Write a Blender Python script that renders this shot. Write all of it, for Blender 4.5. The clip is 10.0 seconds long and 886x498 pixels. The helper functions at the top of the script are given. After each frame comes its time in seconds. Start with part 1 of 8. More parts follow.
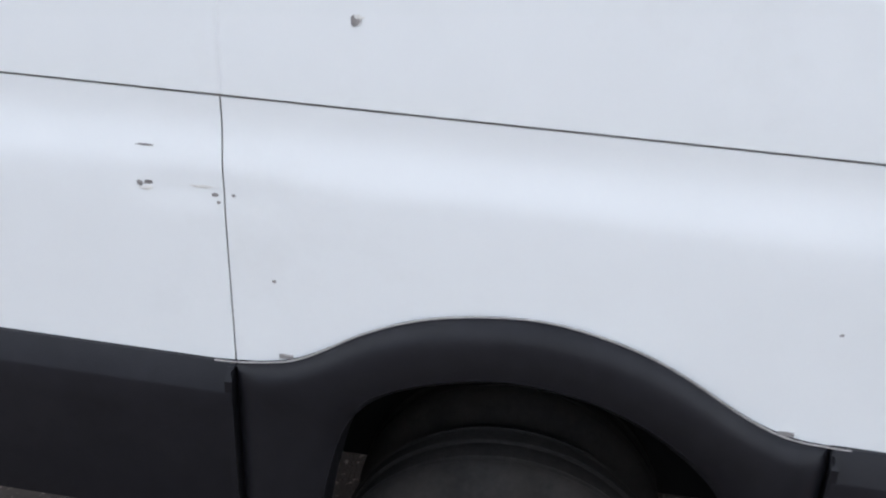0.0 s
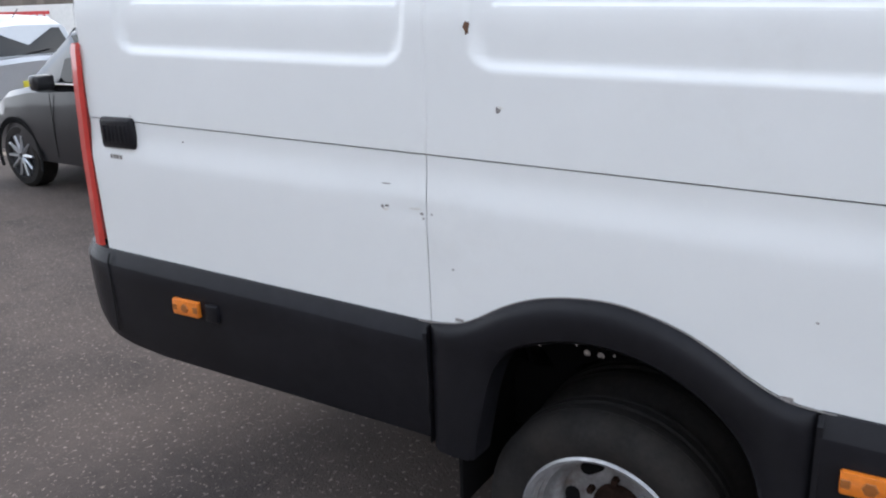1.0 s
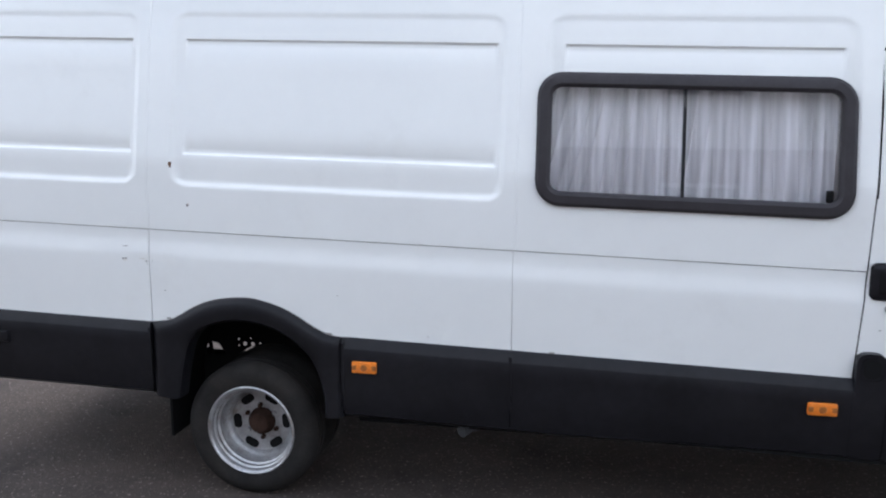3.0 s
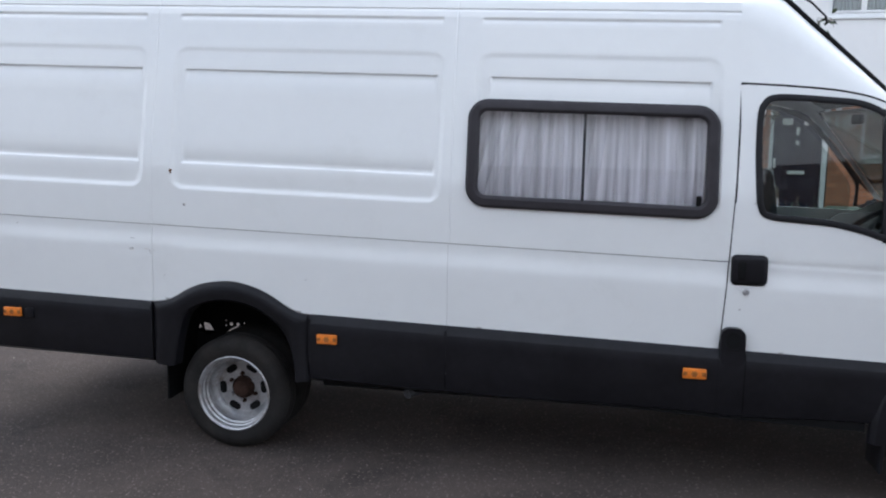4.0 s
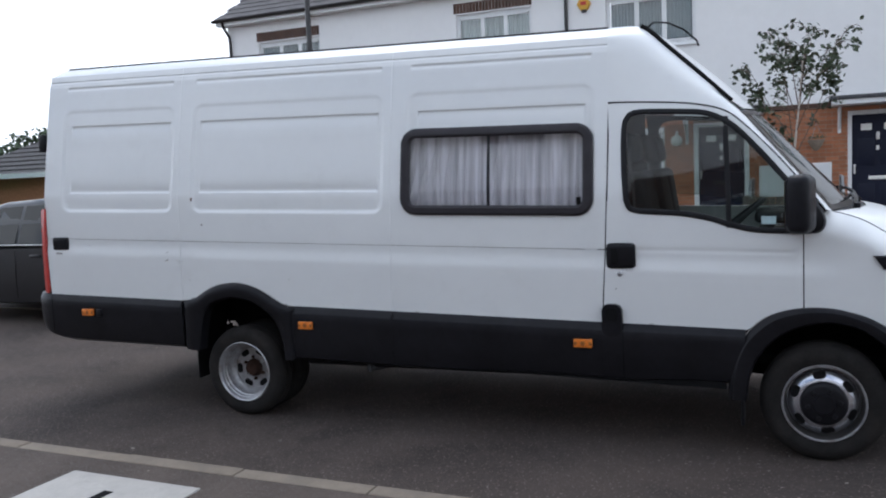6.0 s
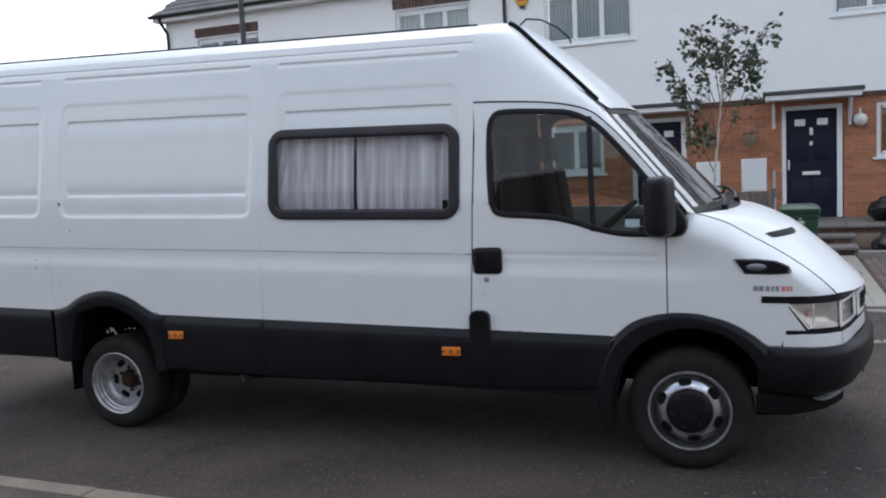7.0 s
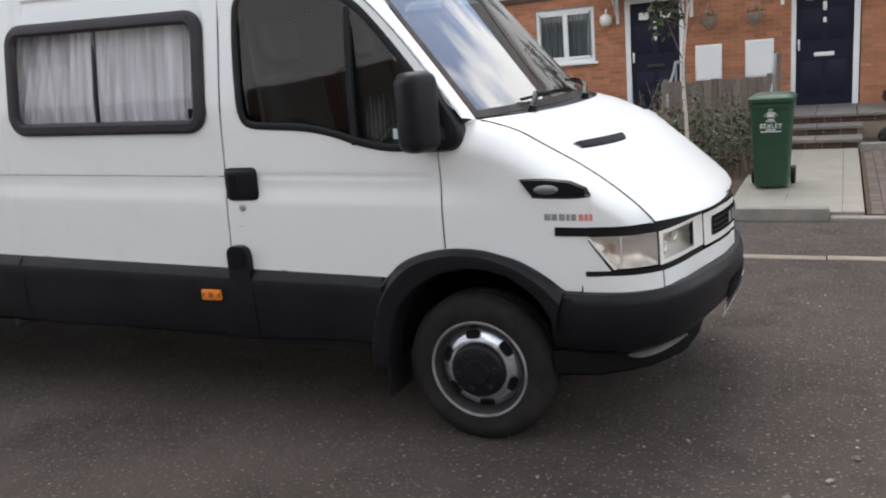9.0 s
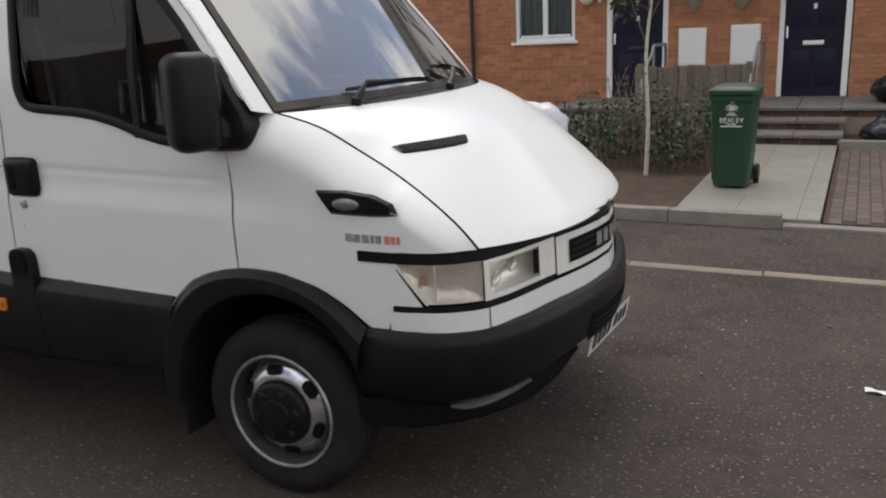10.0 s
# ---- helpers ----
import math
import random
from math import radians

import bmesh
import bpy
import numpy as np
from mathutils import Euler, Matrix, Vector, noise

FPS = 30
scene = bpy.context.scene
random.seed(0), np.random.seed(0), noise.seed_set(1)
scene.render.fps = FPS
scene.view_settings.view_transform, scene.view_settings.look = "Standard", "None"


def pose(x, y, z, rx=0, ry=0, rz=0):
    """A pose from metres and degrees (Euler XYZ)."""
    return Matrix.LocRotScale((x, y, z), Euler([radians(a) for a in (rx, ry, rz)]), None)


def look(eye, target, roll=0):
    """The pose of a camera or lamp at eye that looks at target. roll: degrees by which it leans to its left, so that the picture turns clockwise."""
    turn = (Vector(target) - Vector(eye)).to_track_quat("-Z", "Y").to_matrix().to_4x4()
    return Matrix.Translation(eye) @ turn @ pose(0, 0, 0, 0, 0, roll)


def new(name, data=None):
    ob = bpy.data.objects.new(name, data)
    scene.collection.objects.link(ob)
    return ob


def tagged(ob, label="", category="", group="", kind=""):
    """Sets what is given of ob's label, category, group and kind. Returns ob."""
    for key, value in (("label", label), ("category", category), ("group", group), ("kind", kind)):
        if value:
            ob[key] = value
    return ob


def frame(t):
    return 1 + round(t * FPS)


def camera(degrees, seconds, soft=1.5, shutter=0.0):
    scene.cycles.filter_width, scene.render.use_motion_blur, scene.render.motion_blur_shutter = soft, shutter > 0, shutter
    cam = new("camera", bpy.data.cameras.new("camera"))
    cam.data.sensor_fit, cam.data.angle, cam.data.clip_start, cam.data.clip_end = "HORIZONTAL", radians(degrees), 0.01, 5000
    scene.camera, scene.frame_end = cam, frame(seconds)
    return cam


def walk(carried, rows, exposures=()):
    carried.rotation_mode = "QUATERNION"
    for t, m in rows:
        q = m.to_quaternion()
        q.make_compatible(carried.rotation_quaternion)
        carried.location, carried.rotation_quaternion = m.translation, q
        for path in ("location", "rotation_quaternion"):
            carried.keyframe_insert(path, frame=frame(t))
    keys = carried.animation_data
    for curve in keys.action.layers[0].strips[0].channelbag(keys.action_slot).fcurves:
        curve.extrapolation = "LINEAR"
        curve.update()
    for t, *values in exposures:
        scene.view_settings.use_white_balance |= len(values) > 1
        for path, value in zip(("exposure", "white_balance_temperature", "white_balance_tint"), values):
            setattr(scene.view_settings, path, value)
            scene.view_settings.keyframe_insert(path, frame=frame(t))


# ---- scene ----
cam = camera(56.6, 10.0, soft=2.0, shutter=0.2)
PATH = [
    (0, (0.037, -1.131, 1.619), (-0.215, 0.683, 0.817), 2.4),
    (0.5, (0.418, -1.363, 1.686), (-0.236, 0.398, 0.999), 1.9),
    (1, (0.646, -1.715, 1.717), (-0.36, -0.093, 1.12), -2.2),
    (1.5, (0.959, -2.135, 1.656), (0.268, -0.336, 1.12), 3.6),
    (2, (1.254, -2.537, 1.789), (0.668, -0.664, 1.404), 2.9),
    (2.5, (1.409, -3.098, 1.799), (0.94, -1.185, 1.451), 1.7),
    (3, (1.65, -3.546, 1.869), (1.278, -1.608, 1.546), 0.1),
    (3.2, (1.72, -3.66, 1.871), (1.335, -1.729, 1.52), -0.5),
    (4.3, (2.307, -4.52, 1.847), (1.9, -2.579, 1.59), 1.6),
    (4.5, (2.449, -4.632, 1.855), (1.958, -2.716, 1.564), 2.0),
    (5, (2.791, -4.952, 1.723), (2.19, -3.055, 1.52), -0.3),
    (5.2, (2.951, -5.037, 1.729), (2.326, -3.158, 1.455), -0.3),
    (6.3, (3.82, -4.959, 1.785), (3.06, -3.117, 1.613), -2.9),
    (6.5, (3.884, -4.865, 1.788), (3.137, -3.019, 1.604), -1.0),
    (7, (4.197, -4.605, 1.781), (3.528, -2.732, 1.575), -3.0),
    (7.5, (4.499, -4.33, 1.777), (3.783, -2.479, 1.532), -1.5),
    (8, (4.737, -3.955, 1.762), (4.073, -2.091, 1.469), -1.0),
    (8.5, (5.02, -3.585, 1.735), (4.338, -1.738, 1.378), -3.8),
    (9, (5.246, -3.148, 1.696), (4.448, -1.37, 1.247), -4.9),
    (9.5, (5.464, -2.71, 1.716), (4.699, -0.911, 1.296), -2.8),
    (10, (5.695, -2.258, 1.683), (4.884, -0.503, 1.172), -2.7),
]
EXPOSURES = [(0.0, 1.01, 5970, 9), (0.5, 0.93, 5870, 9), (1.0, 0.76, 5940, 9), (1.5, 0.95, 6120, 9), (2.0, 0.97, 5920, 9), (2.5, 0.84, 5800, 9), (3.0, 0.73, 5820, 9), (4.5, 0.45, 5790, 9), (5.0, 0.44, 5820, 9), (6.5, -0.03, 5720, 9), (7.0, 0.09, 5780, 9), (7.5, 0.01, 5870, 9), (8.0, 0.2, 6110, 9), (8.5, 0.41, 6290, 9), (9.0, 0.47, 6440, 9), (9.5, 0.36, 6690, 9), (10.0, -0.01, 6740, 9)]
walk(cam, [(t, look(eye, target, roll)) for t, eye, target, roll in PATH], EXPOSURES)
# ---------------------------------------------------------------- light
SKY = bpy.data.worlds.new("sky")
scene.world = SKY
SKY.use_nodes = True
_n, _l = SKY.node_tree.nodes, SKY.node_tree.links
_n.clear()
_out = _n.new("ShaderNodeOutputWorld")
_bg = _n.new("ShaderNodeBackground")
_sky = _n.new("ShaderNodeTexSky")
_sky.sky_type = "NISHITA"
_sky.sun_disc = False
_sky.sun_elevation = radians(63.3)
_sky.sun_rotation = radians(339.4)
_sky.air_density, _sky.dust_density = 1.0, 1.5
_co = _n.new("ShaderNodeTexCoord")
_mp = _n.new("ShaderNodeMapping")
_mp.inputs["Scale"].default_value = (1.0, 1.0, 2.2)
_mp.inputs["Location"].default_value = (5.153, 2.801, 4.527)
_cl = _n.new("ShaderNodeTexNoise")
_cl.inputs["Scale"].default_value = 2.6
_cl.inputs["Detail"].default_value = 7
_cl.inputs["Roughness"].default_value = 0.55
_cr = _n.new("ShaderNodeValToRGB")
_cr.color_ramp.elements[0].position, _cr.color_ramp.elements[1].position = 0.41, 0.54
_mx = _n.new("ShaderNodeMix")
_mx.data_type = "RGBA"
_l.new(_co.outputs["Generated"], _mp.inputs["Vector"])
_l.new(_mp.outputs["Vector"], _cl.inputs["Vector"])
_sp = _n.new("ShaderNodeSeparateXYZ")
_l.new(_co.outputs["Generated"], _sp.inputs["Vector"])
_hz = _n.new("ShaderNodeMapRange")
_hz.inputs["From Min"].default_value, _hz.inputs["From Max"].default_value = 0.1, 0.9
_hz.inputs["To Min"].default_value, _hz.inputs["To Max"].default_value = 0.09, -0.05
_l.new(_sp.outputs["Z"], _hz.inputs["Value"])
_ad = _n.new("ShaderNodeMath")
_l.new(_cl.outputs["Fac"], _ad.inputs[0])
_l.new(_hz.outputs["Result"], _ad.inputs[1])
_l.new(_ad.outputs["Value"], _cr.inputs["Fac"])
_l.new(_cr.outputs["Color"], _mx.inputs["Factor"])
_l.new(_sky.outputs["Color"], _mx.inputs["A"])
_mx.inputs["B"].default_value = (9.6, 9.6, 9.7, 1)
_l.new(_mx.outputs["Result"], _bg.inputs["Color"])
_bg.inputs["Strength"].default_value = 0.15
_l.new(_bg.outputs["Background"], _out.inputs["Surface"])

_sun = new("sun", bpy.data.lights.new("sun", "SUN"))
_sun.data.energy, _sun.data.angle, _sun.data.color = 1.3, radians(45), (1.0, 0.95, 0.88)
_sun.matrix_world = look((-3, 8, 17), (0, 0, 0))


# ---------------------------------------------------------------- materials
def material(name, color, rough=0.5, metal=0.0, vary=0.0, scale=8.0, bump=0.0, bump_scale=60.0, dirt=None, dirt_scale=1.5,
             dirt_range=(0.55, 0.75), dirt_amount=0.5, coat=0.0, random=0.0, island=0.0, stretch=(1, 1, 1), spec=0.5, speck=None, speck_scale=160.0, speck_range=(0.6, 0.68), stain=None):
    """A Principled material: colour varied at two scales, an optional dirt layer, and fine relief."""
    m = bpy.data.materials.new(name)
    m.use_nodes = True
    n, l = m.node_tree.nodes, m.node_tree.links
    p = n["Principled BSDF"]
    p.inputs["Roughness"].default_value, p.inputs["Metallic"].default_value = rough, metal
    p.inputs["Coat Weight"].default_value = coat
    p.inputs["Coat Roughness"].default_value = 0.06
    p.inputs["Specular IOR Level"].default_value = spec
    co = n.new("ShaderNodeTexCoord")
    mp = n.new("ShaderNodeMapping")
    mp.inputs["Scale"].default_value = stretch
    l.new(co.outputs["Object"], mp.inputs["Vector"])
    src = mp.outputs["Vector"]

    def noise_at(sc, detail=4, rough_=0.6):
        t = n.new("ShaderNodeTexNoise")
        t.inputs["Scale"].default_value, t.inputs["Detail"].default_value, t.inputs["Roughness"].default_value = sc, detail, rough_
        l.new(src, t.inputs["Vector"])
        return t.outputs["Fac"]

    rgb = n.new("ShaderNodeRGB")
    rgb.outputs[0].default_value = (*color, 1)
    col = rgb.outputs[0]
    if vary:
        for sc, amount in ((scale, vary), (scale * 9, vary * 0.6)):
            r = n.new("ShaderNodeMapRange")
            r.inputs["From Min"].default_value, r.inputs["From Max"].default_value = 0.3, 0.7
            r.inputs["To Min"].default_value, r.inputs["To Max"].default_value = 1 - amount, 1 + amount
            l.new(noise_at(sc), r.inputs["Value"])
            x = n.new("ShaderNodeVectorMath")
            x.operation = "SCALE"
            l.new(col, x.inputs[0])
            l.new(r.outputs["Result"], x.inputs["Scale"])
            col = x.outputs["Vector"]
    if random or island:
        if random:
            src_r = n.new("ShaderNodeObjectInfo").outputs["Random"]
        else:
            src_r = n.new("ShaderNodeNewGeometry").outputs["Random Per Island"]
        r = n.new("ShaderNodeMapRange")
        a = random or island
        r.inputs["To Min"].default_value, r.inputs["To Max"].default_value = 1 - a, 1 + a
        l.new(src_r, r.inputs["Value"])
        x = n.new("ShaderNodeVectorMath")
        x.operation = "SCALE"
        l.new(col, x.inputs[0])
        l.new(r.outputs["Result"], x.inputs["Scale"])
        col = x.outputs["Vector"]
    if dirt:
        r = n.new("ShaderNodeMapRange")
        r.inputs["From Min"].default_value, r.inputs["From Max"].default_value = dirt_range
        r.inputs["To Max"].default_value = dirt_amount
        l.new(noise_at(dirt_scale, 8, 0.7), r.inputs["Value"])
        mx = n.new("ShaderNodeMix")
        mx.data_type = "RGBA"
        l.new(r.outputs["Result"], mx.inputs["Factor"])
        l.new(col, mx.inputs["A"])
        mx.inputs["B"].default_value = (*dirt, 1)
        col = mx.outputs["Result"]
    if stain:
        tone, stain_scale, lo, hi, amount = stain
        r = n.new("ShaderNodeMapRange")
        r.inputs["From Min"].default_value, r.inputs["From Max"].default_value = lo, hi
        r.inputs["To Max"].default_value = amount
        l.new(noise_at(stain_scale, 6, 0.62), r.inputs["Value"])
        mx = n.new("ShaderNodeMix")
        mx.data_type = "RGBA"
        l.new(r.outputs["Result"], mx.inputs["Factor"])
        l.new(col, mx.inputs["A"])
        mx.inputs["B"].default_value = (*tone, 1)
        col = mx.outputs["Result"]
    if speck:
        r = n.new("ShaderNodeMapRange")
        r.inputs["From Min"].default_value, r.inputs["From Max"].default_value = speck_range
        l.new(noise_at(speck_scale, 2, 0.5), r.inputs["Value"])
        mx = n.new("ShaderNodeMix")
        mx.data_type = "RGBA"
        l.new(r.outputs["Result"], mx.inputs["Factor"])
        l.new(col, mx.inputs["A"])
        mx.inputs["B"].default_value = (*speck, 1)
        col = mx.outputs["Result"]
    l.new(col, p.inputs["Base Color"])
    if bump:
        b = n.new("ShaderNodeBump")
        b.inputs["Strength"].default_value, b.inputs["Distance"].default_value = bump, 0.01
        l.new(noise_at(bump_scale), b.inputs["Height"])
        l.new(b.outputs["Normal"], p.inputs["Normal"])
    return m


def glass(name, tint=(0.9, 0.95, 0.94), see=0.85, gloss=0.08, haze=0.0, haze_color=(0.7, 0.66, 0.6)):
    """Thin pane: tinted see-through, perhaps hazed, with a mirror's gloss that grows towards grazing angles."""
    m = bpy.data.materials.new(name)
    m.use_nodes = True
    n, l = m.node_tree.nodes, m.node_tree.links
    n.clear()
    out = n.new("ShaderNodeOutputMaterial")
    mix = n.new("ShaderNodeMixShader")
    tr = n.new("ShaderNodeBsdfTransparent")
    tr.inputs["Color"].default_value = (tint[0] * see, tint[1] * see, tint[2] * see, 1)
    gl = n.new("ShaderNodeBsdfGlossy")
    gl.inputs["Roughness"].default_value = 0.015
    lw = n.new("ShaderNodeLayerWeight")
    lw.inputs["Blend"].default_value = 0.5
    pw = n.new("ShaderNodeMath")
    pw.operation = "POWER"
    pw.inputs[1].default_value = 5.0
    ma = n.new("ShaderNodeMath")
    ma.operation = "MULTIPLY_ADD"
    ma.inputs[1].default_value, ma.inputs[2].default_value = 1 - gloss, gloss
    l.new(lw.outputs["Facing"], pw.inputs[0])
    l.new(pw.outputs["Value"], ma.inputs[0])
    l.new(ma.outputs["Value"], mix.inputs["Fac"])
    clear = tr.outputs["BSDF"]
    if haze:
        df = n.new("ShaderNodeBsdfDiffuse")
        df.inputs["Color"].default_value = (*haze_color, 1)
        co = n.new("ShaderNodeTexCoord")
        tx = n.new("ShaderNodeTexNoise")
        tx.inputs["Scale"].default_value, tx.inputs["Detail"].default_value = 9, 5
        l.new(co.outputs["Object"], tx.inputs["Vector"])
        rg = n.new("ShaderNodeMapRange")
        rg.inputs["From Min"].default_value, rg.inputs["From Max"].default_value = 0.3, 0.7
        rg.inputs["To Min"].default_value, rg.inputs["To Max"].default_value = haze * 0.5, min(1.0, haze * 1.5)
        l.new(tx.outputs["Fac"], rg.inputs["Value"])
        hz = n.new("ShaderNodeMixShader")
        l.new(rg.outputs["Result"], hz.inputs["Fac"])
        l.new(tr.outputs["BSDF"], hz.inputs[1])
        l.new(df.outputs["BSDF"], hz.inputs[2])
        clear = hz.outputs["Shader"]
    l.new(clear, mix.inputs[1])
    l.new(gl.outputs["BSDF"], mix.inputs[2])
    l.new(mix.outputs["Shader"], out.inputs["Surface"])
    return m


def net(name, color, cover):
    """Thin open cloth: part of the light passes straight through."""
    m = bpy.data.materials.new(name)
    m.use_nodes = True
    n, l = m.node_tree.nodes, m.node_tree.links
    p = n["Principled BSDF"]
    p.inputs["Base Color"].default_value = (*color, 1)
    p.inputs["Roughness"].default_value = 0.95
    p.inputs["Specular IOR Level"].default_value = 0.1
    tr = n.new("ShaderNodeBsdfTransparent")
    mix = n.new("ShaderNodeMixShader")
    co = n.new("ShaderNodeTexCoord")
    mp = n.new("ShaderNodeMapping")
    mp.inputs["Scale"].default_value = (21, 1, 0.8)
    tx = n.new("ShaderNodeTexNoise")
    tx.inputs["Scale"].default_value, tx.inputs["Detail"].default_value = 1.0, 4
    rg = n.new("ShaderNodeMapRange")
    rg.inputs["From Min"].default_value, rg.inputs["From Max"].default_value = 0.35, 0.65
    rg.inputs["To Min"].default_value, rg.inputs["To Max"].default_value = cover - 0.2, min(1, cover + 0.2)
    l.new(co.outputs["Object"], mp.inputs["Vector"])
    l.new(mp.outputs["Vector"], tx.inputs["Vector"])
    l.new(tx.outputs["Fac"], rg.inputs["Value"])
    l.new(rg.outputs["Result"], mix.inputs["Fac"])
    l.new(tr.outputs["BSDF"], mix.inputs[1])
    l.new(p.outputs["BSDF"], mix.inputs[2])
    l.new(mix.outputs["Shader"], n["Material Output"].inputs["Surface"])
    return m


WHITE = material("van_white", (0.76, 0.77, 0.765), 0.32, vary=0.015, scale=1.2, coat=0.35, dirt=(0.5, 0.48, 0.44), dirt_scale=2.2,
                 dirt_range=(0.56, 0.85), dirt_amount=0.22, bump=0.02, bump_scale=4)
BLACKP = material("black_plastic", (0.0108, 0.0106, 0.013), 0.33, vary=0.25, scale=3, bump=0.12, bump_scale=350, dirt=(0.024, 0.023, 0.023),
                  dirt_scale=4, dirt_range=(0.5, 0.85), dirt_amount=0.3, spec=0.17)
FRIT = material("dusty_screen_border", (0.045, 0.04, 0.037), 0.6, vary=0.25, scale=6, dirt=(0.11, 0.095, 0.08), dirt_scale=5, dirt_range=(0.42, 0.7), dirt_amount=0.6, spec=0.2)
BARREL = material("dark_rim_barrel", (0.055, 0.053, 0.052), 0.6, metal=0.3, vary=0.3, scale=12, dirt=(0.03, 0.024, 0.02), dirt_scale=8, dirt_range=(0.45, 0.7), dirt_amount=0.7)
MIRRORGLASS = material("mirror_glass", (0.6, 0.62, 0.64), 0.05, metal=1.0)
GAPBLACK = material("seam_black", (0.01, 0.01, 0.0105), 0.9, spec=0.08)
SEALER = material("grey_sealer", (0.3, 0.285, 0.27), 0.7, vary=0.1)
RUBBER = material("window_rubber", (0.013, 0.013, 0.015), 0.45, vary=0.15, scale=10, bump=0.05, bump_scale=90, spec=0.2)
FRAMERUBBER = material("faded_window_rubber", (0.03, 0.027, 0.031), 0.5, vary=0.2, scale=10, bump=0.06, bump_scale=90, spec=0.25)
LINING = material("camper_lining", (0.32, 0.31, 0.3), 0.9, vary=0.1, scale=3)
TYRE = material("tyre_rubber", (0.019, 0.0178, 0.0172), 0.85, spec=0.15, vary=0.25, scale=8, bump=0.2, bump_scale=70, dirt=(0.045, 0.038, 0.032),
                dirt_scale=5, dirt_range=(0.45, 0.8), dirt_amount=0.6)
STEEL = material("wheel_silver_worn", (0.4, 0.4, 0.41), 0.36, metal=0.55, vary=0.22, scale=14, dirt=(0.16, 0.12, 0.09), dirt_scale=9,
                 dirt_range=(0.48, 0.7), dirt_amount=0.75, bump=0.08, bump_scale=60)
POLISHED = material("wheel_silver_polished", (0.62, 0.63, 0.68), 0.2, metal=0.85, vary=0.08, scale=12, dirt=(0.2, 0.2, 0.22), dirt_scale=6,
                    dirt_range=(0.5, 0.8), dirt_amount=0.5)
RUST = material("rusty_hub", (0.036, 0.021, 0.016), 0.95, spec=0.1, vary=0.4, scale=25, bump=0.4, bump_scale=90)
RUSTSPOT = material("rust_spot", (0.16, 0.09, 0.055), 0.9, vary=0.4, scale=80)
CHIP = material("paint_chip_grey", (0.26, 0.24, 0.23), 0.8, vary=0.3, scale=90)
SCUFF = material("scuffed_filler", (0.66, 0.645, 0.61), 0.7, vary=0.12, scale=30)
AMBER = material("amber_lens", (0.72, 0.2, 0.018), 0.3, vary=0.12, scale=60, coat=0.4)
AMBERD = material("amber_lens_dark", (0.3, 0.1, 0.02), 0.4, vary=0.2, scale=60)
RED = material("red_lens", (0.5, 0.045, 0.035), 0.28, vary=0.08, scale=20, coat=0.5)
SILVERP = material("grille_silver", (0.82, 0.81, 0.77), 0.35, metal=0.15, vary=0.05, scale=10)
CHROME = material("lamp_reflector", (0.94, 0.93, 0.91), 0.2, metal=0.45, vary=0.06, scale=20)
LAMPHAZE = material("hazy_lamp_bowl", (0.78, 0.75, 0.72), 0.2, metal=0.7, vary=0.12, scale=9, dirt=(0.5, 0.45, 0.41), dirt_scale=7,
                    dirt_range=(0.5, 0.75), dirt_amount=0.5)
GLINT = material("lamp_glint", (0.75, 0.73, 0.7), 0.15, metal=0.6)
CURTAIN = net("net_curtain", (0.94, 0.93, 0.93), 0.52)
CABTRIM = material("cab_trim", (0.035, 0.036, 0.04), 0.7, vary=0.2, scale=6, bump=0.1, bump_scale=200)
CABGREY = material("cab_grey", (0.035, 0.036, 0.038), 0.75, vary=0.1, scale=5)
SEATCLOTH = material("seat_cloth", (0.025, 0.027, 0.031), 0.95, vary=0.2, scale=30, bump=0.2, bump_scale=250)
PAPER = material("paper_sticker", (0.45, 0.58, 0.6), 0.7, vary=0.1, scale=40)
GLASS = glass("clear_glass")
CABGLASS = glass("tinted_cab_glass", (0.86, 0.95, 0.92), 0.7, 0.075)
LENS = glass("clear_lens", (1.0, 0.98, 0.94), 0.95, 0.05)
HAZELENS = glass("hazy_lens", (0.98, 0.95, 0.91), 0.88, 0.07, 0.2, (0.66, 0.61, 0.57))
WSGLASS = glass("windscreen_glass", (0.8, 0.95, 0.88), 0.36, 0.45)
DARKGLASS = glass("camper_window_glass", (0.96, 0.96, 1.0), 0.97, 0.09)
CARGLASS = glass("tinted_car_glass", (0.5, 0.58, 0.66), 0.08, 0.06)
BADGEGREY = material("badge_grey", (0.26, 0.26, 0.275), 0.4, vary=0.3, scale=60)
REPEATER = material("repeater_lens", (0.16, 0.16, 0.17), 0.2, metal=0.3, coat=0.4)
TAPE = material("silver_tape", (0.5, 0.49, 0.53), 0.42, metal=0.25, vary=0.15, scale=18, bump=0.4, bump_scale=25)
LIPGREY = material("scuffed_grey_plastic", (0.11, 0.11, 0.11), 0.5, vary=0.3, scale=14, bump=0.1, bump_scale=90)
BADGERED = material("badge_red", (0.62, 0.22, 0.2), 0.4)
PLATE = material("number_plate_white", (0.75, 0.75, 0.72), 0.35)
PLATEBAR = material("number_plate_bar", (0.03, 0.03, 0.03), 0.5)
ASPHALT = material("asphalt", (0.054, 0.0432, 0.0385), 0.9, speck=(0.21, 0.175, 0.148), speck_scale=52, speck_range=(0.61, 0.7), vary=0.28, scale=1.1, bump=1.0, bump_scale=85,
                   dirt=(0.1, 0.078, 0.065), dirt_scale=0.5, dirt_range=(0.4, 0.75), dirt_amount=0.7, spec=0.3, stain=((0.022, 0.018, 0.017), 1.7, 0.56, 0.72, 0.55))
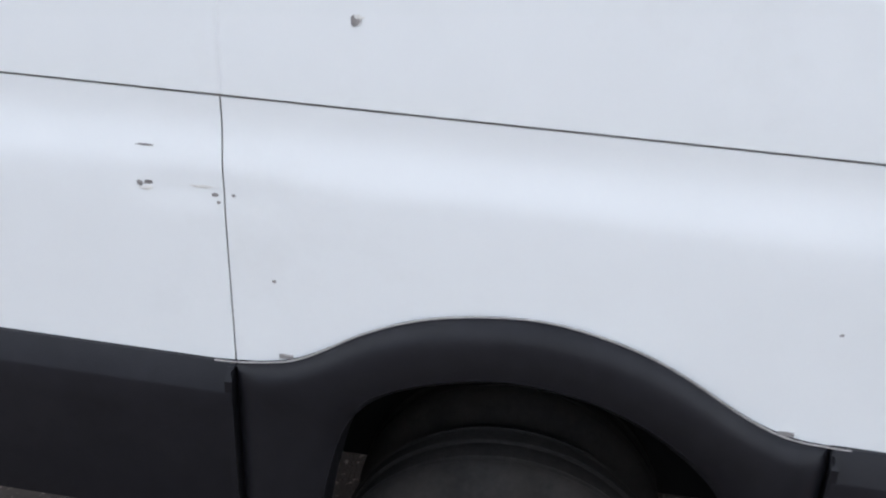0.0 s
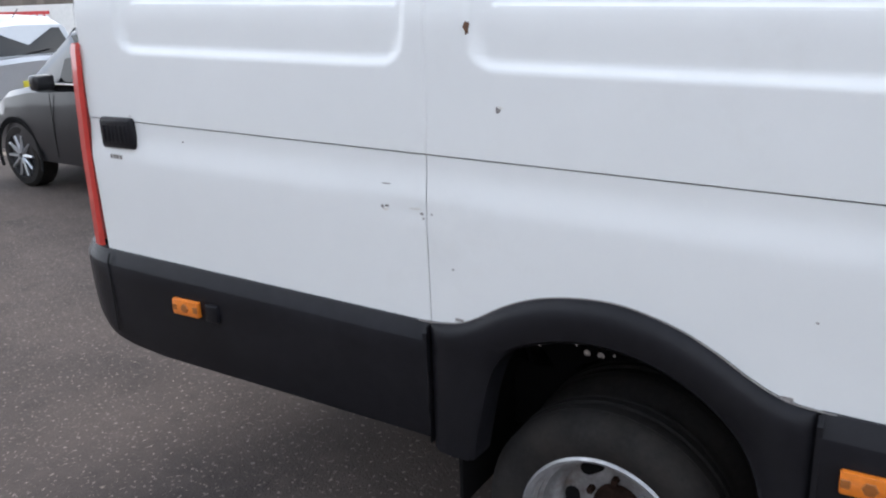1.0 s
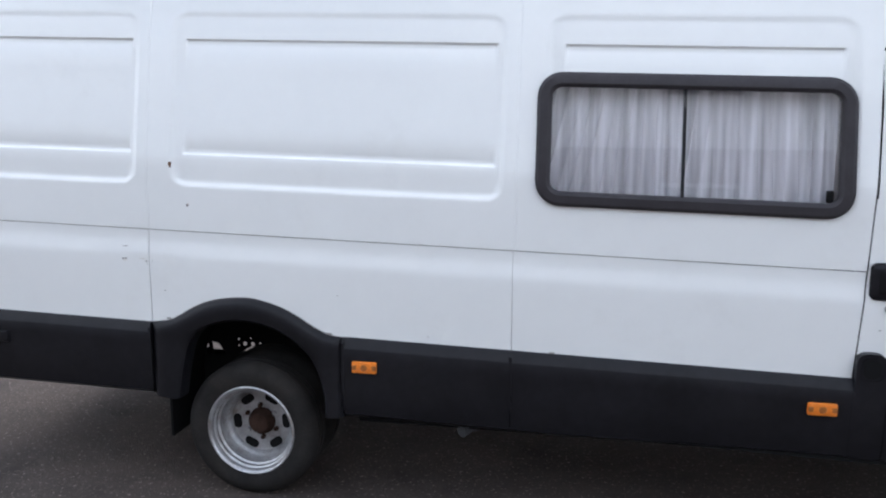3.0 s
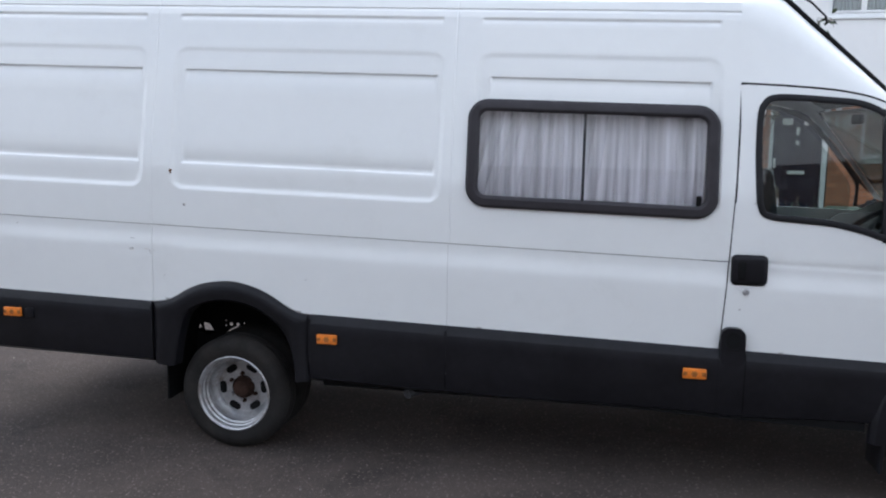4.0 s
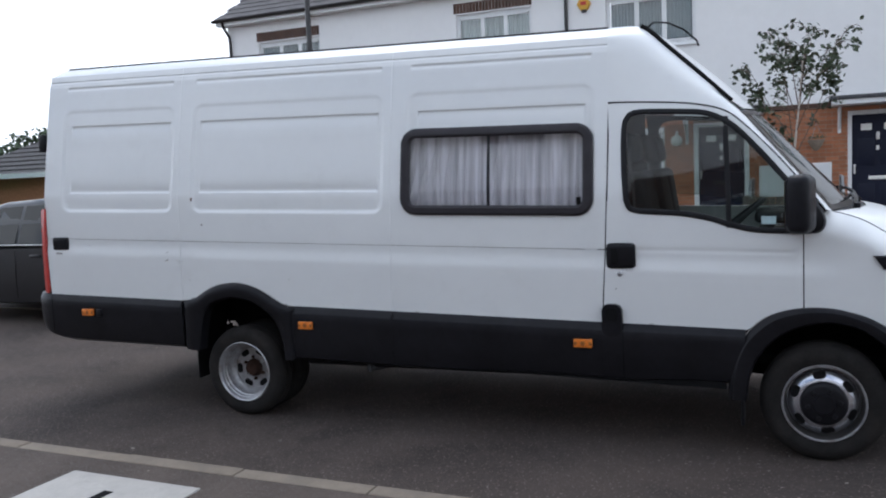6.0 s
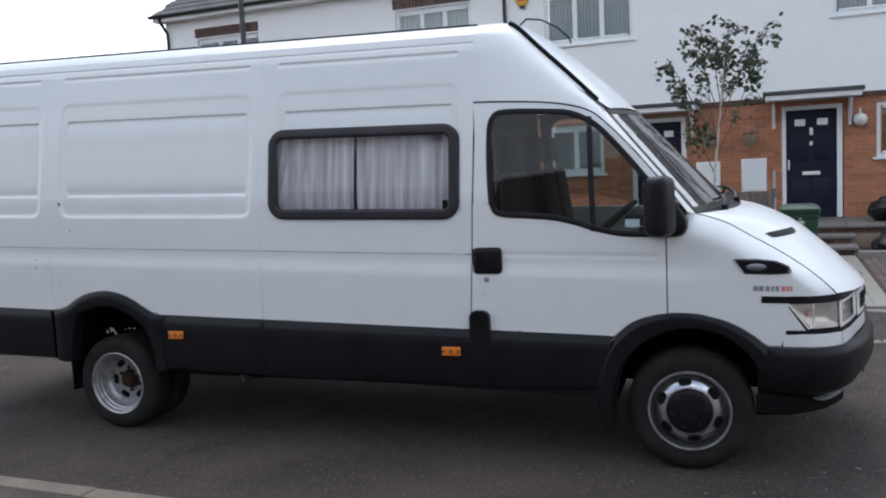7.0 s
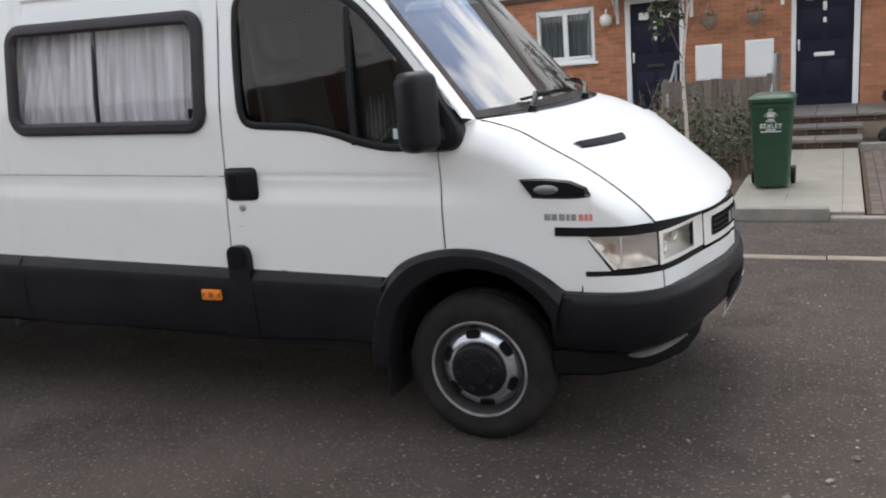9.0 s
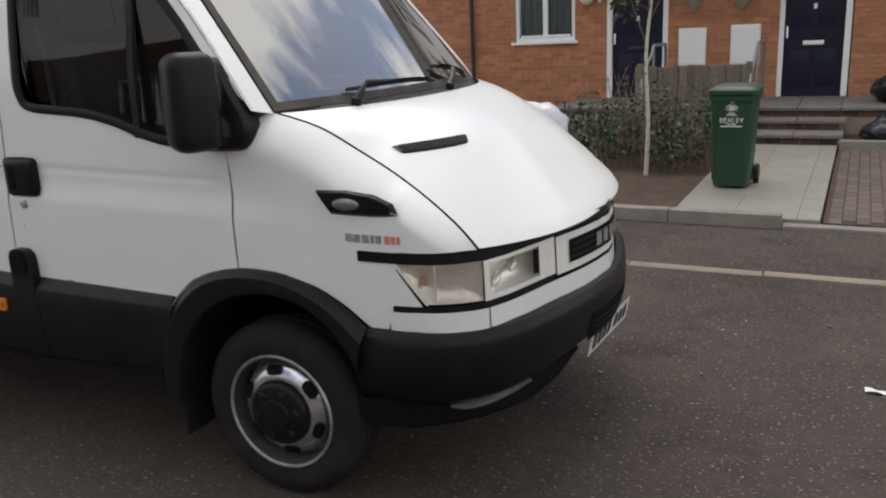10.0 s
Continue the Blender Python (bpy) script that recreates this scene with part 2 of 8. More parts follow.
FOOTWAY = material("footway_asphalt", (0.085, 0.066, 0.055), 0.92, speck=(0.16, 0.145, 0.13), speck_scale=80, speck_range=(0.6, 0.72), vary=0.2, scale=1.6, bump=0.7, bump_scale=150, dirt=(0.14, 0.108, 0.088),
                   dirt_scale=0.9, dirt_range=(0.45, 0.75), dirt_amount=0.5)
KERB = material("kerb_concrete", (0.225, 0.187, 0.145), 0.9, vary=0.12, scale=4, bump=0.35, bump_scale=120, dirt=(0.12, 0.11, 0.1),
                dirt_scale=3, dirt_range=(0.5, 0.75), dirt_amount=0.5, random=0.1)
KERBG = material("grey_kerb_concrete", (0.23, 0.213, 0.19), 0.9, vary=0.14, scale=4, bump=0.35, bump_scale=120, dirt=(0.1, 0.09, 0.08),
                 dirt_scale=3, dirt_range=(0.5, 0.75), dirt_amount=0.5, random=0.1)
COVER = material("cover_concrete", (0.42, 0.4, 0.37), 0.9, vary=0.08, scale=5, bump=0.3, bump_scale=110, dirt=(0.2, 0.19, 0.17),
                 dirt_scale=3, dirt_range=(0.55, 0.8), dirt_amount=0.5)
SLAB = material("path_slab", (0.26, 0.245, 0.212), 0.9, vary=0.08, scale=3, bump=0.25, bump_scale=90, dirt=(0.21, 0.195, 0.168),
                dirt_scale=1.6, dirt_range=(0.45, 0.75), dirt_amount=0.5, random=0.03)
PAVER = material("block_paver", (0.112, 0.086, 0.075), 0.9, vary=0.15, scale=12, bump=0.3, bump_scale=120, random=0.2)
SOIL = material("bare_soil", (0.07, 0.044, 0.031), 1.0, vary=0.3, scale=5, bump=0.9, bump_scale=40)
BRICK = material("orange_brick", (0.4, 0.172, 0.092), 0.9, vary=0.14, scale=9, bump=0.3, bump_scale=120, random=0.2)
BRICKI = material("orange_brick_rest", (0.4, 0.172, 0.092), 0.9, vary=0.14, scale=9, bump=0.3, bump_scale=120, island=0.2)
DBRICK = material("dark_brick", (0.1, 0.06, 0.045), 0.9, vary=0.2, scale=10, bump=0.3, bump_scale=120, random=0.25)
MORTAR = material("mortar", (0.33, 0.26, 0.2), 0.95, vary=0.12, scale=20)
RENDERW = material("white_render", (0.84, 0.835, 0.825), 0.92, vary=0.02, scale=0.7, bump=0.03, bump_scale=160, dirt=(0.66, 0.65, 0.63),
                   dirt_scale=0.7, dirt_range=(0.55, 0.85), dirt_amount=0.4)
ROOFTILE = material("grey_roof_tile", (0.085, 0.08, 0.082), 0.85, vary=0.2, scale=6, bump=0.2, bump_scale=60, island=0.15)
UPVC = material("white_frame", (0.78, 0.79, 0.79), 0.3, vary=0.02, scale=3)
DARKPIPE = material("dark_pipe", (0.02, 0.018, 0.018), 0.4, vary=0.1)
DOORNAVY = material("navy_door", (0.011, 0.013, 0.028), 0.5, vary=0.12, scale=3, spec=0.2)
LEAD = material("canopy_felt", (0.06, 0.06, 0.065), 0.8, vary=0.2, scale=8)
# the dimness of the rooms is put into this dark colour
ROOM = material("unlit_room", (0.09, 0.085, 0.08), 0.95)
BLIND = material("orange_blind", (0.5, 0.26, 0.12), 0.9, vary=0.05, scale=5)
GREYCURT = material("grey_curtain", (0.3, 0.31, 0.34), 0.95, vary=0.15, scale=3, stretch=(8, 8, 0.3))
STONE = material("step_slab", (0.17, 0.155, 0.14), 0.9, vary=0.15, scale=6, bump=0.3, bump_scale=100, random=0.1)
TIMBER = material("weathered_timber", (0.16, 0.135, 0.115), 0.9, vary=0.25, scale=4, stretch=(6, 6, 0.5), bump=0.3, bump_scale=60, random=0.2)
BINGREEN = material("bin_green", (0.014, 0.05, 0.025), 0.45, vary=0.12, scale=5, bump=0.06, bump_scale=120)
BAG = material("bin_bag", (0.009, 0.009, 0.011), 0.32, vary=0.2, scale=6, bump=0.5, bump_scale=16)
GALV = material("galvanised_rail", (0.3, 0.31, 0.32), 0.4, metal=0.7, vary=0.1, scale=20)
GLOBE = material("lamp_globe", (0.75, 0.74, 0.7), 0.3)
WICKER = material("wicker", (0.27, 0.22, 0.17), 0.9, vary=0.3, scale=50)
ALARM = material("alarm_yellow", (0.7, 0.4, 0.04), 0.5, vary=0.05)
BARK = material("birch_bark", (0.56, 0.5, 0.43), 0.85, vary=0.12, scale=12, dirt=(0.05, 0.045, 0.04), dirt_scale=13, dirt_range=(0.56, 0.64),
                dirt_amount=0.9, stretch=(1, 1, 2.5), bump=0.3, bump_scale=50)
TWIG = material("birch_twig", (0.13, 0.095, 0.07), 0.85, vary=0.2, scale=20)
LEAF = material("birch_leaf", (0.045, 0.062, 0.03), 0.6, vary=0.3, scale=2, island=0.45)
SHRUB = material("shrub_leaf", (0.046, 0.072, 0.03), 0.42, vary=0.35, scale=3, island=0.65)
DRYTWIG = material("dry_shoot", (0.2, 0.13, 0.1), 0.9, vary=0.3, scale=20)
FARGREEN = material("far_tree_leaf", (0.05, 0.075, 0.035), 0.8, vary=0.3, scale=1, island=0.4)
CARBLACK = material("car_black_paint", (0.018, 0.018, 0.02), 0.3, vary=0.1, scale=3, coat=0.45, spec=0.3)
CARSILVER = material("car_silver_paint", (0.42, 0.44, 0.46), 0.32, metal=0.35, vary=0.03, scale=3, coat=0.6)
ALLOY = material("alloy_wheel", (0.5, 0.51, 0.53), 0.3, metal=0.7, vary=0.06)
LITTER = material("pale_litter", (0.2, 0.18, 0.155), 0.9, island=0.6)
FLATWHITE = material("flat_white", (0.72, 0.72, 0.7), 0.7, vary=0.05)
FLATRED = material("flat_red", (0.5, 0.03, 0.03), 0.6, vary=0.06)
FLATGREEN = material("flat_green", (0.03, 0.16, 0.07), 0.6, vary=0.1)
FLATYELLOW = material("flat_yellow", (0.65, 0.55, 0.03), 0.6, vary=0.1)


# ---------------------------------------------------------------- builders
def thing(name, at, label, category, group="", kind="", turn=0.0):
    ob = new(name)
    ob.empty_display_size = 0.1
    ob.matrix_world = pose(*at, 0, 0, turn)
    return tagged(ob, label, category, group, kind)


def base_of(parent):
    m = Matrix.Identity(4)
    while parent is not None:
        m = parent.matrix_basis @ m
        parent = parent.parent
    return m


def part(name, bm, mat, parent=None, label="", smooth=True, sharp=35):
    """Links a bmesh in world coordinates as one mesh object under a thing or a part."""
    me = bpy.data.meshes.new(name)
    bmesh.ops.recalc_face_normals(bm, faces=bm.faces)
    bm.to_mesh(me)
    bm.free()
    for m in (mat if isinstance(mat, (list, tuple)) else [mat]):
        me.materials.append(m)
    if smooth:
        me.polygons.foreach_set("use_smooth", [True] * len(me.polygons))
        me.set_sharp_from_angle(angle=radians(sharp))
    ob = new(name, me)
    if parent is not None:
        me.transform(base_of(parent).inverted())
        ob.parent = parent
    if label:
        ob["label"] = label
    return ob


def add_box(bm, x0, x1, y0, y1, z0, z1, bevel=0.0, seg=2, m=None):
    r = bmesh.ops.create_cube(bm, size=1)
    vs = r["verts"]
    bmesh.ops.scale(bm, vec=(x1 - x0, y1 - y0, z1 - z0), verts=vs)
    bmesh.ops.translate(bm, vec=((x0 + x1) / 2, (y0 + y1) / 2, (z0 + z1) / 2), verts=vs)
    if bevel:
        es = {e for v in vs for e in v.link_edges}
        out = bmesh.ops.bevel(bm, geom=list(es), offset=bevel, segments=seg, profile=0.5, affect="EDGES")
        vs = list({v for f in out["faces"] for v in f.verts} | {v for v in vs if v.is_valid})
    if m is not None:
        bmesh.ops.transform(bm, matrix=m, verts=vs)
    return vs


def box(x0, x1, y0, y1, z0, z1, bevel=0.0, seg=2, m=None):
    bm = bmesh.new()
    add_box(bm, x0, x1, y0, y1, z0, z1, bevel, seg, m)
    return bm


def add_grid(bm, rows, close_u=False, close_v=False, flip=False):
    """Faces over a table of points."""
    vs = [[bm.verts.new(p) for p in r] for r in rows]
    nr, nc = len(vs), len(vs[0])
    for i in range(nr if close_v else nr - 1):
        for j in range(nc if close_u else nc - 1):
            q = (vs[i][j], vs[i][(j + 1) % nc], vs[(i + 1) % nr][(j + 1) % nc], vs[(i + 1) % nr][j])
            try:
                bm.faces.new(q)
            except ValueError:
                pass
    return vs


def sheet(rows, thick=0.0):
    """A surface over a table of points, given a back and edges if thick (moved along +y)."""
    bm = bmesh.new()
    add_grid(bm, rows)
    if thick:
        bmesh.ops.recalc_face_normals(bm, faces=bm.faces)
        r = bmesh.ops.extrude_face_region(bm, geom=bm.faces[:])
        bmesh.ops.translate(bm, vec=(0, thick, 0), verts=[v for v in r["geom"] if isinstance(v, bmesh.types.BMVert)])
    return bm


def lathe(profile, centre, n=48, bm=None):
    """Revolves (radius, y) about the y axis through centre."""
    bm = bm or bmesh.new()
    cx, cy, cz = centre
    rows = [[(cx + r * math.cos(2 * math.pi * k / n), cy + y, cz + r * math.sin(2 * math.pi * k / n)) for k in range(n)] for r, y in profile]
    add_grid(bm, rows, close_u=True)
    return bm


def add_tube(bm, pts, r, n=8, caps=True):
    """A tube of radius r (or a list of radii) along points."""
    pts = [Vector(p) for p in pts]
    rs = r if isinstance(r, (list, tuple)) else [r] * len(pts)
    rows = []
    up = None
    for i, p in enumerate(pts):
        d = (pts[min(i + 1, len(pts) - 1)] - pts[max(i - 1, 0)]).normalized()
        if up is None:
            up = Vector((0, 0, 1)) if abs(d.z) < 0.9 else Vector((1, 0, 0))
        s = d.cross(up).normalized()
        up = s.cross(d).normalized()
        rows.append([p + rs[i] * (math.cos(2 * math.pi * k / n) * s + math.sin(2 * math.pi * k / n) * up) for k in range(n)])
    vs = add_grid(bm, rows, close_u=True)
    if caps:
        for ring in (vs[0], vs[-1]):
            try:
                bm.faces.new(ring)
            except ValueError:
                pass


def tube(pts, r, n=8):
    bm = bmesh.new()
    add_tube(bm, pts, r, n)
    return bm


def lerp(table, x):
    """Piecewise linear look-up in (x, value) pairs."""
    if x <= table[0][0]:
        return table[0][1]
    for (a, va), (b, vb) in zip(table, table[1:]):
        if x <= b:
            return va + (vb - va) * (x - a) / (b - a)
    return table[-1][1]


def smooth(a, b, x):
    t = min(max((x - a) / (b - a), 0), 1)
    return t * t * (3 - 2 * t)


def resample(pts, n):
    """n points at even steps along a polyline."""
    pts = [Vector(p) for p in pts]
    d = [0.0]
    for a, b in zip(pts, pts[1:]):
        d.append(d[-1] + (b - a).length)
    out = []
    for k in range(n):
        s = d[-1] * k / (n - 1)
        i = min(max(next((j for j in range(1, len(d)) if d[j] >= s - 1e-9), len(d) - 1), 1), len(d) - 1)
        f = (s - d[i - 1]) / max(d[i] - d[i - 1], 1e-9)
        out.append(pts[i - 1].lerp(pts[i], f))
    return out


def catmull(pts, per=6):
    """A smooth curve through points."""
    pts = [Vector(p) for p in pts]
    out = []
    for i in range(len(pts) - 1):
        p0, p1, p2, p3 = pts[max(i - 1, 0)], pts[i], pts[i + 1], pts[min(i + 2, len(pts) - 1)]
        for k in range(per):
            t = k / per
            out.append(0.5 * ((2 * p1) + (p2 - p0) * t + (2 * p0 - 5 * p1 + 4 * p2 - p3) * t * t + (3 * p1 - p0 - 3 * p2 + p3) * t ** 3))
    return out + [pts[-1]]


def rounded_rect(x0, x1, z0, z1, r, n=8):
    """Outline of a rounded rectangle, counter-clockwise from the lower right corner."""
    out = []
    for cx, cz, a0 in ((x1 - r, z0 + r, -90), (x1 - r, z1 - r, 0), (x0 + r, z1 - r, 90), (x0 + r, z0 + r, 180)):
        for k in range(n + 1):
            a = radians(a0 + 90 * k / n)
            out.append((cx + r * math.cos(a), cz + r * math.sin(a)))
    return out


# ---------------------------------------------------------------- the van
RAKE = 0.0275          # the nose stands lower than the tail
MID = 1.0              # the van's middle line
BELT = 1.313
TRIM = 0.862


def V(x, y, z):
    return (x, y, z - RAKE * x)


SIDE = [(0.3, 0.0), (0.9, 0.004), (1.13, 0.0), (1.18, 0.0003), (1.192, 0.0012), (1.204, 0.0032), (1.22, 0.0062), (1.24, 0.0098), (1.255, 0.0121), (1.268, 0.0133), (1.285, 0.0137), (1.313, 0.0125), (1.36, 0.0125), (1.65, 0.02), (2.2, 0.113), (2.52, 0.175), (2.62, 0.21)]
RECESS = [(-1.615, -0.515), (-0.352, 1.238), (1.402, 2.672)]
STEPS = [(-1.535, -0.55), (-0.283, 1.195), (1.478, 2.612)]


def inset(x, z):
    """Depth of the pressed panels in the upper side."""
    d = 0.0
    for x0, x1 in RECESS:
        r = 0.09
        qx, qz = abs(x - (x0 + x1) / 2) - (x1 - x0) / 2 + r, abs(z - 1.93) - 0.405 + r
        dist = math.hypot(max(qx, 0), max(qz, 0)) + min(max(qx, qz), 0) - r
        d += 0.0125 * (1 - 0.65 * smooth(2.0, 2.3, z)) * smooth(0.004, -0.03, dist)
    for x0, x1 in STEPS:
        w = smooth(x0 - 0.003, x0 + 0.012, x) * smooth(x1 + 0.003, x1 - 0.012, x)
        if w > 0:
            d += w * 0.0115 * smooth(1.672, 1.684, z) * (1 - smooth(1.69, 1.745, z))
            d += w * 0.0095 * smooth(2.135, 2.19, z) * (1 - smooth(2.198, 2.21, z))
    for (x0, x1) in RECESS:
        w = smooth(x0 + 0.02, x0 + 0.035, x) * smooth(x1 - 0.02, x1 - 0.035, x)
        d += w * 0.0075 * smooth(2.485, 2.507, z) * (1 - smooth(2.509, 2.522, z))
    for xg in (-0.463, 1.29):
        d += 0.0022 * math.exp(-((x - xg) / 0.003) ** 2)
    d += 0.006 * smooth(2.552, 2.562, z) * (1 - smooth(2.564, 2.572, z))
    return d


def dent(x, z):
    """The knock in the lower side at the rear seam."""
    a = math.exp(-((x + 0.5) / 0.12) ** 2 - ((z - 1.165) / 0.028) ** 2)
    b = math.exp(-((x + 0.52) / 0.2) ** 2 - ((z - 1.08) / 0.09) ** 2)
    return 0.0042 * a + 0.0012 * b


def side_y(x, z, plain=False):
    y = lerp(SIDE, z)
    if plain:
        return y
    wave = 0.0015 * noise.noise(Vector((x * 1.6, z * 2.2, 3.1)))
    return y + wave + (inset(x, z) if z > BELT else dent(x, z))


def cuts(a, b, step, fine=(), near=(0.004, 0.009, 0.015, 0.024)):
    n = max(2, int((b - a) / step))
    s = {round(a + (b - a) * k / n, 4) for k in range(n + 1)}
    for f in fine:
        for d in (0.0,) + near:
            for q in (f - d, f + d):
                if a < q < b:
                    s.add(round(q, 4))
    s = sorted(s)
    out = [s[0]]
    for q in s[1:]:
        if q - out[-1] > 0.0025:
            out.append(q)
    return out


ARCH_R = catmull([(-0.50, 0.862, 0), (-0.455, 0.864, 0), (-0.374, 0.878, 0), (-0.32, 0.903, 0), (-0.245, 0.949, 0), (-0.163, 0.985, 0), (-0.075, 1.006, 0), (0.03, 1.015, 0),
                  (0.118, 1.004, 0), (0.208, 0.978, 0), (0.281, 0.943, 0), (0.358, 0.898, 0), (0.432, 0.868, 0), (0.502, 0.862, 0), (0.53, 0.862, 0)], 4)
ARCH_R_IN = catmull([(-0.335, 0.49, 0), (-0.302, 0.674, 0), (-0.262, 0.791, 0), (-0.183, 0.858, 0), (-0.028, 0.901, 0), (0.124, 0.888, 0), (0.25, 0.832, 0), (0.351, 0.738, 0),
                     (0.399, 0.601, 0), (0.41, 0.47, 0)], 4)
ARCH_F = catmull([(3.435, 0.45, 0), (3.441, 0.569, 0), (3.471, 0.713, 0), (3.52, 0.82, 0), (3.63, 0.934, 0), (3.744, 0.985, 0), (3.84, 1.005, 0), (3.92, 1.01, 0), (4.005, 1.006, 0),
                  (4.072, 0.992, 0), (4.164, 0.965, 0), (4.266, 0.91, 0), (4.354, 0.842, 0)], 4)
ARCH_F_IN = catmull([(3.535, 0.45, 0), (3.55, 0.57, 0), (3.593, 0.695, 0), (3.688, 0.813, 0), (3.8, 0.885, 0), (3.92, 0.92, 0), (4.002, 0.925, 0), (4.09, 0.91, 0), (4.16, 0.88, 0),
                     (4.262, 0.792, 0), (4.32, 0.68, 0)], 4)


def low_edge(x):
    if -0.47 < x < 0.52:
        return lerp([(p.x, p.y) for p in ARCH_R], x)
    if 3.435 < x:
        return lerp([(p.x, p.y) for p in ARCH_F], x)
    return TRIM


def door_left(z):
    """Front edge of the side panels, where the cab door begins."""
    return lerp([(0.6, 2.688), (0.86, 2.705), (1.2, 2.726), (1.72, 2.749), (2.206, 2.757), (2.26, 2.749)], z)


def to_door(x, z):
    return x + (door_left(z) - 0.0065 - 2.7425) * smooth(2.675, 2.7425, x)


van = thing("van", (1.5, 1.0, 0), "white high-roof panel van with black lower trim, parked", "van")
bm = sheet([[V(to_door(x, z), side_y(x, z), z) for x in cuts(-1.785, 2.7425, 0.06, [q for r in RECESS for q in (r[0] + 0.013, r[1] - 0.013)] + [q for r in STEPS for q in r] + [1.415, 2.615, -0.463, 1.29])]
            for z in cuts(BELT + 0.002, 2.615, 0.05, [1.535, 1.678, 1.69, 2.2, 2.206, 2.32, 2.505, 2.514, 2.557, 2.567])], 0.004)
hole = [f for f in bm.faces if 1.415 < f.calc_center_median().x < 2.615 and 1.565 < f.calc_center_median().z + RAKE * f.calc_center_median().x < 2.045]
bmesh.ops.delete(bm, geom=hole, context="FACES")
part("side_panel", bm, WHITE, van, "upper white side with pressed panels")
for x0, x1 in ((-1.785, -0.4675), (-0.4645, 1.279), (1.281, 2.7425)):
    xs = cuts(x0, x1, 0.035)
    rows = []
    for k in range(27):
        s = k / 26
        rows.append([V(to_door(x, low_edge(x) + s * (BELT - 0.002 - low_edge(x))), side_y(x, low_edge(x) + s * (BELT - 0.002 - low_edge(x))) + 0.0015 * (1 if x in (xs[0], xs[-1]) else 0), low_edge(x) + s * (BELT - 0.002 - low_edge(x))) for x in xs])
    part("lower_side_panel", sheet(rows, 0.004), WHITE, van)
for xa, xb in ((-0.49, -0.44), (1.26, 1.3)):
    part("seam_backing", sheet([[V(x, 0.0085 + lerp(SIDE, z), z) for x in (xa, xb)] for z in (0.875, 1.0, 1.13, 1.2, 1.24, 1.275, 1.313)], 0.003), SEALER, van, "grey sealer in the panel seams")
part("seam_backing", sheet([[V(x, 0.0085 + lerp(SIDE, z), z) for x in (-1.72, -0.47, 1.28, 2.6)] for z in (1.29, 1.313, 1.335)], 0.003), SEALER, van, "grey sealer in the panel seams")
part("door_seam_backing", sheet([[V(x, 0.014 + lerp(SIDE, z), z) for x in (2.68, 2.77)] for z in (0.6, 0.9, 1.2, 1.3, 1.65, 2.0, 2.25)], 0.003), GAPBLACK, van)

# far side and rear, plain
FAR = [(0.862, 0.0), (1.2, 0.0), (1.65, 0.02), (2.2, 0.113), (2.615, 0.21)]
part("far_side_panel", sheet([[V(x, 2 * MID - y, z) for x in (-1.785, 0, 1.5, 2.72)] for z, y in FAR], -0.02), WHITE, van)
part("far_lower_panel", sheet([[V(x, 2 * MID + 0.01, z) for x in (-1.8, -0.47)] for z in (0.5, 0.862)], -0.03), BLACKP, van)
part("far_lower_panel", sheet([[V(x, 2 * MID + 0.01, z) for x in (0.5, 3.43)] for z in (0.5, 0.862)], -0.03), BLACKP, van)
rear = []
for z, y in [(0.862, 0.02), (1.2, 0.012), (1.65, 0.02), (2.2, 0.113), (2.615, 0.21), (2.7, 0.4)]:
    rear.append([V(-1.785 - 0.05 * math.sin(math.pi * k / 12) ** 0.5 + 0.006 * max(0, z - 2.2), y + (2 * MID - 2 * y) * k / 12, z) for k in range(13)])
part("rear_door", sheet([[Vector(p) for p in r] for r in rear]), WHITE, van)
part("hinge", box(-1.862, -1.79, 0.078, 0.135, 2.06, 2.2, 0.008), BLACKP, van, "black rear door hinge")

# roof
ROOFY = [(0.0, 0.208), (0.012, 0.222), (0.032, 0.245), (0.055, 0.29), (0.075, 0.36), (0.1, 0.5), (0.124, 0.72), (0.133, 1.0)]
half = [(y, 2.612 + dz) for dz, y in ROOFY]
prof = half + [(2 * MID - y, z) for y, z in half[-2::-1]]
rows = []
for x in (-1.797, -1.792, -1.782, -1.75, -1.0, 0, 1.0, 2.0, 2.6, 2.745):
    drop = 0.022 * smooth(-1.75, -1.797, x) ** 2
    rows.append([V(x, y, z - drop * (1 if z > 2.62 else 0)) for y, z in prof])
part("roof", sheet(rows), WHITE, van)

part("roof_drip_strip", tube([V(x, 0.372, 2.694) for x in (-1.76, -0.6, 0.5, 1.6, 2.72)], 0.006, 6), GAPBLACK, van, "thin black strip along the roof edge")

# cab upper side above the door, and the roof's front slope
DOORTOP = catmull([(2.75, 2.206, 0), (2.963, 2.2, 0), (3.23, 2.181, 0), (3.423, 2.134, 0), (3.548, 2.036, 0), (3.671, 1.907, 0), (3.791, 1.766, 0), (3.9, 1.63, 0), (3.955, 1.557, 0)], 5)
SHOULDER = SIDE[:-1] + [(2.612, 0.208), (2.624, 0.222), (2.644, 0.245), (2.667, 0.29), (2.687, 0.36)]
top3d = catmull([(2.742, 0.36, 2.687), (2.85, 0.362, 2.686), (2.95, 0.362, 2.668), (3.10, 0.325, 2.53), (3.28, 0.283, 2.362), (3.459, 0.237, 2.188), (3.50, 0.203, 2.143),
                 (3.66, 0.166, 1.952), (3.83, 0.128, 1.75), (3.995, 0.092, 1.547)], 5)


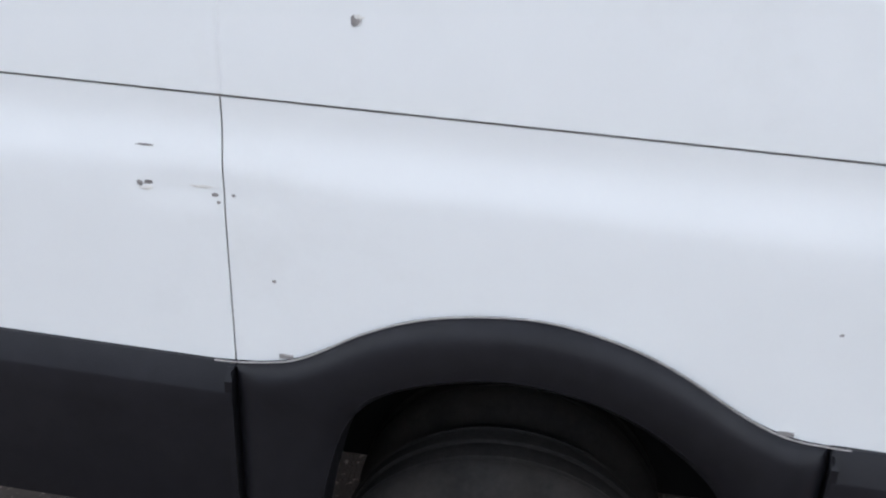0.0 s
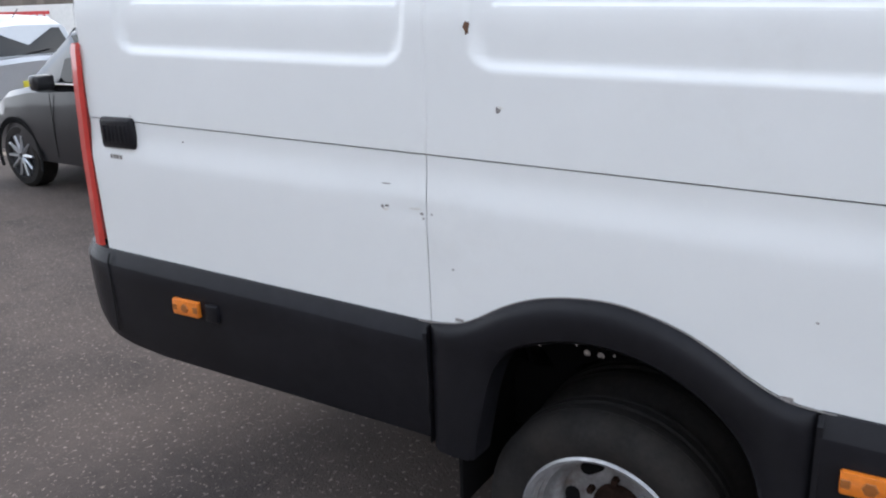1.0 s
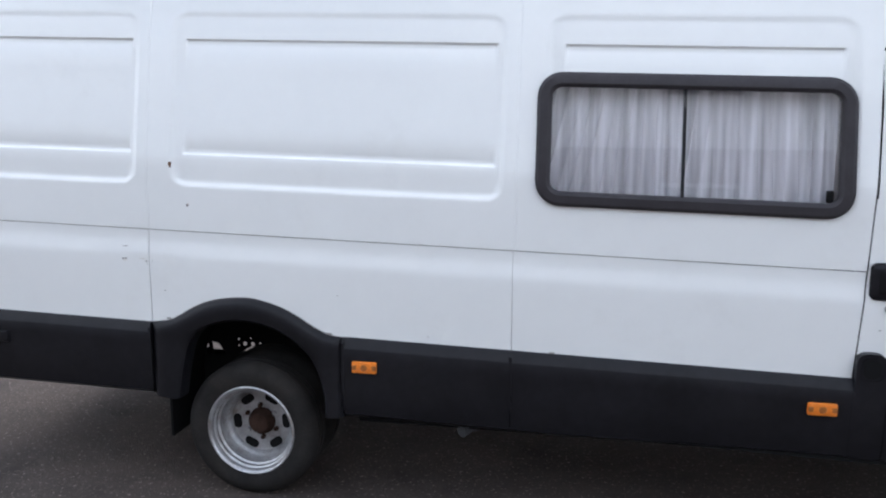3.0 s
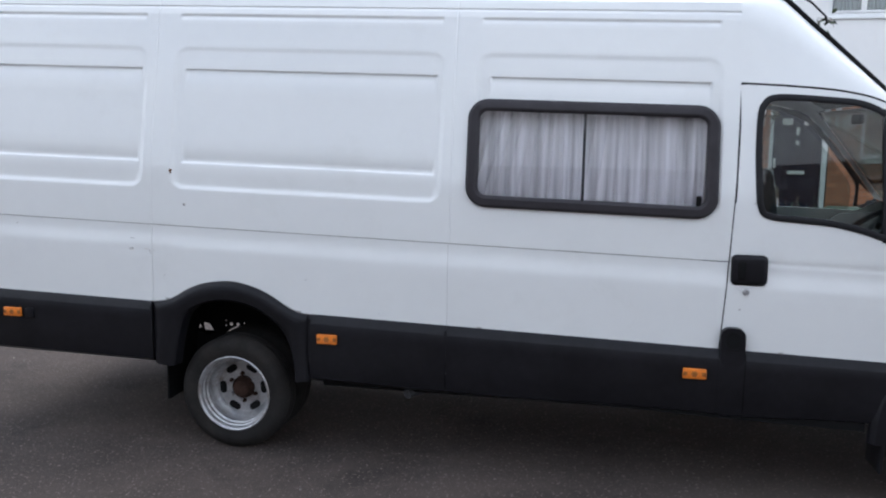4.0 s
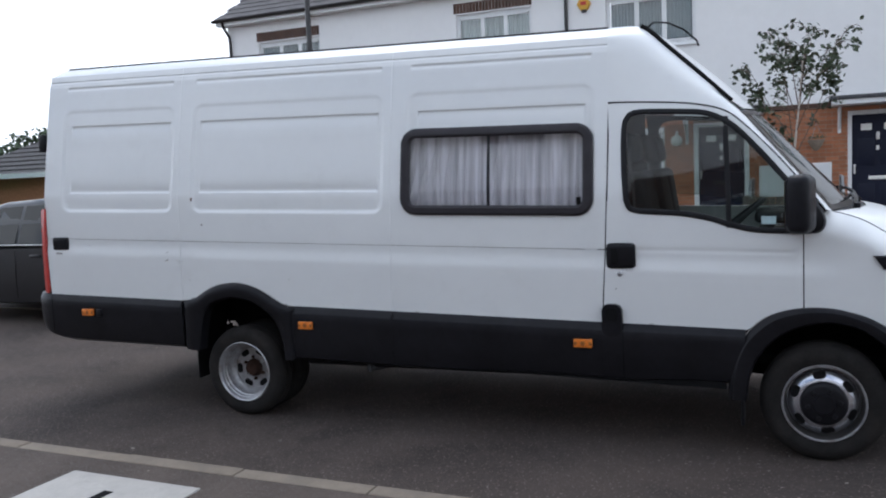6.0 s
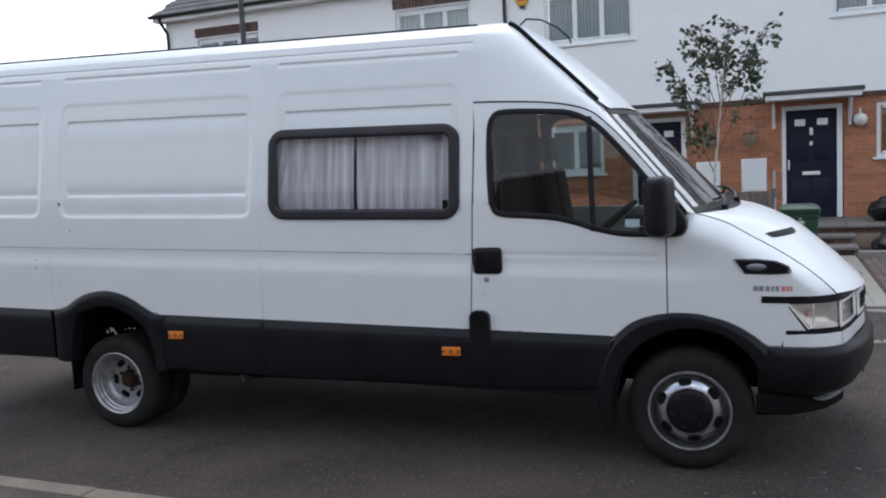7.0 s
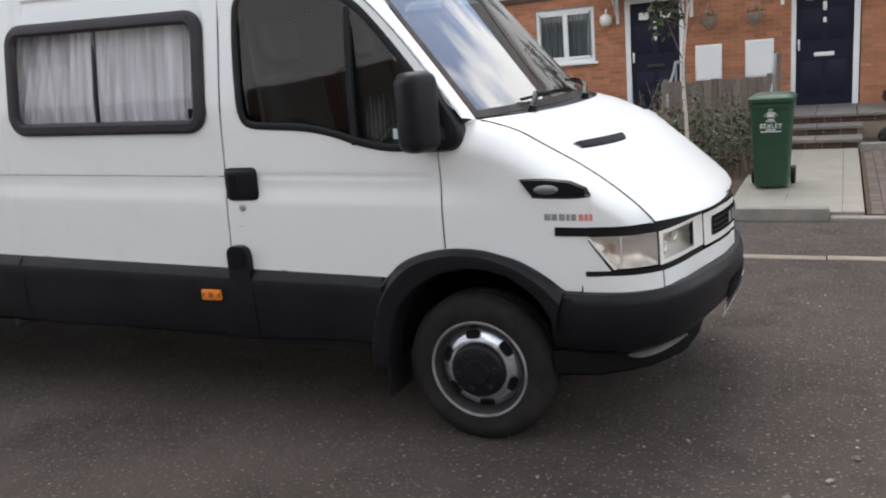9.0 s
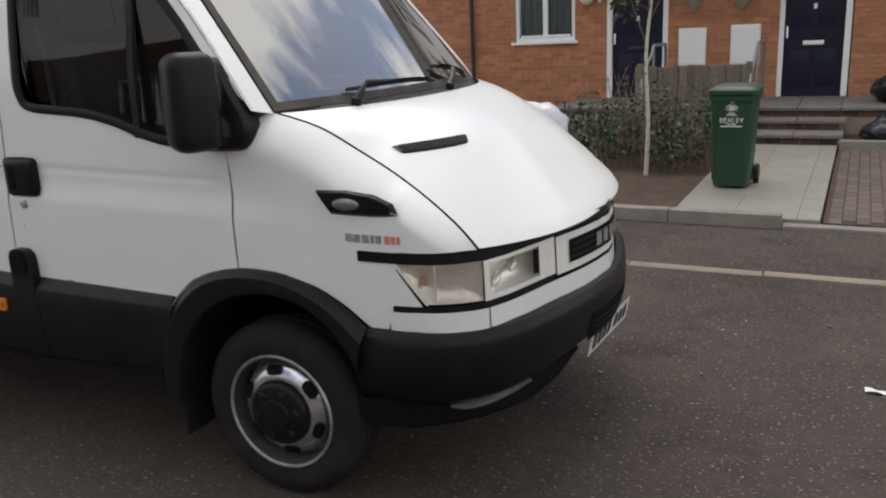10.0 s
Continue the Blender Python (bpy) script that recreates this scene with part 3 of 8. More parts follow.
def door_y(x, z):
    """Side surface of the cab: follows the body, and leans in towards the windscreen."""
    y = lerp(SIDE, z)
    y += 0.0035 * math.exp(-((z - 1.316) / 0.012) ** 2)
    if z > 1.42:
        y += 0.02 * smooth(3.2, 3.9, x) * smooth(1.42, 1.9, z)
    return y


low = resample([(p.x, door_y(p.x, p.y) + 0.0, p.y) for p in [Vector((q.x, q.y + 0.006, 0)) for q in DOORTOP]], 46)
top = resample(top3d, 46)
rows = []
for k in range(25):
    s = k / 24
    r = []
    for i, (a, b) in enumerate(zip(low, top)):
        p = a.lerp(b, s)
        n_ = lerp([(0, 9.0), (6, 6.5), (14, 4.0), (26, 2.4), (45, 1.3)], i)
        k_ = lerp([(0, 0.46), (26, 0.4), (45, 0.9)], i)
        p.y = a.y + (b.y - a.y) * (k_ * s + (1 - k_) * s ** n_)
        w = smooth(5, 0, i)
        p.y = p.y * (1 - w) + lerp(SHOULDER, p.z) * w
        p.x = p.x * (1 - smooth(1, 0, i)) + 2.742 * smooth(1, 0, i)
        r.append(V(p.x, p.y, p.z))
    rows.append(r)
part("cab_side", sheet(rows), WHITE, van)
part("cab_side", sheet([[(p[0], 2 * MID - p[1], p[2]) for p in r] for r in rows]), WHITE, van)
part("roof_strip", tube([V(p.x, p.y - 0.004, p.z + 0.008) for p in resample(top3d[9:26], 24)], 0.016, 6), GAPBLACK, van, "black rubber strip along the cab roof edge")
edge = resample(top3d[:31], 26)
centre = resample(catmull([(2.74, 0, 2.745), (2.86, 0, 2.742), (2.98, 0, 2.69), (3.15, 0, 2.56), (3.4, 0, 2.345), (3.585, 0, 2.165)], 6), 26)
rows = []
for a, c in zip(edge, centre):
    r = []
    for k in range(25):
        u = -1 + 2 * k / 24
        w = 1 - abs(u) ** 2.4
        y = MID + u * (MID - a.y)
        r.append(V(a.x + (c.x - a.x) * w, y, a.z + (c.z - a.z) * w))
    rows.append(r)
part("cab_roof", sheet(rows), WHITE, van)
part("aerial", tube([V(x, 0.62, z) for x, z in ((2.93, 2.71), (2.97, 2.745), (3.06, 2.735), (3.16, 2.685), (3.24, 2.61), (3.25, 2.575))], 0.006, 6), GAPBLACK, van, "thin black roof aerial")

# windscreen
wl = resample([(3.506, 0.212, 2.138), (3.66, 0.176, 1.952), (3.83, 0.138, 1.75), (3.992, 0.102, 1.552)], 22)


def screen_point(i, u, out=0.0):
    a = wl[i]
    f = i / 21
    w = 1 - abs(u) ** 2.2
    cx = 3.6 + (4.165 - 3.6) * f
    cz = 2.15 + (1.56 - 2.15) * f
    return V(a.x + (cx - a.x) * w + out * 0.75, MID + u * (MID - a.y), a.z + (cz - a.z) * w + out * 0.66)


part("windscreen", sheet([[screen_point(i, -1 + 2 * k / 32) for k in range(33)] for i in range(22)]), WSGLASS, van, "windscreen reflecting the cloudy sky").visible_shadow = False
for u0, u1, i0, i1 in ((-1.0, -0.965, 0, 21), (0.965, 1.0, 0, 21), (-0.965, 0.965, 0, 1), (-0.965, 0.965, 20, 21)):
    part("windscreen_border", sheet([[screen_point(i, u0 + (u1 - u0) * k / 16, 0.002) for k in range(17)] for i in range(i0, i1 + 1)]), FRIT, van)
rows = []
for s in (0, 0.25, 0.5, 0.75, 1):
    r = []
    for k in range(25):
        u = -1 + k / 12
        w = 1 - abs(u) ** 2.2
        r.append(V(3.985 + (4.165 - 3.985) * w + 0.085 * s * (0.25 + 0.75 * w), MID + u * (0.887 - 0.03 * s), 1.548 + 0.012 * w - 0.028 * s + 0.01 * math.sin(3.1 * s)))
    rows.append(r)
part("scuttle", sheet(rows), BLACKP, van, "black plastic scuttle below the windscreen")
def on_screen(y, f, out):
    """A point over the windscreen: y across, f down it (21 is its lower edge)."""
    i0 = min(int(f), 20)
    p = []
    for i in (i0, i0 + 1):
        p.append(Vector(screen_point(i, (y - MID) / (MID - wl[i].y), out)))
    return p[0].lerp(p[1], f - i0)


for pivot, elbow, b0, b1 in ((0.40, (0.50, 19.9), (0.44, 19.75), (1.07, 20.1)), (1.10, (1.27, 19.6), (1.17, 18.2), (1.5, 20.6))):
    foot = on_screen(pivot, 21, 0.02) + Vector((0.03, 0, -0.012))
    bend = on_screen(*elbow, 0.055)
    grip = on_screen((b0[0] + b1[0]) / 2, (b0[1] + b1[1]) / 2, 0.04)
    wiper = part("wiper", tube([foot, foot.lerp(bend, 0.5) + Vector((0.012, 0, 0.012)), bend, bend.lerp(grip, 0.6), grip], [0.016, 0.013, 0.011, 0.008, 0.006], 6), BLACKP, van, "black windscreen wiper")
    part("pivot", tube([foot - Vector((0, 0, 0.03)), foot + Vector((0.01, 0, 0.018))], 0.019, 8), BLACKP, wiper)
    part("blade", tube([on_screen(b0[0] + (b1[0] - b0[0]) * q / 8, b0[1] + (b1[1] - b0[1]) * q / 8, 0.014 + 0.018 * math.sin(math.pi * q / 8)) for q in range(9)], 0.0075, 5), RUBBER, wiper)
    part("blade_bow", tube([on_screen(b0[0] + (b1[0] - b0[0]) * q / 8, b0[1] + (b1[1] - b0[1]) * q / 8, 0.026 + 0.02 * math.sin(math.pi * q / 8)) for q in range(1, 8)], 0.005, 5), GAPBLACK, wiper)

# cab door: lower skin, window surround, glass
WIN = catmull([(2.846, 1.616, 0), (2.833, 1.83, 0), (2.835, 2.043, 0), (2.855, 2.115, 0), (2.905, 2.152, 0), (3.03, 2.156, 0), (3.164, 2.15, 0), (3.3, 2.14, 0), (3.39, 2.11, 0), (3.486, 2.05, 0),
               (3.609, 1.922, 0), (3.73, 1.779, 0), (3.80, 1.69, 0), (3.828, 1.62, 0), (3.82, 1.47, 0), (3.79, 1.432, 0), (3.724, 1.428, 0), (3.62, 1.43, 0), (3.54, 1.44, 0), (3.44, 1.464, 0), (3.352, 1.492, 0),
               (3.25, 1.514, 0), (3.158, 1.525, 0), (3.02, 1.532, 0), (2.925, 1.538, 0), (2.87, 1.56, 0), (2.846, 1.616, 0)], 4)[:-1]
wc = sum((p for p in WIN), Vector()) / len(WIN)
below = sorted([(p.x, p.y) for p in WIN if p.y < 1.63], key=lambda q: q[0])
BOT = [(2.7, 1.616)] + [(2.846, 1.616)] + [(x, z) for x, z in below if x > 2.85 and x < 3.818] + [(3.822, 1.5), (3.86, 1.5)]


rows = []
xs = [k / 46 for k in range(47)]
for k in range(73):
    s = k / 72
    r = []
    for t in xs:
        x_ = 2.728 + t * (3.838 - 2.728)
        zlo = max(low_edge(x_), TRIM) if x_ > 3.4 else TRIM
        z = zlo + s * (lerp(BOT, x_) - 0.004 - zlo)
        x = x_ + (door_left(z) - 2.728) * (1 - t)
        r.append(V(x, door_y(x, z) + 0.003 * (t in (0, 1)) + 0.001 * noise.noise(Vector((x * 2, z * 2, 0))), z))
    rows.append(r)
cab_door = part("cab_door", sheet(rows, 0.004), WHITE, van, "white cab door with a black handle")
outer = resample([(2.749, 1.60, 0)] + [(2.757, 2.0, 0)] + [(p.x, p.y - 0.004, 0) for p in DOORTOP[:38]] + [(3.846, 1.695, 0), (3.847, 1.5, 0)], 60)
inner = resample([(p.x, p.y, 0) for p in WIN[:54]] + [(3.822, 1.5, 0)], 60)
part("window_surround", sheet([[V(p.x, door_y(p.x, p.y), p.y) for p in [a.lerp(b, s) for a, b in zip(outer, inner)]] for s in (0, 0.2, 0.5, 0.8, 1)], 0.006), WHITE, cab_door)


def ring(outline, width, y_of, depth, rise=0.0):
    """A raised band along a closed outline, growing inward."""
    n = len(outline)
    out, inn = [], []
    for i, p in enumerate(outline):
        d = (outline[(i + 1) % n] - outline[i - 1]).normalized()
        nor = Vector((d.y, -d.x, 0))
        if nor.dot(wcentre - p) < 0:
            nor = -nor
        out.append(p - nor * 0.004)
        inn.append(p + nor * width)
    rows = []
    for f, h in ((0, 0.004), (0.04, -depth * 0.6), (0.25, -depth), (0.75, -depth), (0.96, -depth * 0.6), (1, 0.006)):
        rows.append([V(q.x, y_of(q.x, q.y) + h, q.y) for q in [a.lerp(b, f) for a, b in zip(out, inn)]])
    bm = bmesh.new()
    add_grid(bm, rows, close_u=True)
    return bm, inn


wcentre = wc
bm, inn = ring(WIN, 0.03, door_y, 0.008)
part("window_rubber", bm, RUBBER, cab_door)
bm = bmesh.new()
vs = [bm.verts.new(V(p.x, door_y(p.x, p.y) + 0.046 - 0.058 * (p.y - 1.45) / 0.68, p.y)) for p in inn]
bm.faces.new(vs)
bmesh.ops.triangulate(bm, faces=bm.faces)
part("window_glass", bm, CABGLASS, cab_door, "side window glass with dark reflections", smooth=False).visible_shadow = False
part("quarter_light_bar", sheet([[V(x + f, door_y(x, z) - 0.004, z) for x, z in ((3.43, 2.10), (3.434, 1.9), (3.44, 1.7), (3.447, 1.455))] for f in (-0.014, 0.014)], 0.02), RUBBER, cab_door)
part("sticker", sheet([[V(x, door_y(x, z) + 0.036, z) for x in (3.62, 3.70)] for z in (1.475, 1.52)], 0.001), PAPER, cab_door, "small pale blue paper sticker", smooth=False)
handle = part("door_handle", box(2.737, 2.912, -0.018, 0.02, -0.077, 0.077, 0.026, 4, m=Matrix.Translation((0, 0, 1.279 - RAKE * 2.82))), BLACKP, cab_door, "black plastic door handle")
part("pull", box(2.765, 2.81, -0.024, 0.0, -0.05, 0.05, 0.012, 3, m=Matrix.Translation((0, 0, 1.279 - RAKE * 2.82))), GAPBLACK, handle)
part("lock", lathe([(0.0, -0.012), (0.011, -0.012), (0.016, -0.008), (0.017, 0.004)], V(2.815, 0.0, 1.168), 16), STEEL, cab_door)
part("door_gap", sheet([[V(x, 0.012 + lerp(SIDE, z), z) for x in (3.82, 3.87)] for z in (0.95, 1.2, 1.3, 1.45, 1.6)], 0.003), GAPBLACK, van)
part("door_top_gap", sheet([[V(p.x, door_y(p.x, p.y) + 0.008, p.y + d) for p in DOORTOP] for d in (-0.012, 0.012)]), GAPBLACK, van)
# far door, a frame round an open window
part("far_door", sheet([[V(x, 2 * MID, z) for x in (2.73, 3.3, 3.84)] for z in (0.862, 1.2, 1.47)], -0.03), WHITE, van)
part("far_window_surround", sheet([[V(p.x, 2 * MID - door_y(p.x, p.y), p.y) for p in [a.lerp(b, s) for a, b in zip(outer, inner)]] for s in (0, 0.5, 1)], -0.02), CABTRIM, van)
bm = bmesh.new()
bm.faces.new([bm.verts.new(V(p.x, 2 * MID - door_y(p.x, p.y) - 0.004, p.y)) for p in inn])
bmesh.ops.triangulate(bm, faces=bm.faces)
part("far_window_glass", bm, CABGLASS, van, smooth=False).visible_shadow = False

# wing, bonnet, nose
SEAM = catmull([(3.985, 0.105, 1.548), (4.06, 0.118, 1.53), (4.16, 0.142, 1.492), (4.272, 0.164, 1.425), (4.40, 0.172, 1.352), (4.52, 0.17, 1.274), (4.62, 0.168, 1.196), (4.67, 0.164, 1.15), (4.703, 0.164, 1.114)], 6)


NOSE = [(3.84, 0.004), (4.0, 0.008), (4.2, 0.020), (4.35, 0.030), (4.44, 0.038), (4.48, 0.044), (4.53, 0.055), (4.57, 0.069), (4.62, 0.094), (4.66, 0.124), (4.70, 0.163), (4.735, 0.225), (4.775, 0.34),
        (4.83, 0.54), (4.877, 0.70), (4.91, 0.85), (4.928, 1.0)]


NOSE = [(p.x, p.y) for p in catmull([(a, q, 0) for a, q in NOSE], 4)]


def wing_y(x):
    return lerp(NOSE, x)


def seam_at(x):
    return lerp([(p.x, p.y) for p in SEAM], x), lerp([(p.x, p.z) for p in SEAM], x)


rows = []
NX = 40
for k in range(25):
    s = k / 24
    r = []
    for j in range(NX + 1):
        x = 3.845 + (4.70 - 3.845) * j / NX
        zlo = low_edge(x) if x < 4.354 else 0.842
        if x > 4.46:
            zlo = 1.112
        elif x > 4.435:
            zlo = 0.842 + (1.112 - 0.842) * (x - 4.435) / 0.025
        if x < 3.985:
            yt, zt = door_y(x, 1.5) + 0.09 * smooth(3.86, 3.985, x), 1.47 + 0.08 * smooth(3.845, 3.985, x)
        else:
            yt, zt = seam_at(x)
        z = zlo + s * (zt - zlo)
        y0 = wing_y(x)
        if z > 1.0:
            y0 += lerp(SIDE, min(z, BELT)) * (1 - smooth(BELT, 1.46, z)) * smooth(4.15, 3.86, x)
        h = max(0.1, 0.28 * (zt - zlo))
        y = y0 + (yt - y0) * min(max((z - (zt - h)) / h, 0), 1) ** 2.2
        r.append(V(x, y, z))
    rows.append(r)
part("wing", sheet(rows), WHITE, van, "white front wing")
part("far_wing", sheet([[(p[0], 2 * MID - p[1], p[2]) for p in r[::2]] for r in rows[::2]]), WHITE, van)
part("bonnet_seam", tube([V(p.x, p.y + 0.003, p.z - 0.002) for p in SEAM[2:]], 0.0055, 6), GAPBLACK, van)

# bonnet: between the two seams, from the scuttle to the nose
def bonnet_point(i, n, u):
    f = i / n
    a = SEAM[2:][0].lerp(SEAM[-1], 0)
    seam = resample(SEAM[2:], n + 1)[i]
    mid = BON[i]
    w = 1 - abs(u) ** 2.6
    return V(seam.x + (mid.x - seam.x) * w, MID + u * (MID - seam.y - 0.004), seam.z + (mid.z - seam.z) * w + 0.002)


NB = 26
BON = resample(catmull([(4.235, 0, 1.548), (4.38, 0, 1.516), (4.553, 0, 1.435), (4.678, 0, 1.335), (4.79, 0, 1.235), (4.87, 0, 1.16), (4.915, 0, 1.118), (4.924, 0, 1.1)], 6), NB + 1)
part("bonnet", sheet([[bonnet_point(i, NB, -1 + 2 * k / 40) for k in range(41)] for i in range(NB + 1)]), WHITE, van, "white sloping bonnet with a black air scoop")


def on_bonnet(f, u):
    i = min(int(f * NB), NB - 1)
    a, b = Vector(bonnet_point(i, NB, u)), Vector(bonnet_point(i + 1, NB, u))
    return a.lerp(b, f * NB - i)


def bonnet_at(x, y):
    """The point of the bonnet over (x, y)."""
    u = (y - MID) / (MID - 0.165)
    lo, hi = 0.0, 1.0
    for _ in range(30):
        mid_ = (lo + hi) / 2
        if on_bonnet(mid_, u).x < x:
            lo = mid_
        else:
            hi = mid_
    return on_bonnet(lo, u)


def scoop_strip(lift, f0, f1, d0=0.0, d1=1.0):
    """A thin slanted bar across the bonnet; d runs from its rear edge to its front edge."""
    rows = []
    for k in range(15):
        f = f0 + (f1 - f0) * k / 14
        pinch = smooth(-0.01, 0.05, f) * smooth(1.01, 0.96, f)
        r = []
        for s, h in ((0, 0.1), (0.1, 1), (0.5, 1.0), (0.9, 0.9), (1, 0.05)):
            d = 0.5 + (d0 + (d1 - d0) * s - 0.5) * (0.8 + 0.2 * pinch)
            x = (4.352 + 0.152 * f) * (1 - d) + (4.395 + 0.135 * f) * d + 0.06 * f * (1 - f)
            y = (0.252 + 0.305 * f) * (1 - d) + (0.256 + 0.266 * f) * d
            r.append(tuple(bonnet_at(x, y) + Vector((0.3 * lift * h, 0, lift * h))))
        rows.append(r)
    return rows


scoop = part("air_scoop", sheet(scoop_strip(0.007, 0.0, 1.0)), BLACKP, van, "black slotted air scoop in the bonnet")
for q in (0.22, 0.5, 0.78):
    part("slat", sheet(scoop_strip(0.011, 0.06, 0.96, q - 0.05, q + 0.05)), CABGREY, scoop)


bm = bmesh.new()
bmesh.ops.create_icosphere(bm, subdivisions=3, radius=1)
for v in bm.verts:
    q = v.co * (1 + 0.22 * noise.noise(v.co * 2.3) + 0.1 * noise.noise(v.co * 6))
    v.co = Vector((4.30 + 0.18 * q.x, 2.02 + 0.085 * q.y, 1.168 + 0.125 * q.z))
taped = part("taped_corner", bm, TAPE, van, "crumpled silver tape on the far wing", sharp=60)
for x, y, z, r in ((4.235, 1.94, 1.22, 0.05), (4.37, 1.94, 1.205, 0.042)):
    bm = bmesh.new()
    bmesh.ops.create_icosphere(bm, subdivisions=2, radius=1)
    for v in bm.verts:
        q = v.co * (1 + 0.35 * noise.noise(v.co * 2.1 + Vector((x * 9, 0, 0))))
        v.co = Vector((x + r * q.x, y + 0.02 * q.y, z + 0.7 * r * q.z))
    part("torn_patch", bm, GAPBLACK, taped, "dark torn patch")

# front face: black shut line, lamps, grille, white lower strip
def face(y, z):
    """x of the front face at a distance y from the near side (0..1), at height z."""
    x = lerp([(q, p) for p, q in NOSE], y)
    return x + 0.03 * (1.05 - z) * smooth(0.05, 0.2, y)


ARC = [0.0]
for (a_, b_), (c_, d_) in zip(NOSE, NOSE[1:]):
    ARC.append(ARC[-1] + math.hypot(c_ - a_, d_ - b_))


def arc_x(x):
    return lerp([(p[0], s) for p, s in zip(NOSE, ARC)], x)


def arc_y(y):
    return lerp([(p[1], s) for p, s in zip(NOSE, ARC)], y)


def nose_point(s, z, out):
    x = lerp(list(zip(ARC, [p[0] for p in NOSE])), s)
    y = lerp(list(zip(ARC, [p[1] for p in NOSE])), s)
    x2 = lerp(list(zip(ARC, [p[0] for p in NOSE])), s + 0.01)
    y2 = lerp(list(zip(ARC, [p[1] for p in NOSE])), s + 0.01)
    d = Vector((y2 - y, -(x2 - x), 0)).normalized() if (x2, y2) != (x, y) else Vector((1, 0, 0))
    return (x + 0.03 * (1.05 - z) * smooth(0.05, 0.2, y) + d.x * out, y + d.y * out, z)


def nose_rows(s0, s1, z0, z1, out, n=20, m=6, s0b=None, s1b=None):
    """A patch on the front face from arc s0 to s1; s0b, s1b: the same at the lower edge."""
    rows = []
    for k in range(m + 1):
        f = k / m
        a, b = s0 + ((s0 if s0b is None else s0b) - s0) * f, s1 + ((s1 if s1b is None else s1b) - s1) * f
        rows.append([V(*nose_point(a + (b - a) * j / n, z1 + (z0 - z1) * f, out)) for j in range(n + 1)])
    return rows


def mirrored(rows):
    return [[(p[0], 2 * MID - p[1], p[2]) for p in r] for r in rows]


END = ARC[-1]
SHUT = nose_rows(arc_x(4.325), END, 1.075, 1.112, 0.005, 50, 3)
part("shut_line", sheet(SHUT), BLACKP, van, "black gap below the bonnet")
part("shut_line", sheet(mirrored(SHUT)), BLACKP, van, "black gap below the bonnet")
BACK = nose_rows(arc_x(4.46), END, 0.84, 1.10, -0.062, 50, 3)
part("nose_backing", sheet(BACK), GAPBLACK, van)
part("nose_backing", sheet(mirrored(BACK)), GAPBLACK, van)
EDGE_T, EDGE_B = arc_x(4.452), arc_x(4.552)
WF = nose_rows(arc_x(4.43), EDGE_T - 0.011, 0.842, 1.078, 0.001, 8, 6, arc_x(4.43), EDGE_B + 0.049)
STRIPE = nose_rows(arc_x(4.444), arc_y(0.56), 0.908, 0.930, 0.006, 40, 2)
LOWS = []
for k in range(6):
    z_ = 0.910 - 0.072 * k / 5
    LOWS.append([V(*nose_point(arc_x(4.43) + (END - arc_x(4.43)) * j / 60, z_, 0.0015 + 0.0105 * smooth(0, 9, j))) for j in range(61)])
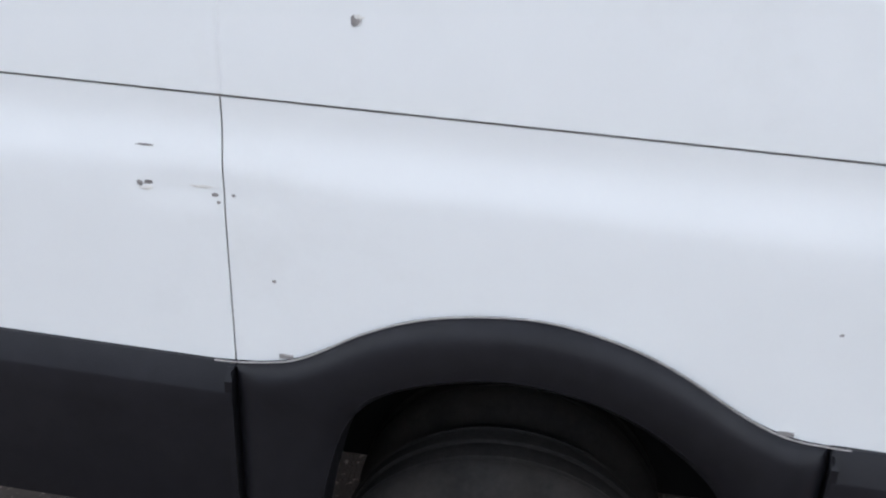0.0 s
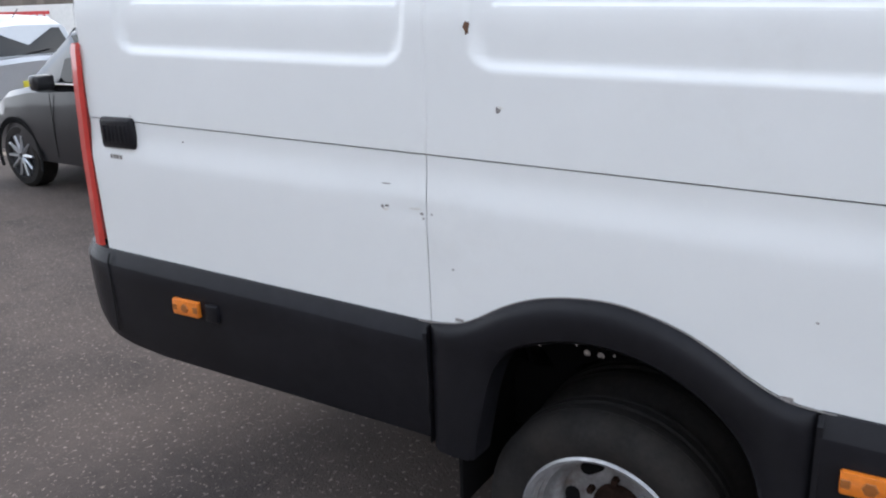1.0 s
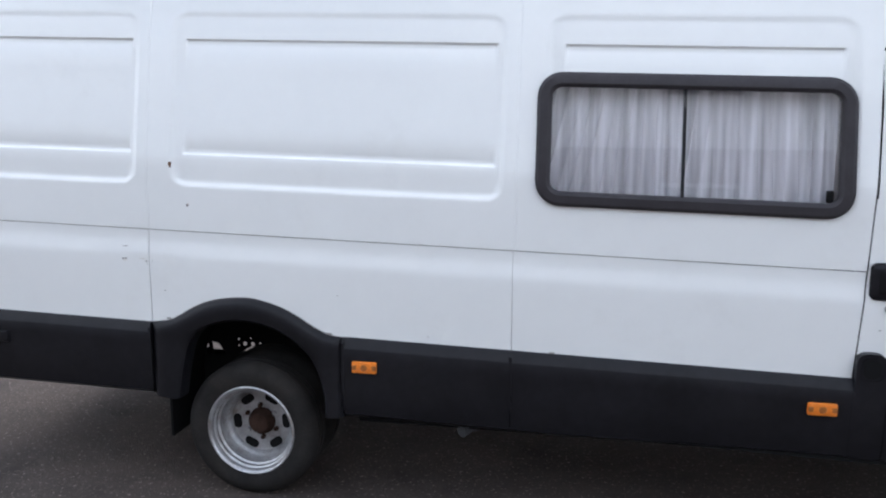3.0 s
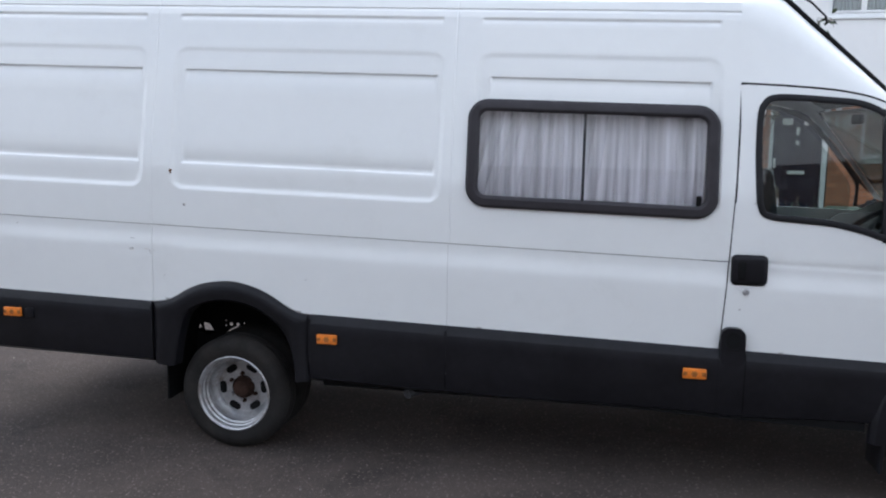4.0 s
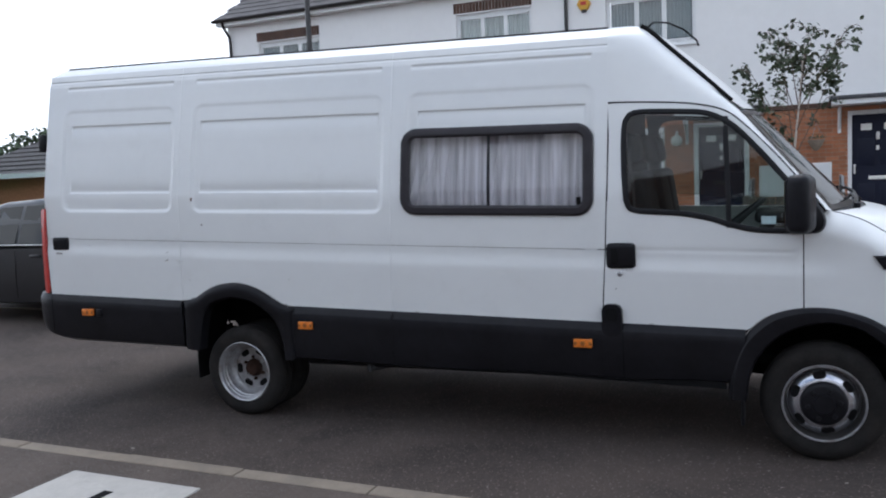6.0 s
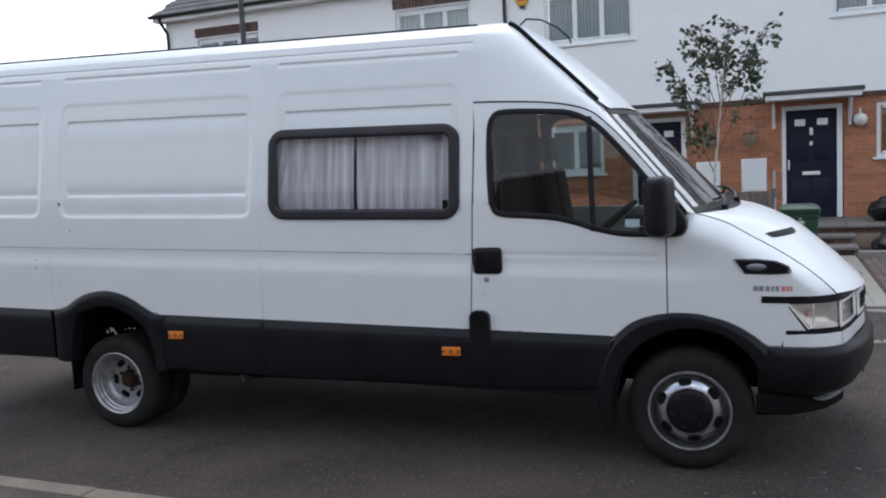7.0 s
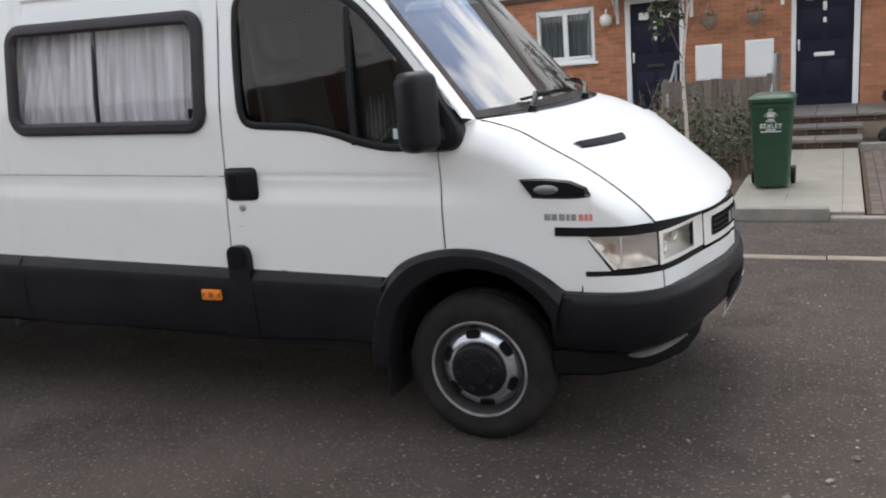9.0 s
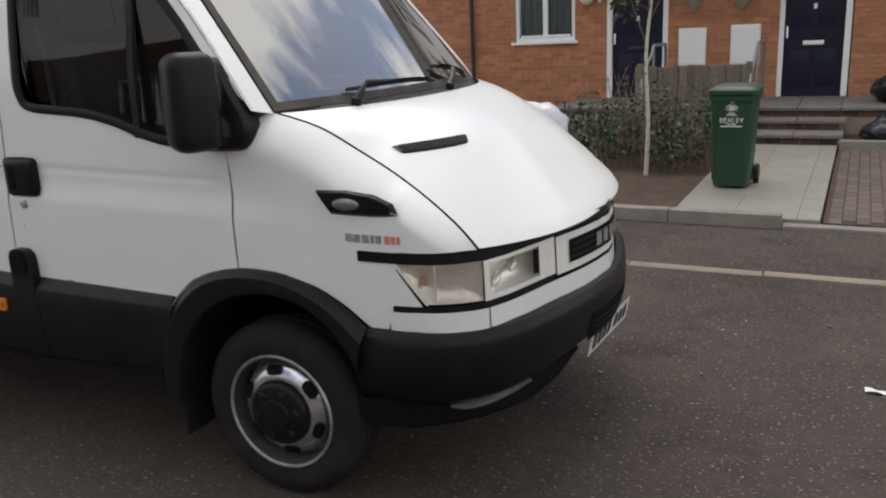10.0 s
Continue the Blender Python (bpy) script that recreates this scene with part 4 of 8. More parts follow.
for f_ in (lambda r: r, mirrored):
    part("wing_front", sheet(f_(WF)), WHITE, van)
    part("lower_lamp_stripe", sheet(f_(STRIPE)), BLACKP, van)
    part("front_strip", sheet(f_(LOWS)), WHITE, van, "white strip above the bumper")
    part("front_strip_joint", sheet(f_(nose_rows(arc_y(0.184), arc_y(0.184) + 0.005, 0.838, 0.912, 0.0135, 2, 3))), GAPBLACK, van)
    M0, M1, R1 = arc_y(0.176), arc_y(0.196), arc_y(0.56)
    lamp = part("headlight", sheet(f_(nose_rows(EDGE_T, M0, 0.936, 1.072, 0.003, 18, 6, EDGE_B))), HAZELENS, van, "hazy yellowed headlight")
    lamp.visible_shadow = False
    bowl = []
    for k in range(9):
        f = k / 8
        a, b = EDGE_T + (EDGE_B - EDGE_T) * f, M0
        bowl.append([V(*nose_point(a + (b - a) * j / 16, 1.072 + (0.936 - 1.072) * f, -0.002 - 0.035 * (1 - (2 * f - 1) ** 2) ** 0.5 * (1 - (2 * j / 16 - 1) ** 4))) for j in range(17)])
    part("outer_reflector", sheet(f_(bowl)), LAMPHAZE, lamp)
    part("indicator_bulb", sheet(f_(nose_rows(EDGE_B - 0.012, EDGE_B + 0.012, 1.0, 1.035, -0.008, 4, 4))), AMBERD, lamp)
    part("lamp_frame", sheet(f_(nose_rows(M0, M1, 0.934, 1.074, 0.01, 4, 4))), SILVERP, lamp)
    bowl = []
    for k in range(9):
        f = k / 8
        bowl.append([V(*nose_point(M1 + (arc_y(0.47) - M1) * j / 16, 1.066 - 0.124 * f, -0.004 - 0.05 * (1 - (2 * f - 1) ** 2) ** 0.5 * (1 - (2 * j / 16 - 1) ** 2) ** 0.5)) for j in range(17)])
    part("inner_reflector", sheet(f_(bowl)), CHROME, lamp)
    part("inner_lens", sheet(f_(nose_rows(M1, arc_y(0.47), 0.94, 1.068, 0.004, 14, 6))), LENS, lamp).visible_shadow = False
    part("lamp_surround", sheet(f_(nose_rows(arc_y(0.46), R1, 0.934, 1.074, 0.008, 8, 4))), SILVERP, lamp)
    part("lamp_surround", sheet(f_(nose_rows(M1, arc_y(0.46), 0.934, 0.953, 0.007, 10, 2))), SILVERP, lamp)
    part("lamp_surround", sheet(f_(nose_rows(M1, arc_y(0.46), 1.06, 1.074, 0.007, 10, 2))), SILVERP, lamp)
    part("lamp_rim", sheet(f_(nose_rows(EDGE_T, EDGE_T + 0.012, 0.936, 1.072, 0.007, 2, 6, EDGE_B, EDGE_B + 0.012))), SILVERP, lamp)
    part("dark_insert", sheet(f_(nose_rows(arc_y(0.425), arc_y(0.465), 0.965, 1.052, 0.006, 4, 3))), GAPBLACK, lamp)
    sgn = 1 if f_ is mirrored else 0
    # two bright ellipsoids: highlights of the reflector, put in as shapes
    for yy, zz, rr in ((0.27, 0.985, 0.05), (0.36, 1.015, 0.05)):
        bm = bmesh.new()
        bmesh.ops.create_uvsphere(bm, u_segments=16, v_segments=8, radius=rr * 0.8, matrix=Matrix.Translation(V(face(yy, zz) - 0.03, yy if not sgn else 2 - yy, zz)) @ Matrix.Rotation(radians(25 if not sgn else -25), 4, "X") @ Matrix.Diagonal((0.35, 1, 0.38, 1)))
        part("bulb", bm, GLINT, lamp)
    part("lens_step", sheet(f_(nose_rows(EDGE_B + 0.03, EDGE_B + 0.036, 0.942, 1.066, 0.0, 2, 4))), SILVERP, lamp)


def face_rows(ys_, z0, z1, n=6, out=0.0):
    return [[V(face(min(y, 2 - y), z0 + (z1 - z0) * k / n) + out, y, z0 + (z1 - z0) * k / n) for y in ys_] for k in range(n + 1)]


def ys(a, b, n=18):
    return [a + (b - a) * k / n for k in range(n + 1)]


grille = part("grille", sheet(face_rows(ys(0.562, 1.438, 40), 0.925, 1.07, 6, 0.012)), SILVERP, van, "silver grille surround with a dark slot")
part("slot", sheet(face_rows(ys(0.64, 1.36, 40), 0.955, 1.045, 4, 0.016)), GAPBLACK, grille)
for z in (0.975, 1.0, 1.025):
    part("grille_bar", sheet(face_rows(ys(0.65, 1.35, 30), z - 0.004, z + 0.004, 2, 0.019)), BLACKP, grille)
for k in range(5):
    y = 0.86 + 0.07 * k
    part("badge_bar", sheet(face_rows([y - 0.024, y, y + 0.024], 0.975, 1.03, 3, 0.024)), STEEL, grille)

# front bumper
BUMP = catmull([(4.30, 0.0, 0), (4.40, -0.004, 0), (4.50, 0.004, 0), (4.60, 0.04, 0), (4.70, 0.115, 0), (4.78, 0.22, 0), (4.86, 0.4, 0), (4.93, 0.65, 0), (4.965, 0.85, 0), (4.975, 1.0, 0)], 5)
bump = BUMP + [Vector((p.x, 2 * MID - p.y, 0)) for p in BUMP[-2::-1]]
BPROF = [(-0.035, 0.842), (-0.008, 0.838), (0.006, 0.824), (0.012, 0.79), (0.008, 0.72), (-0.006, 0.65), (-0.03, 0.595), (-0.07, 0.565), (-0.13, 0.555)]
nb = len(bump)
rows = []
for o, z in BPROF:
    r = []
    for i, p in enumerate(bump):
        d = (bump[min(i + 1, nb - 1)] - bump[max(i - 1, 0)]).normalized()
        nor = Vector((d.y, -d.x, 0))
        q = p + nor * o
        lift = 0.03 * smooth(4.80, 4.95, p.x) * (1 if z < 0.6 else 0)
        r.append(V(q.x, q.y, z + lift))
    rows.append(r)
bumper = part("front_bumper", sheet(rows), BLACKP, van, "black plastic front bumper")


def on_bumper(i0, i1, z0, z1, out, n=3):
    rows = []
    for k in range(n + 1):
        z = z0 + (z1 - z0) * k / n
        r = []
        for i in range(i0, i1 + 1):
            p = bump[i]
            d = (bump[min(i + 1, nb - 1)] - bump[max(i - 1, 0)]).normalized()
            q = p + Vector((d.y, -d.x, 0)) * (out + lerp([(zz, oo) for oo, zz in BPROF[::-1]], z))
            r.append(V(q.x, q.y, z))
        rows.append(r)
    return rows


part("air_intake", sheet(on_bumper(36, 54, 0.625, 0.735, 0.004)), GAPBLACK, bumper, "dark mesh intake in the bumper")
for z in (0.65, 0.675, 0.70):
    part("intake_bar", sheet(on_bumper(37, 53, z - 0.004, z + 0.004, 0.007, 1)), BLACKP, bumper)
plate = part("number_plate", sheet([[V(x + 0.08 * (y - 1.2), y, z) for y in (0.775, 0.86, 1.0, 1.14, 1.285)] for x, z in ((4.944, 0.525), (4.967, 0.63))], 0.001), PLATE, bumper, "white front number plate")
for k in range(7):
    y = 0.825 + 0.062 * k + (0.03 if k > 3 else 0)
    part("plate_bar", sheet([[V(x + 0.003 + 0.08 * (yy - 1.2), yy, z) for yy in (y - 0.02, y + 0.02)] for x, z in ((4.9484, 0.545), (4.9626, 0.61))], 0.001), PLATEBAR, plate, smooth=False)
lip = resample(catmull([(4.585, 0.15, 0.533), (4.63, 0.185, 0.522), (4.69, 0.265, 0.522), (4.745, 0.35, 0.535), (4.79, 0.43, 0.552)], 6), 20)
rows = []
for o, dz in ((-0.05, 0.034), (-0.02, 0.026), (0.0, 0.012), (0.006, 0.0), (0.0, -0.008), (-0.02, -0.012)):
    rows.append([V(p.x + o * 0.75, p.y - o * 0.66, p.z + dz * math.sin(math.pi * (0.04 + 0.92 * i / 19)) ** 0.7) for i, p in enumerate(lip)])
part("spoiler_lip", sheet(rows), LIPGREY, bumper, "scuffed grey lip under the bumper corner")
part("under_tray", sheet([[V(x, y, z) for y in (0.4, 0.6, 1.4, 1.6)] for x, z in ((4.35, 0.46), (4.55, 0.47), (4.70, 0.5), (4.76, 0.53))]), BLACKP, van)
part("bumper_skirt", sheet([[V(x, y + d, z) for x, y in ((4.29, 0.03), (4.36, 0.045), (4.46, 0.07), (4.57, 0.15), (4.65, 0.23), (4.72, 0.35), (4.77, 0.46), (4.80, 0.7), (4.80, 1.0))] for z, d in ((0.575, 0), (0.5, 0.01), (0.465, 0.02), (0.445, 0.05))]), GAPBLACK, van)

# side repeater, badge, mirror
rep = part("side_repeater", sheet([[V(x, wing_y(x) - o, z) for x, z in pts] for o, pts in (
    (0.0, ((4.185, 1.308), (4.30, 1.312), (4.40, 1.302), (4.462, 1.275), (4.478, 1.24))),
    (0.014, ((4.197, 1.302), (4.30, 1.306), (4.39, 1.297), (4.45, 1.273), (4.462, 1.247))),
    (0.016, ((4.215, 1.275), (4.30, 1.275), (4.38, 1.272), (4.43, 1.262), (4.455, 1.25))),
    (0.012, ((4.24, 1.24), (4.30, 1.238), (4.38, 1.238), (4.43, 1.24), (4.46, 1.243))),
    (0.0, ((4.236, 1.23), (4.30, 1.228), (4.38, 1.228), (4.43, 1.23), (4.478, 1.236))))]), BLACKP, van, "black side repeater housing with a clear lens")
bm = bmesh.new()
bmesh.ops.create_uvsphere(bm, u_segments=20, v_segments=10, radius=1, matrix=Matrix.Translation(V(4.30, wing_y(4.3) - 0.014, 1.268)) @ Matrix.Diagonal((0.052, 0.016, 0.021, 1)))
part("repeater_lens", bm, REPEATER, rep)
for k, (x, w, m) in enumerate(((4.285, 0.026, BADGEGREY), (4.315, 0.022, BADGEGREY), (4.345, 0.024, BADGEGREY), (4.375, 0.014, BADGEGREY), (4.394, 0.02, BADGEGREY), (4.425, 0.018, BADGERED), (4.447, 0.016, BADGERED), (4.467, 0.012, BADGERED))):
    part("badge_bar", sheet([[V(xx, wing_y(xx) - 0.003 + 0.001, z) for xx in (x, x + w)] for z in (1.139, 1.166)], 0.004), m, van, smooth=False)
mirror = part("mirror", box(-0.066, 0.066, -0.115, 0.055, -0.162, 0.162, 0.05, 5, m=Matrix.Translation((3.835, -0.085, 1.6 - RAKE * 3.83)) @ pose(0, 0, 0, 0, 0, -24)), BLACKP, van, "large black door mirror")
part("mirror_glass", box(-0.0672, -0.06, -0.085, 0.035, -0.125, 0.125, 0.002, 1, m=Matrix.Translation((3.835, -0.085, 1.6 - RAKE * 3.83)) @ pose(0, 0, 0, 0, 0, -24)), MIRRORGLASS, mirror)
SAIL = catmull([(3.775, 1.42, 0), (3.86, 1.423, 0), (3.922, 1.432, 0), (3.952, 1.465, 0), (3.957, 1.515, 0), (3.935, 1.565, 0), (3.9, 1.615, 0), (3.862, 1.675, 0), (3.828, 1.725, 0), (3.8, 1.74, 0)], 4)
rows = []
for k, (y, f) in enumerate(((0.045, 1.0), (0.0, 1.0), (-0.016, 0.97), (-0.03, 0.9), (-0.036, 0.7), (-0.038, 0.3), (-0.038, 0.02))):
    rows.append([V(3.83 + (p.x - 3.83) * f, door_y(3.83, p.y) + y, 1.53 + (p.y - 1.53) * f) for p in SAIL])
part("sail_plate", sheet(rows), BLACKP, mirror, "smooth black plate between mirror and pillar")
part("mirror_arm", sheet([[V(x, y, z) for x, z in pts] for y, pts in (
    (0.03, ((3.80, 1.56), (3.87, 1.55), (3.90, 1.52), (3.905, 1.48), (3.88, 1.445), (3.80, 1.44))),
    (-0.03, ((3.80, 1.555), (3.865, 1.545), (3.893, 1.52), (3.897, 1.48), (3.875, 1.45), (3.80, 1.445))),
    (-0.07, ((3.79, 1.545), (3.85, 1.54), (3.872, 1.515), (3.875, 1.485), (3.858, 1.458), (3.79, 1.452))))]), BLACKP, mirror)

# lower black trim
def sill_rows(x0, x1, bottom, n=14, top=None):
    """Side trim: a sloped shoulder at the top, an upright face, and a curled lower edge."""
    rows = []
    for f, y in ((0.0, 0.012), (0.0, -0.004), (0.012, -0.008), (0.115, -0.029), (0.13, -0.032), (0.3, -0.031), (0.5, -0.03), (0.8, -0.024), (0.95, -0.01), (1.0, 0.02), (1.0, 0.08)):
        r = []
        for k in range(n + 1):
            x = x0 + (x1 - x0) * k / n
            t, b = (top(x) if top else TRIM + 0.002), bottom(x)
            r.append(V(x, y + 0.0012 * noise.noise(Vector((x * 3, f * 4, 7))), t + (b - t) * f))
        rows.append(r)
    return rows


def sill_end(x, b):
    return [V(x, y, TRIM + (b - TRIM) * f) for f, y in ((0.0, -0.006), (0.05, -0.02), (0.14, -0.03), (0.5, -0.03), (0.8, -0.024), (1.0, 0.02))]


part("sill_trim", sheet(sill_rows(0.501, 1.278, lambda x: 0.478)), BLACKP, van, "black side trim")
part("sill_trim", sheet(sill_rows(1.282, 2.697, lambda x: 0.478 + 0.03 * smooth(1.3, 2.7, x), 20)), BLACKP, van, "black side trim")
part("sill_trim", sheet(sill_rows(2.832, 3.53, lambda x: 0.505 + 0.03 * smooth(2.8, 3.4, x), 12)), BLACKP, van, "black door trim")
part("trim_gap", sheet([[V(x, 0.0, z) for x in (0.46, 2.0, 3.42)] for z in (0.85, 0.5)], 0.004), GAPBLACK, van)


def rear_bottom(x):
    return lerp([(-1.99, 0.64), (-1.965, 0.60), (-1.92, 0.568), (-1.855, 0.54), (-1.785, 0.518), (-1.71, 0.502), (-1.56, 0.49), (-1.0, 0.495), (-0.46, 0.5)], x)


rows = []
prof = ((0.0, 0.012), (0.0, -0.004), (0.012, -0.008), (0.115, -0.029), (0.13, -0.032), (0.3, -0.031), (0.5, -0.03), (0.8, -0.024), (0.95, -0.01), (1.0, 0.02), (1.0, 0.08))
for f, y in prof:
    r = []
    for k in range(31):
        x = -0.4635 + (-1.752 + 0.4635) * k / 30
        b = rear_bottom(x)
        r.append(V(x, y, TRIM + (b - TRIM) * f))
    for k in range(1, 11):
        a = radians(90 * k / 10)
        x = -1.752 - 0.235 * math.sin(a)
        yy = y + 0.2 * (1 - math.cos(a)) * 0.8
        b = rear_bottom(x)
        r.append(V(x + max(y, 0) * math.sin(a), yy, TRIM + (b - TRIM) * f))
    r.append(V(-1.987 + max(y, 0), MID, TRIM + (rear_bottom(-1.985) - TRIM) * f))
    rows.append(r)
rear_trim = part("rear_bumper", sheet(rows), BLACKP, van, "black wrap-round rear bumper")
part("bumper_top", sheet([[V(x, y, TRIM + 0.002) for x in (-1.96, -1.75)] for y in (0.14, 1.0)]), BLACKP, van)
part("bumper_joint", sheet([[V(x, -0.034 + (0.012 if z > 0.845 else 0), z) for x in (-1.752, -1.744)] for z in (0.855, 0.83, 0.6, 0.572)]), GAPBLACK, rear_trim)
part("dark_cap", box(-1.292, -1.236, -0.044, -0.02, 0.735 + RAKE * 1.265 - 0.03, 0.735 + RAKE * 1.265 + 0.03, 0.008, 2), BLACKP, rear_trim)


def arch_rows(out, inn, n, lip=0.07, swell=0.034):
    a, b = resample(out, n), resample(inn, n)
    rows = []
    for f, y in ((0, 0.012), (0.0, -0.006), (0.08, -0.02), (0.25, -swell), (0.6, -swell - 0.002), (0.9, -swell + 0.006), (1.0, -0.014), (1.02, 0.02), (1.03, lip)):
        rows.append([V(p.x, y, p.y) for p in [u.lerp(w, f) for u, w in zip(a, b)]])
    return rows


ra = [Vector((-0.462, 0.50, 0)), Vector((-0.462, 0.7, 0)), Vector((-0.462, 0.863, 0))] + [p for p in ARCH_R if -0.455 < p.x < 0.498] + [Vector((0.5, 0.862, 0)), Vector((0.5, 0.66, 0)), Vector((0.5, 0.48, 0))]
part("rear_arch_trim", sheet(arch_rows(ra, ARCH_R_IN, 60)), BLACKP, van, "flared black rear wheel arch")
part("front_arch_trim", sheet(arch_rows(ARCH_F, ARCH_F_IN, 52, 0.09, 0.038)), BLACKP, van, "black front wheel arch")
part("arch_edge_line", tube([V(p.x - 0.002, -0.012, p.y) for p in ARCH_F[5:18]], 0.0025, 5), CHIP, van)
part("arch_edge_line", tube([V(p.x, -0.004, p.y + 0.001) for p in ARCH_R], 0.002, 5), CHIP, van)
for x in (-0.463, 0.5005):
    part("trim_end", sheet([[V(x, y, z) for y in (-0.027, 0.05)] for z in (0.858, 0.7, 0.51)]), BLACKP, van, smooth=False)
part("far_arch_trim", sheet([[(p[0], 2 * MID - p[1], p[2]) for p in r] for r in arch_rows(ra, ARCH_R_IN, 30)]), BLACKP, van)
part("far_arch_trim", sheet([[(p[0], 2 * MID - p[1], p[2]) for p in r] for r in arch_rows(ARCH_F, ARCH_F_IN, 30, 0.09, 0.03)]), BLACKP, van)
for x in (-0.468, 0.503, 1.28):
    bm = sheet([[V(x + d, -0.034 + (0.02 if z > 0.84 else 0.004 if z > 0.8 else 0), z) for d in (-0.006, -0.005, 0.005, 0.006)] for z in (0.86, 0.84, 0.82, 0.70, 0.6)], 0.003)
    part("trim_joint", bm, BLACKP, van)
for x, z in ((-0.376, 0.884), (0.431, 0.872), (1.46, 0.866), (3.0, 0.866)):
    part("paint_chip", sheet([[V(x + dx, lerp(SIDE, z) - 0.003, z + dz) for dx in (-0.012, 0.0, 0.012)] for dz in (-0.003, 0.004)], 0.004), CHIP, van)
step = part("step_handle", sheet([[V(x, y, z) for x, z in rounded_rect(2.704, 2.826, 0.785, 0.982, 0.045)] for y in (0.01, -0.03, -0.034)]), BLACKP, van, "black moulded corner below the door")
bm = bmesh.new()
bm.faces.new([bm.verts.new(V(x, -0.034, z)) for x, z in rounded_rect(2.704, 2.826, 0.785, 0.982, 0.045)])
part("step_handle_face", bm, BLACKP, step)
part("step_trim", sheet(sill_rows(2.698, 2.828, lambda x: 0.5, 4)), BLACKP, van)
bm = bmesh.new()
pts = rounded_rect(2.722, 2.808, 0.868, 0.968, 0.035)
add_grid(bm, [[V(x, y, z) for x, z in pts] for y in (-0.036, -0.04, -0.036)], close_u=True)
bm.faces.new([bm.verts.new(V(2.765 + (x - 2.765) * 0.8, -0.037, 0.918 + (z - 0.918) * 0.8)) for x, z in pts])
part("step_recess", bm, GAPBLACK, step)

# amber side markers
def marker(x, z, w=0.117, h=0.054):
    y = -0.036
    m = part("side_marker", box(x - w / 2, x + w / 2, y - 0.012, y + 0.008, z - h / 2 - RAKE * x, z + h / 2 - RAKE * x, 0.006), AMBER, van, "amber side marker lamp")
    part("reflex", lathe([(0.0, -0.004), (0.015, -0.003), (0.018, 0.002)], (x, y - 0.012, z - RAKE * x), 6), AMBERD, m)
    for s in (-1, 1):
        part("screw_slot", box(x + s * (w / 2 - 0.012) - 0.010, x + s * (w / 2 - 0.012) + 0.010, y - 0.0135, y, z - 0.011 - RAKE * x, z + 0.011 - RAKE * x, 0.002, 1), AMBERD, m)


marker(-1.376, 0.735)
marker(0.609, 0.737)
marker(2.584, 0.732)

# tail lamp and filler flap
tail = part("tail_lamp", sheet([[V(x, y, z) for z, x, y in zip((0.868, 1.0, 1.2, 1.4, 1.53, 1.55), xs_, ys_)] for xs_, ys_ in (
    ((-1.802, -1.797, -1.790, -1.782, -1.775, -1.775), (0.006, 0.002, 0.0, 0.004, 0.01, 0.014)),
    ((-1.815, -1.808, -1.800, -1.792, -1.785, -1.785), (-0.006, -0.008, -0.01, -0.006, 0.0, 0.004)),
    ((-1.850, -1.842, -1.836, -1.830, -1.824, -1.820), (0.004, 0.0, -0.002, 0.004, 0.01, 0.014)),
    ((-1.865, -1.855, -1.850, -1.845, -1.838, -1.835), (0.04, 0.04, 0.04, 0.044, 0.05, 0.05)),
    ((-1.860, -1.850, -1.845, -1.840, -1.833, -1.830), (0.14, 0.14, 0.14, 0.14, 0.14, 0.14))) ]), RED, van, "tall red tail lamp")
part("corner_post", sheet([[V(x, y, z) for z, y in ((0.862, 0.012), (1.19, 0.006), (1.3, 0.02), (1.65, 0.024), (2.2, 0.117), (2.62, 0.215))] for x in (-1.78, -1.792)] +
                          [[V(-1.802, y + 0.02, z) for z, y in ((0.862, 0.012), (1.19, 0.006), (1.3, 0.02), (1.65, 0.024), (2.2, 0.117), (2.62, 0.215))]]), WHITE, van)
part("filler_grille", box(-1.722, -1.562, -0.006, 0.03, 1.222 + RAKE * 1.64, 1.324 + RAKE * 1.64, 0.014, 3), BLACKP, van, "black slotted vent by the tail lamp")
for k in range(6):
    part("vent_rib", box(-1.70 + 0.02 * k, -1.692 + 0.02 * k, -0.010, 0.0, 1.245 + RAKE * 1.64, 1.30 + RAKE * 1.64, 0.002, 1), RUBBER, van)
for k in range(4):
    part("sticker_bar", sheet([[V(-1.69 + 0.015 * k + d, side_y(-1.68, 1.19) - 0.002, z) for d in (0, 0.011)] for z in (1.188, 1.202)], 0.001), CHIP, van, smooth=False)

# knocks and rust on the paint
def blotch(x, z, rx, rz, mat, seed=0, lift=0.0012):
    rnd = random.Random(seed)
    pts = []
    for k in range(14):
        a = 2 * math.pi * k / 14
        f = rnd.uniform(0.6, 1.15)
        xx, zz = x + rx * f * math.cos(a), z + rz * f * math.sin(a)
        pts.append(V(xx, side_y(xx, zz) - lift, zz))
    bm = bmesh.new()
    c = bm.verts.new(V(x, side_y(x, z) - lift * 1.6, z))
    vs = [bm.verts.new(p) for p in pts]
    for k in range(14):
        bm.faces.new((c, vs[k], vs[(k + 1) % 14]))
    return part("paint_mark", bm, mat, van)


